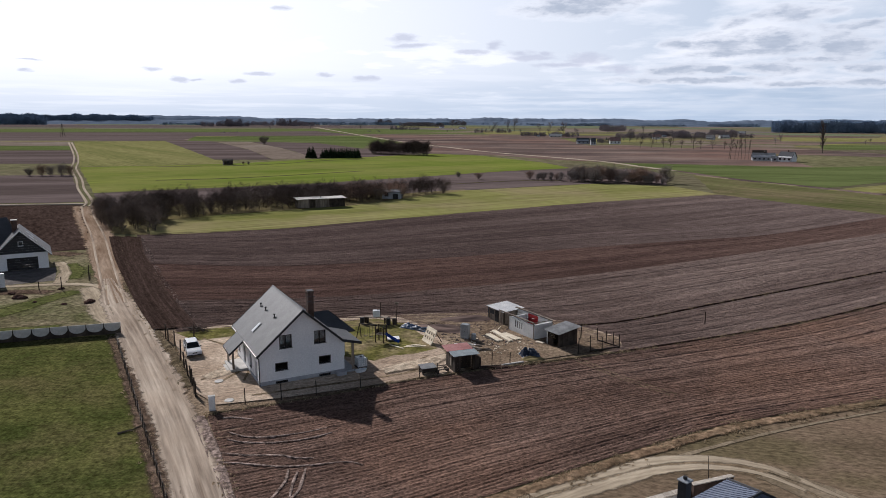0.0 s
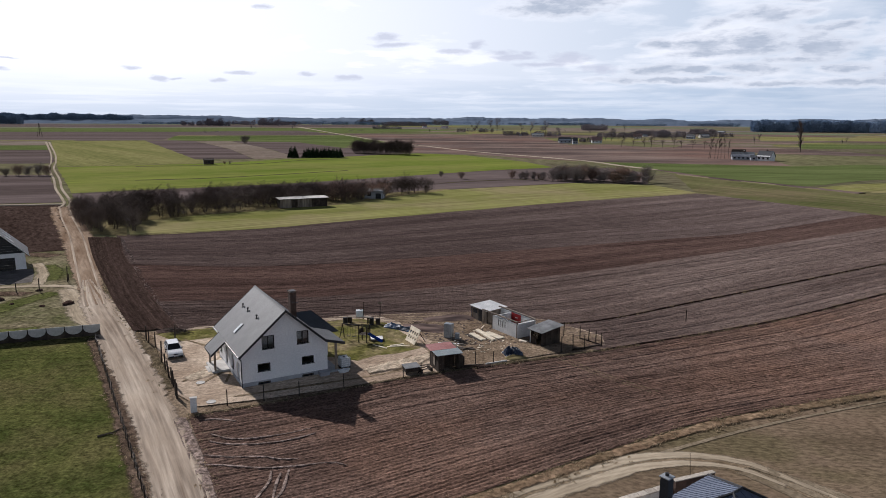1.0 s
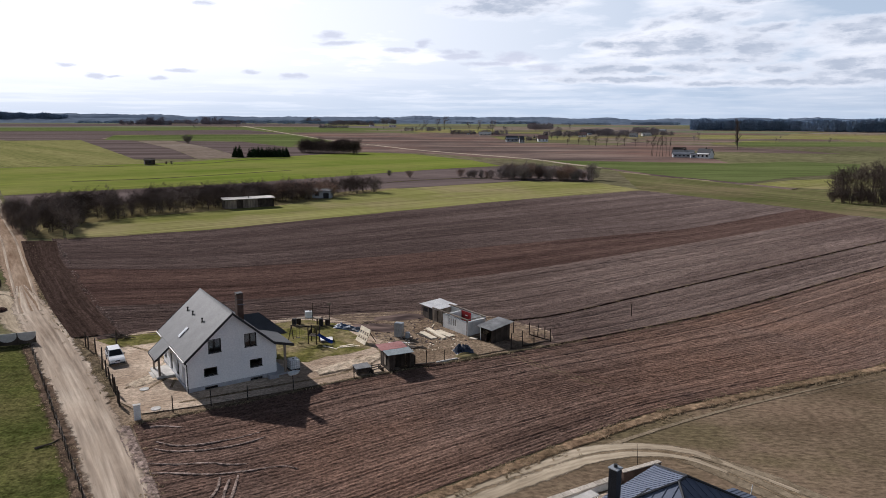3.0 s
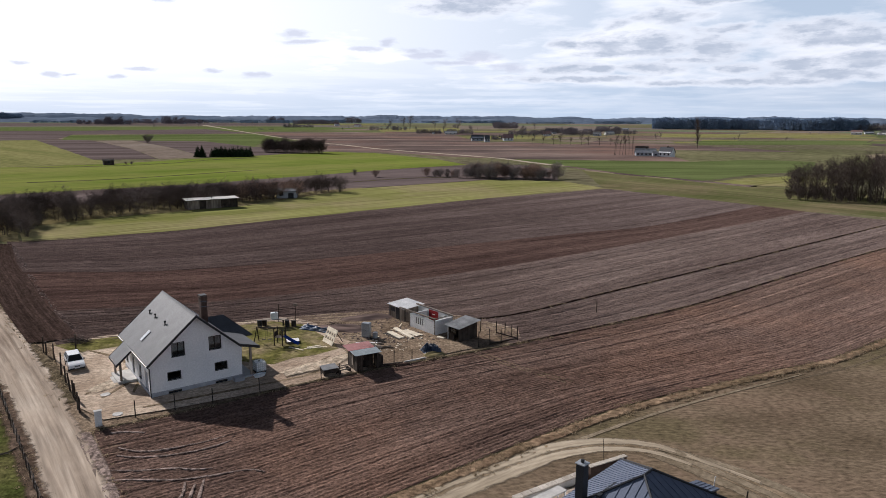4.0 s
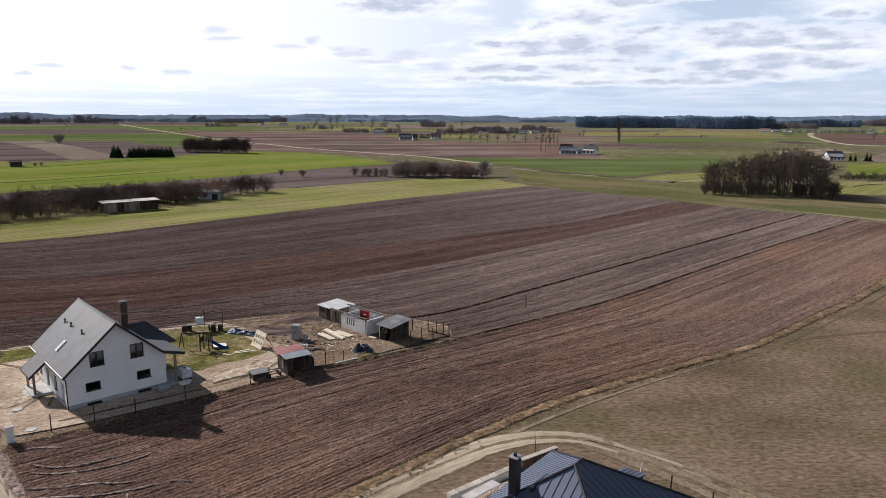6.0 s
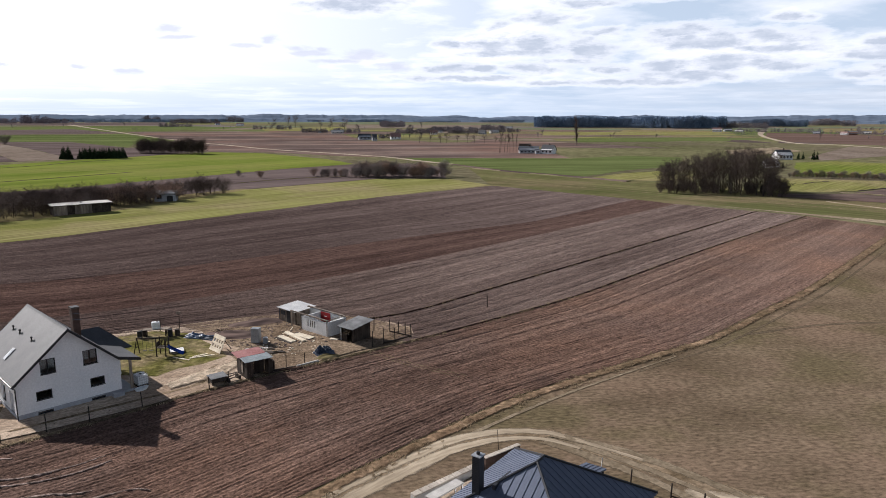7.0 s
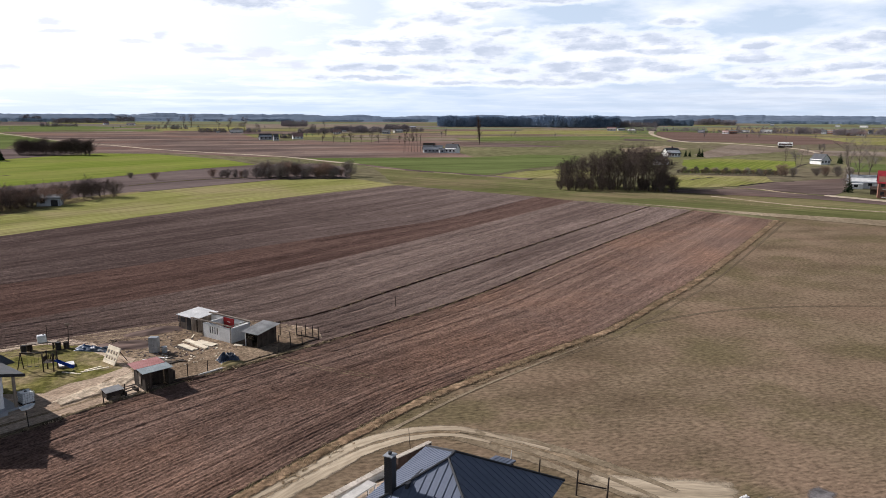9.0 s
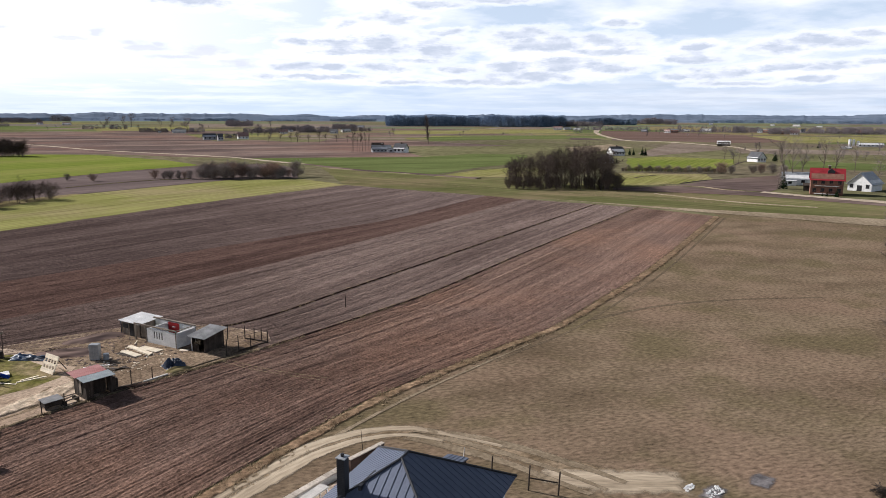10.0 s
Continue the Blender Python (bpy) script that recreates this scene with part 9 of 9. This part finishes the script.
def mast(x, y, h, mat, label, name="mast", r=0.03, lean=0):
    bm = bmesh.new()
    rod(bm, (0, 0, -0.05), (0, 0, h), r, r * 0.6, 7)
    single(name, bm, mat, pose(x, y, 0.02, lean, lean * 0.6, 0), label, "pole")


mast(19.3, 46.1, 2.3, M_wood_dark, "thin rusty rod stuck in the ground", "rod", 0.03, -4)
mast(25.6, 41.6, 1.3, M_white, "short white marker stake", "stake", 0.05, 4)
for x, y, h in ((26.6, 39.2, 1.4), (27.6, 36.0, 1.9), (29.0, 34.4, 1.8)):
    fence_post(x, y, h, 2, 40, 0.06, group="garden fence posts", label="dark garden fence post beside the near house")
m, l = between((27.7, 36.0), (29.0, 34.5), 0.9)
board(l, 0.05, 0.1, m, M_wood_dark, "single horizontal rail between garden posts", "rail", "rail", "garden rails")
# burnt patches in the meadow
ribbon("ash_patch", "grey burnt patch in the dry grass", M_ash, [(41.9, 28.0), (43.2, 28.7), (44.6, 29.0)], [1.6, 2.2, 1.6], 0.04, "ground", across=9, step=0.3)
ribbon("ash_patch", "grey burnt patch with pale rubble", M_ash, [(37.4, 28.8), (38.8, 29.3), (40.2, 29.7)], [1.5, 2.0, 1.5], 0.04, "ground", across=9, step=0.3)
brush_pile(pose(48.8, 23.5, 0.02, 0, 0, 15), 50, 0.9, "small pile of cut brown branches on dry grass", 15)
scatter(thick_b, [(179.5, 92.0, 0.6), (166, 84.3, 0.7), (152, 77.0, 0.75), (141, 71.2, 0.7), (131, 65.9, 0.7), (120, 60.0, 0.4), (110.3, 54.4, 0.4), (99, 48.9, 0.45), (88.6, 43.3, 0.55), (84.6, 41.3, 0.5), (76.5, 36.9, 0.3), (69.0, 32.9, 0.5), (66.3, 31.4, 0.35)], 95)


# ---- grass tufts: one mass for each stretch ----
def tufts(name, label, mat, places, seed, height=0.35, blades=6):
    rng = np.random.default_rng(seed)
    p = np.asarray(places)
    n = len(p)
    az = rng.uniform(0, math.tau, (n, blades))
    h = height * rng.uniform(0.5, 1.3, (n, blades))
    lean = rng.uniform(0.2, 0.9, (n, blades)) * h
    wd = rng.uniform(0.03, 0.07, (n, blades))
    bx = p[:, None, 0] + rng.normal(0, 0.10, (n, blades))
    by = p[:, None, 1] + rng.normal(0, 0.10, (n, blades))
    tx, ty = -np.sin(az), np.cos(az)
    z = p[:, None, 2] + 0 * bx
    v = np.stack([np.stack([bx - tx * wd, by - ty * wd, z], -1), np.stack([bx + tx * wd, by + ty * wd, z], -1), np.stack([bx + np.cos(az) * lean, by + np.sin(az) * lean, z + h], -1)], 2).reshape(-1, 3)
    f = np.arange(len(v)).reshape(-1, 3)
    me = bpy.data.meshes.new(name)
    me.from_pydata(v.tolist(), [], f.tolist())
    me.materials.append(mat)
    return tagged(new(name, me), label, "grass", kind="stuff")


def along(path, wide, n, seed, z=0.1, clump=0.12):
    rng = np.random.default_rng(seed)
    mid_, s_ = curve_points(path, 400)
    tan = np.gradient(mid_, axis=0)
    tan /= np.hypot(*tan.T)[:, None]
    k = rng.integers(0, 399, n)
    off = rng.normal(0, 0.38, n) * wide
    pts = mid_[k] + rng.uniform(-0.3, 0.3, (n, 2)) + np.stack([tan[k, 1], -tan[k, 0]], 1) * off[:, None]
    keep = np.array([noise.noise((a * clump * 3, b * clump * 3, seed)) > -0.12 for a, b in pts])
    return np.c_[pts, np.full(n, z)][keep]


VERGE = [(-9.2, 36.6), (-2.6, 40.3), (3.5, 44.0), (9.6, 47.5), (17.2, 51.8), (26.2, 56.3), (43.5, 62.2), (54.2, 65.6), (70, 73.5), (93, 85.8), (154.8, 123)]
tufts("grass_tufts", "pale dry grass clumps along the ploughed field", M_straw_tuft, along(VERGE, 1.3, 6000, 1, 0.06), 1, 0.12)
tufts("grass_tufts", "dry grass along the sandy road", M_straw_tuft, np.vstack([along([(-10.6, 36.5), (-14.6, 44.3), (-18.0, 51.5), (-21.4, 58.0)], 0.9, 120, 2, 0.06), along([(-13.6, 33), (-19.4, 44.3), (-24.2, 53), (-29.5, 62.5), (-40.2, 81)], 0.8, 900, 3, 0.04), along([(-25.2, 64.2), (-30.5, 74.5), (-35.4, 82), (-50.6, 108), (-70.5, 147)], 1.4, 1600, 4, 0.04)]), 2, 0.13)
tufts("grass_tufts", "dry grass on the balks between strips", M_straw_tuft, np.vstack([along(C1, 0.35, 1800, 5, 0.12), along(C2R, 0.3, 700, 6, 0.12)]), 3, 0.14)

# broken branch lying on the paddock
bm = bmesh.new()
rod(bm, (0, 0, 0.08), (1.3, 0.25, 0.10), 0.09, 0.06, 7)
rod(bm, (1.2, 0.2, 0.10), (2.0, 0.75, 0.16), 0.06, 0.03, 6)
rod(bm, (0.7, 0.15, 0.10), (1.2, -0.35, 0.22), 0.04, 0.02, 6)
single("fallen_branch", bm, M_bark, pose(-27.2, 54.1, 0.03, 0, 0, 28), "dark broken branch lying on green grass", "branch")

# strewn earth clods, chips and stones about the yard
debris("earth_clods", "dark earth clods strewn over the yard", M_soil_far, ((-2.5, 82.0), (3.0, 77.0), (18.5, 78.5), (6.0, 90.5)), 300, 0.11, 61)
debris("wood_chips", "pale wood offcuts and chips on the sand", M_lumber, ((2.0, 76.0), (8.5, 73.5), (12.0, 79.0), (5.0, 84.0)), 60, 0.11, 62)
debris("earth_clods", "brown earth clods along the yard edge", M_soil_far2, ((-20.5, 59.8), (3.5, 69.4), (3.0, 70.4), (-21.0, 60.8)), 170, 0.06, 63, 0.06)
debris("earth_clods", "pale clods along the headland edge", M_soil_ridge, ((-31.0, 84.0), (-30.4, 84.4), (-49.0, 116.6), (-49.6, 116.2)), 110, 0.10, 64, 0.12)
debris("earth_clods", "pale clods along the headland edge", M_soil_ridge, ((-49.0, 115.8), (-48.4, 116.2), (-67.0, 152.2), (-67.6, 151.8)), 110, 0.12, 65, 0.12)
debris("rubble", "white rubble scattered on the burnt patch", M_white, ((38.0, 28.8), (39.6, 29.0), (39.8, 29.8), (38.2, 29.6)), 34, 0.09, 66, 0.04)
debris("rubble", "white rubble scattered on dry grass", M_white, ((37.2, 30.3), (38.4, 30.5), (38.4, 30.9), (37.3, 30.8)), 22, 0.09, 67, 0.03)
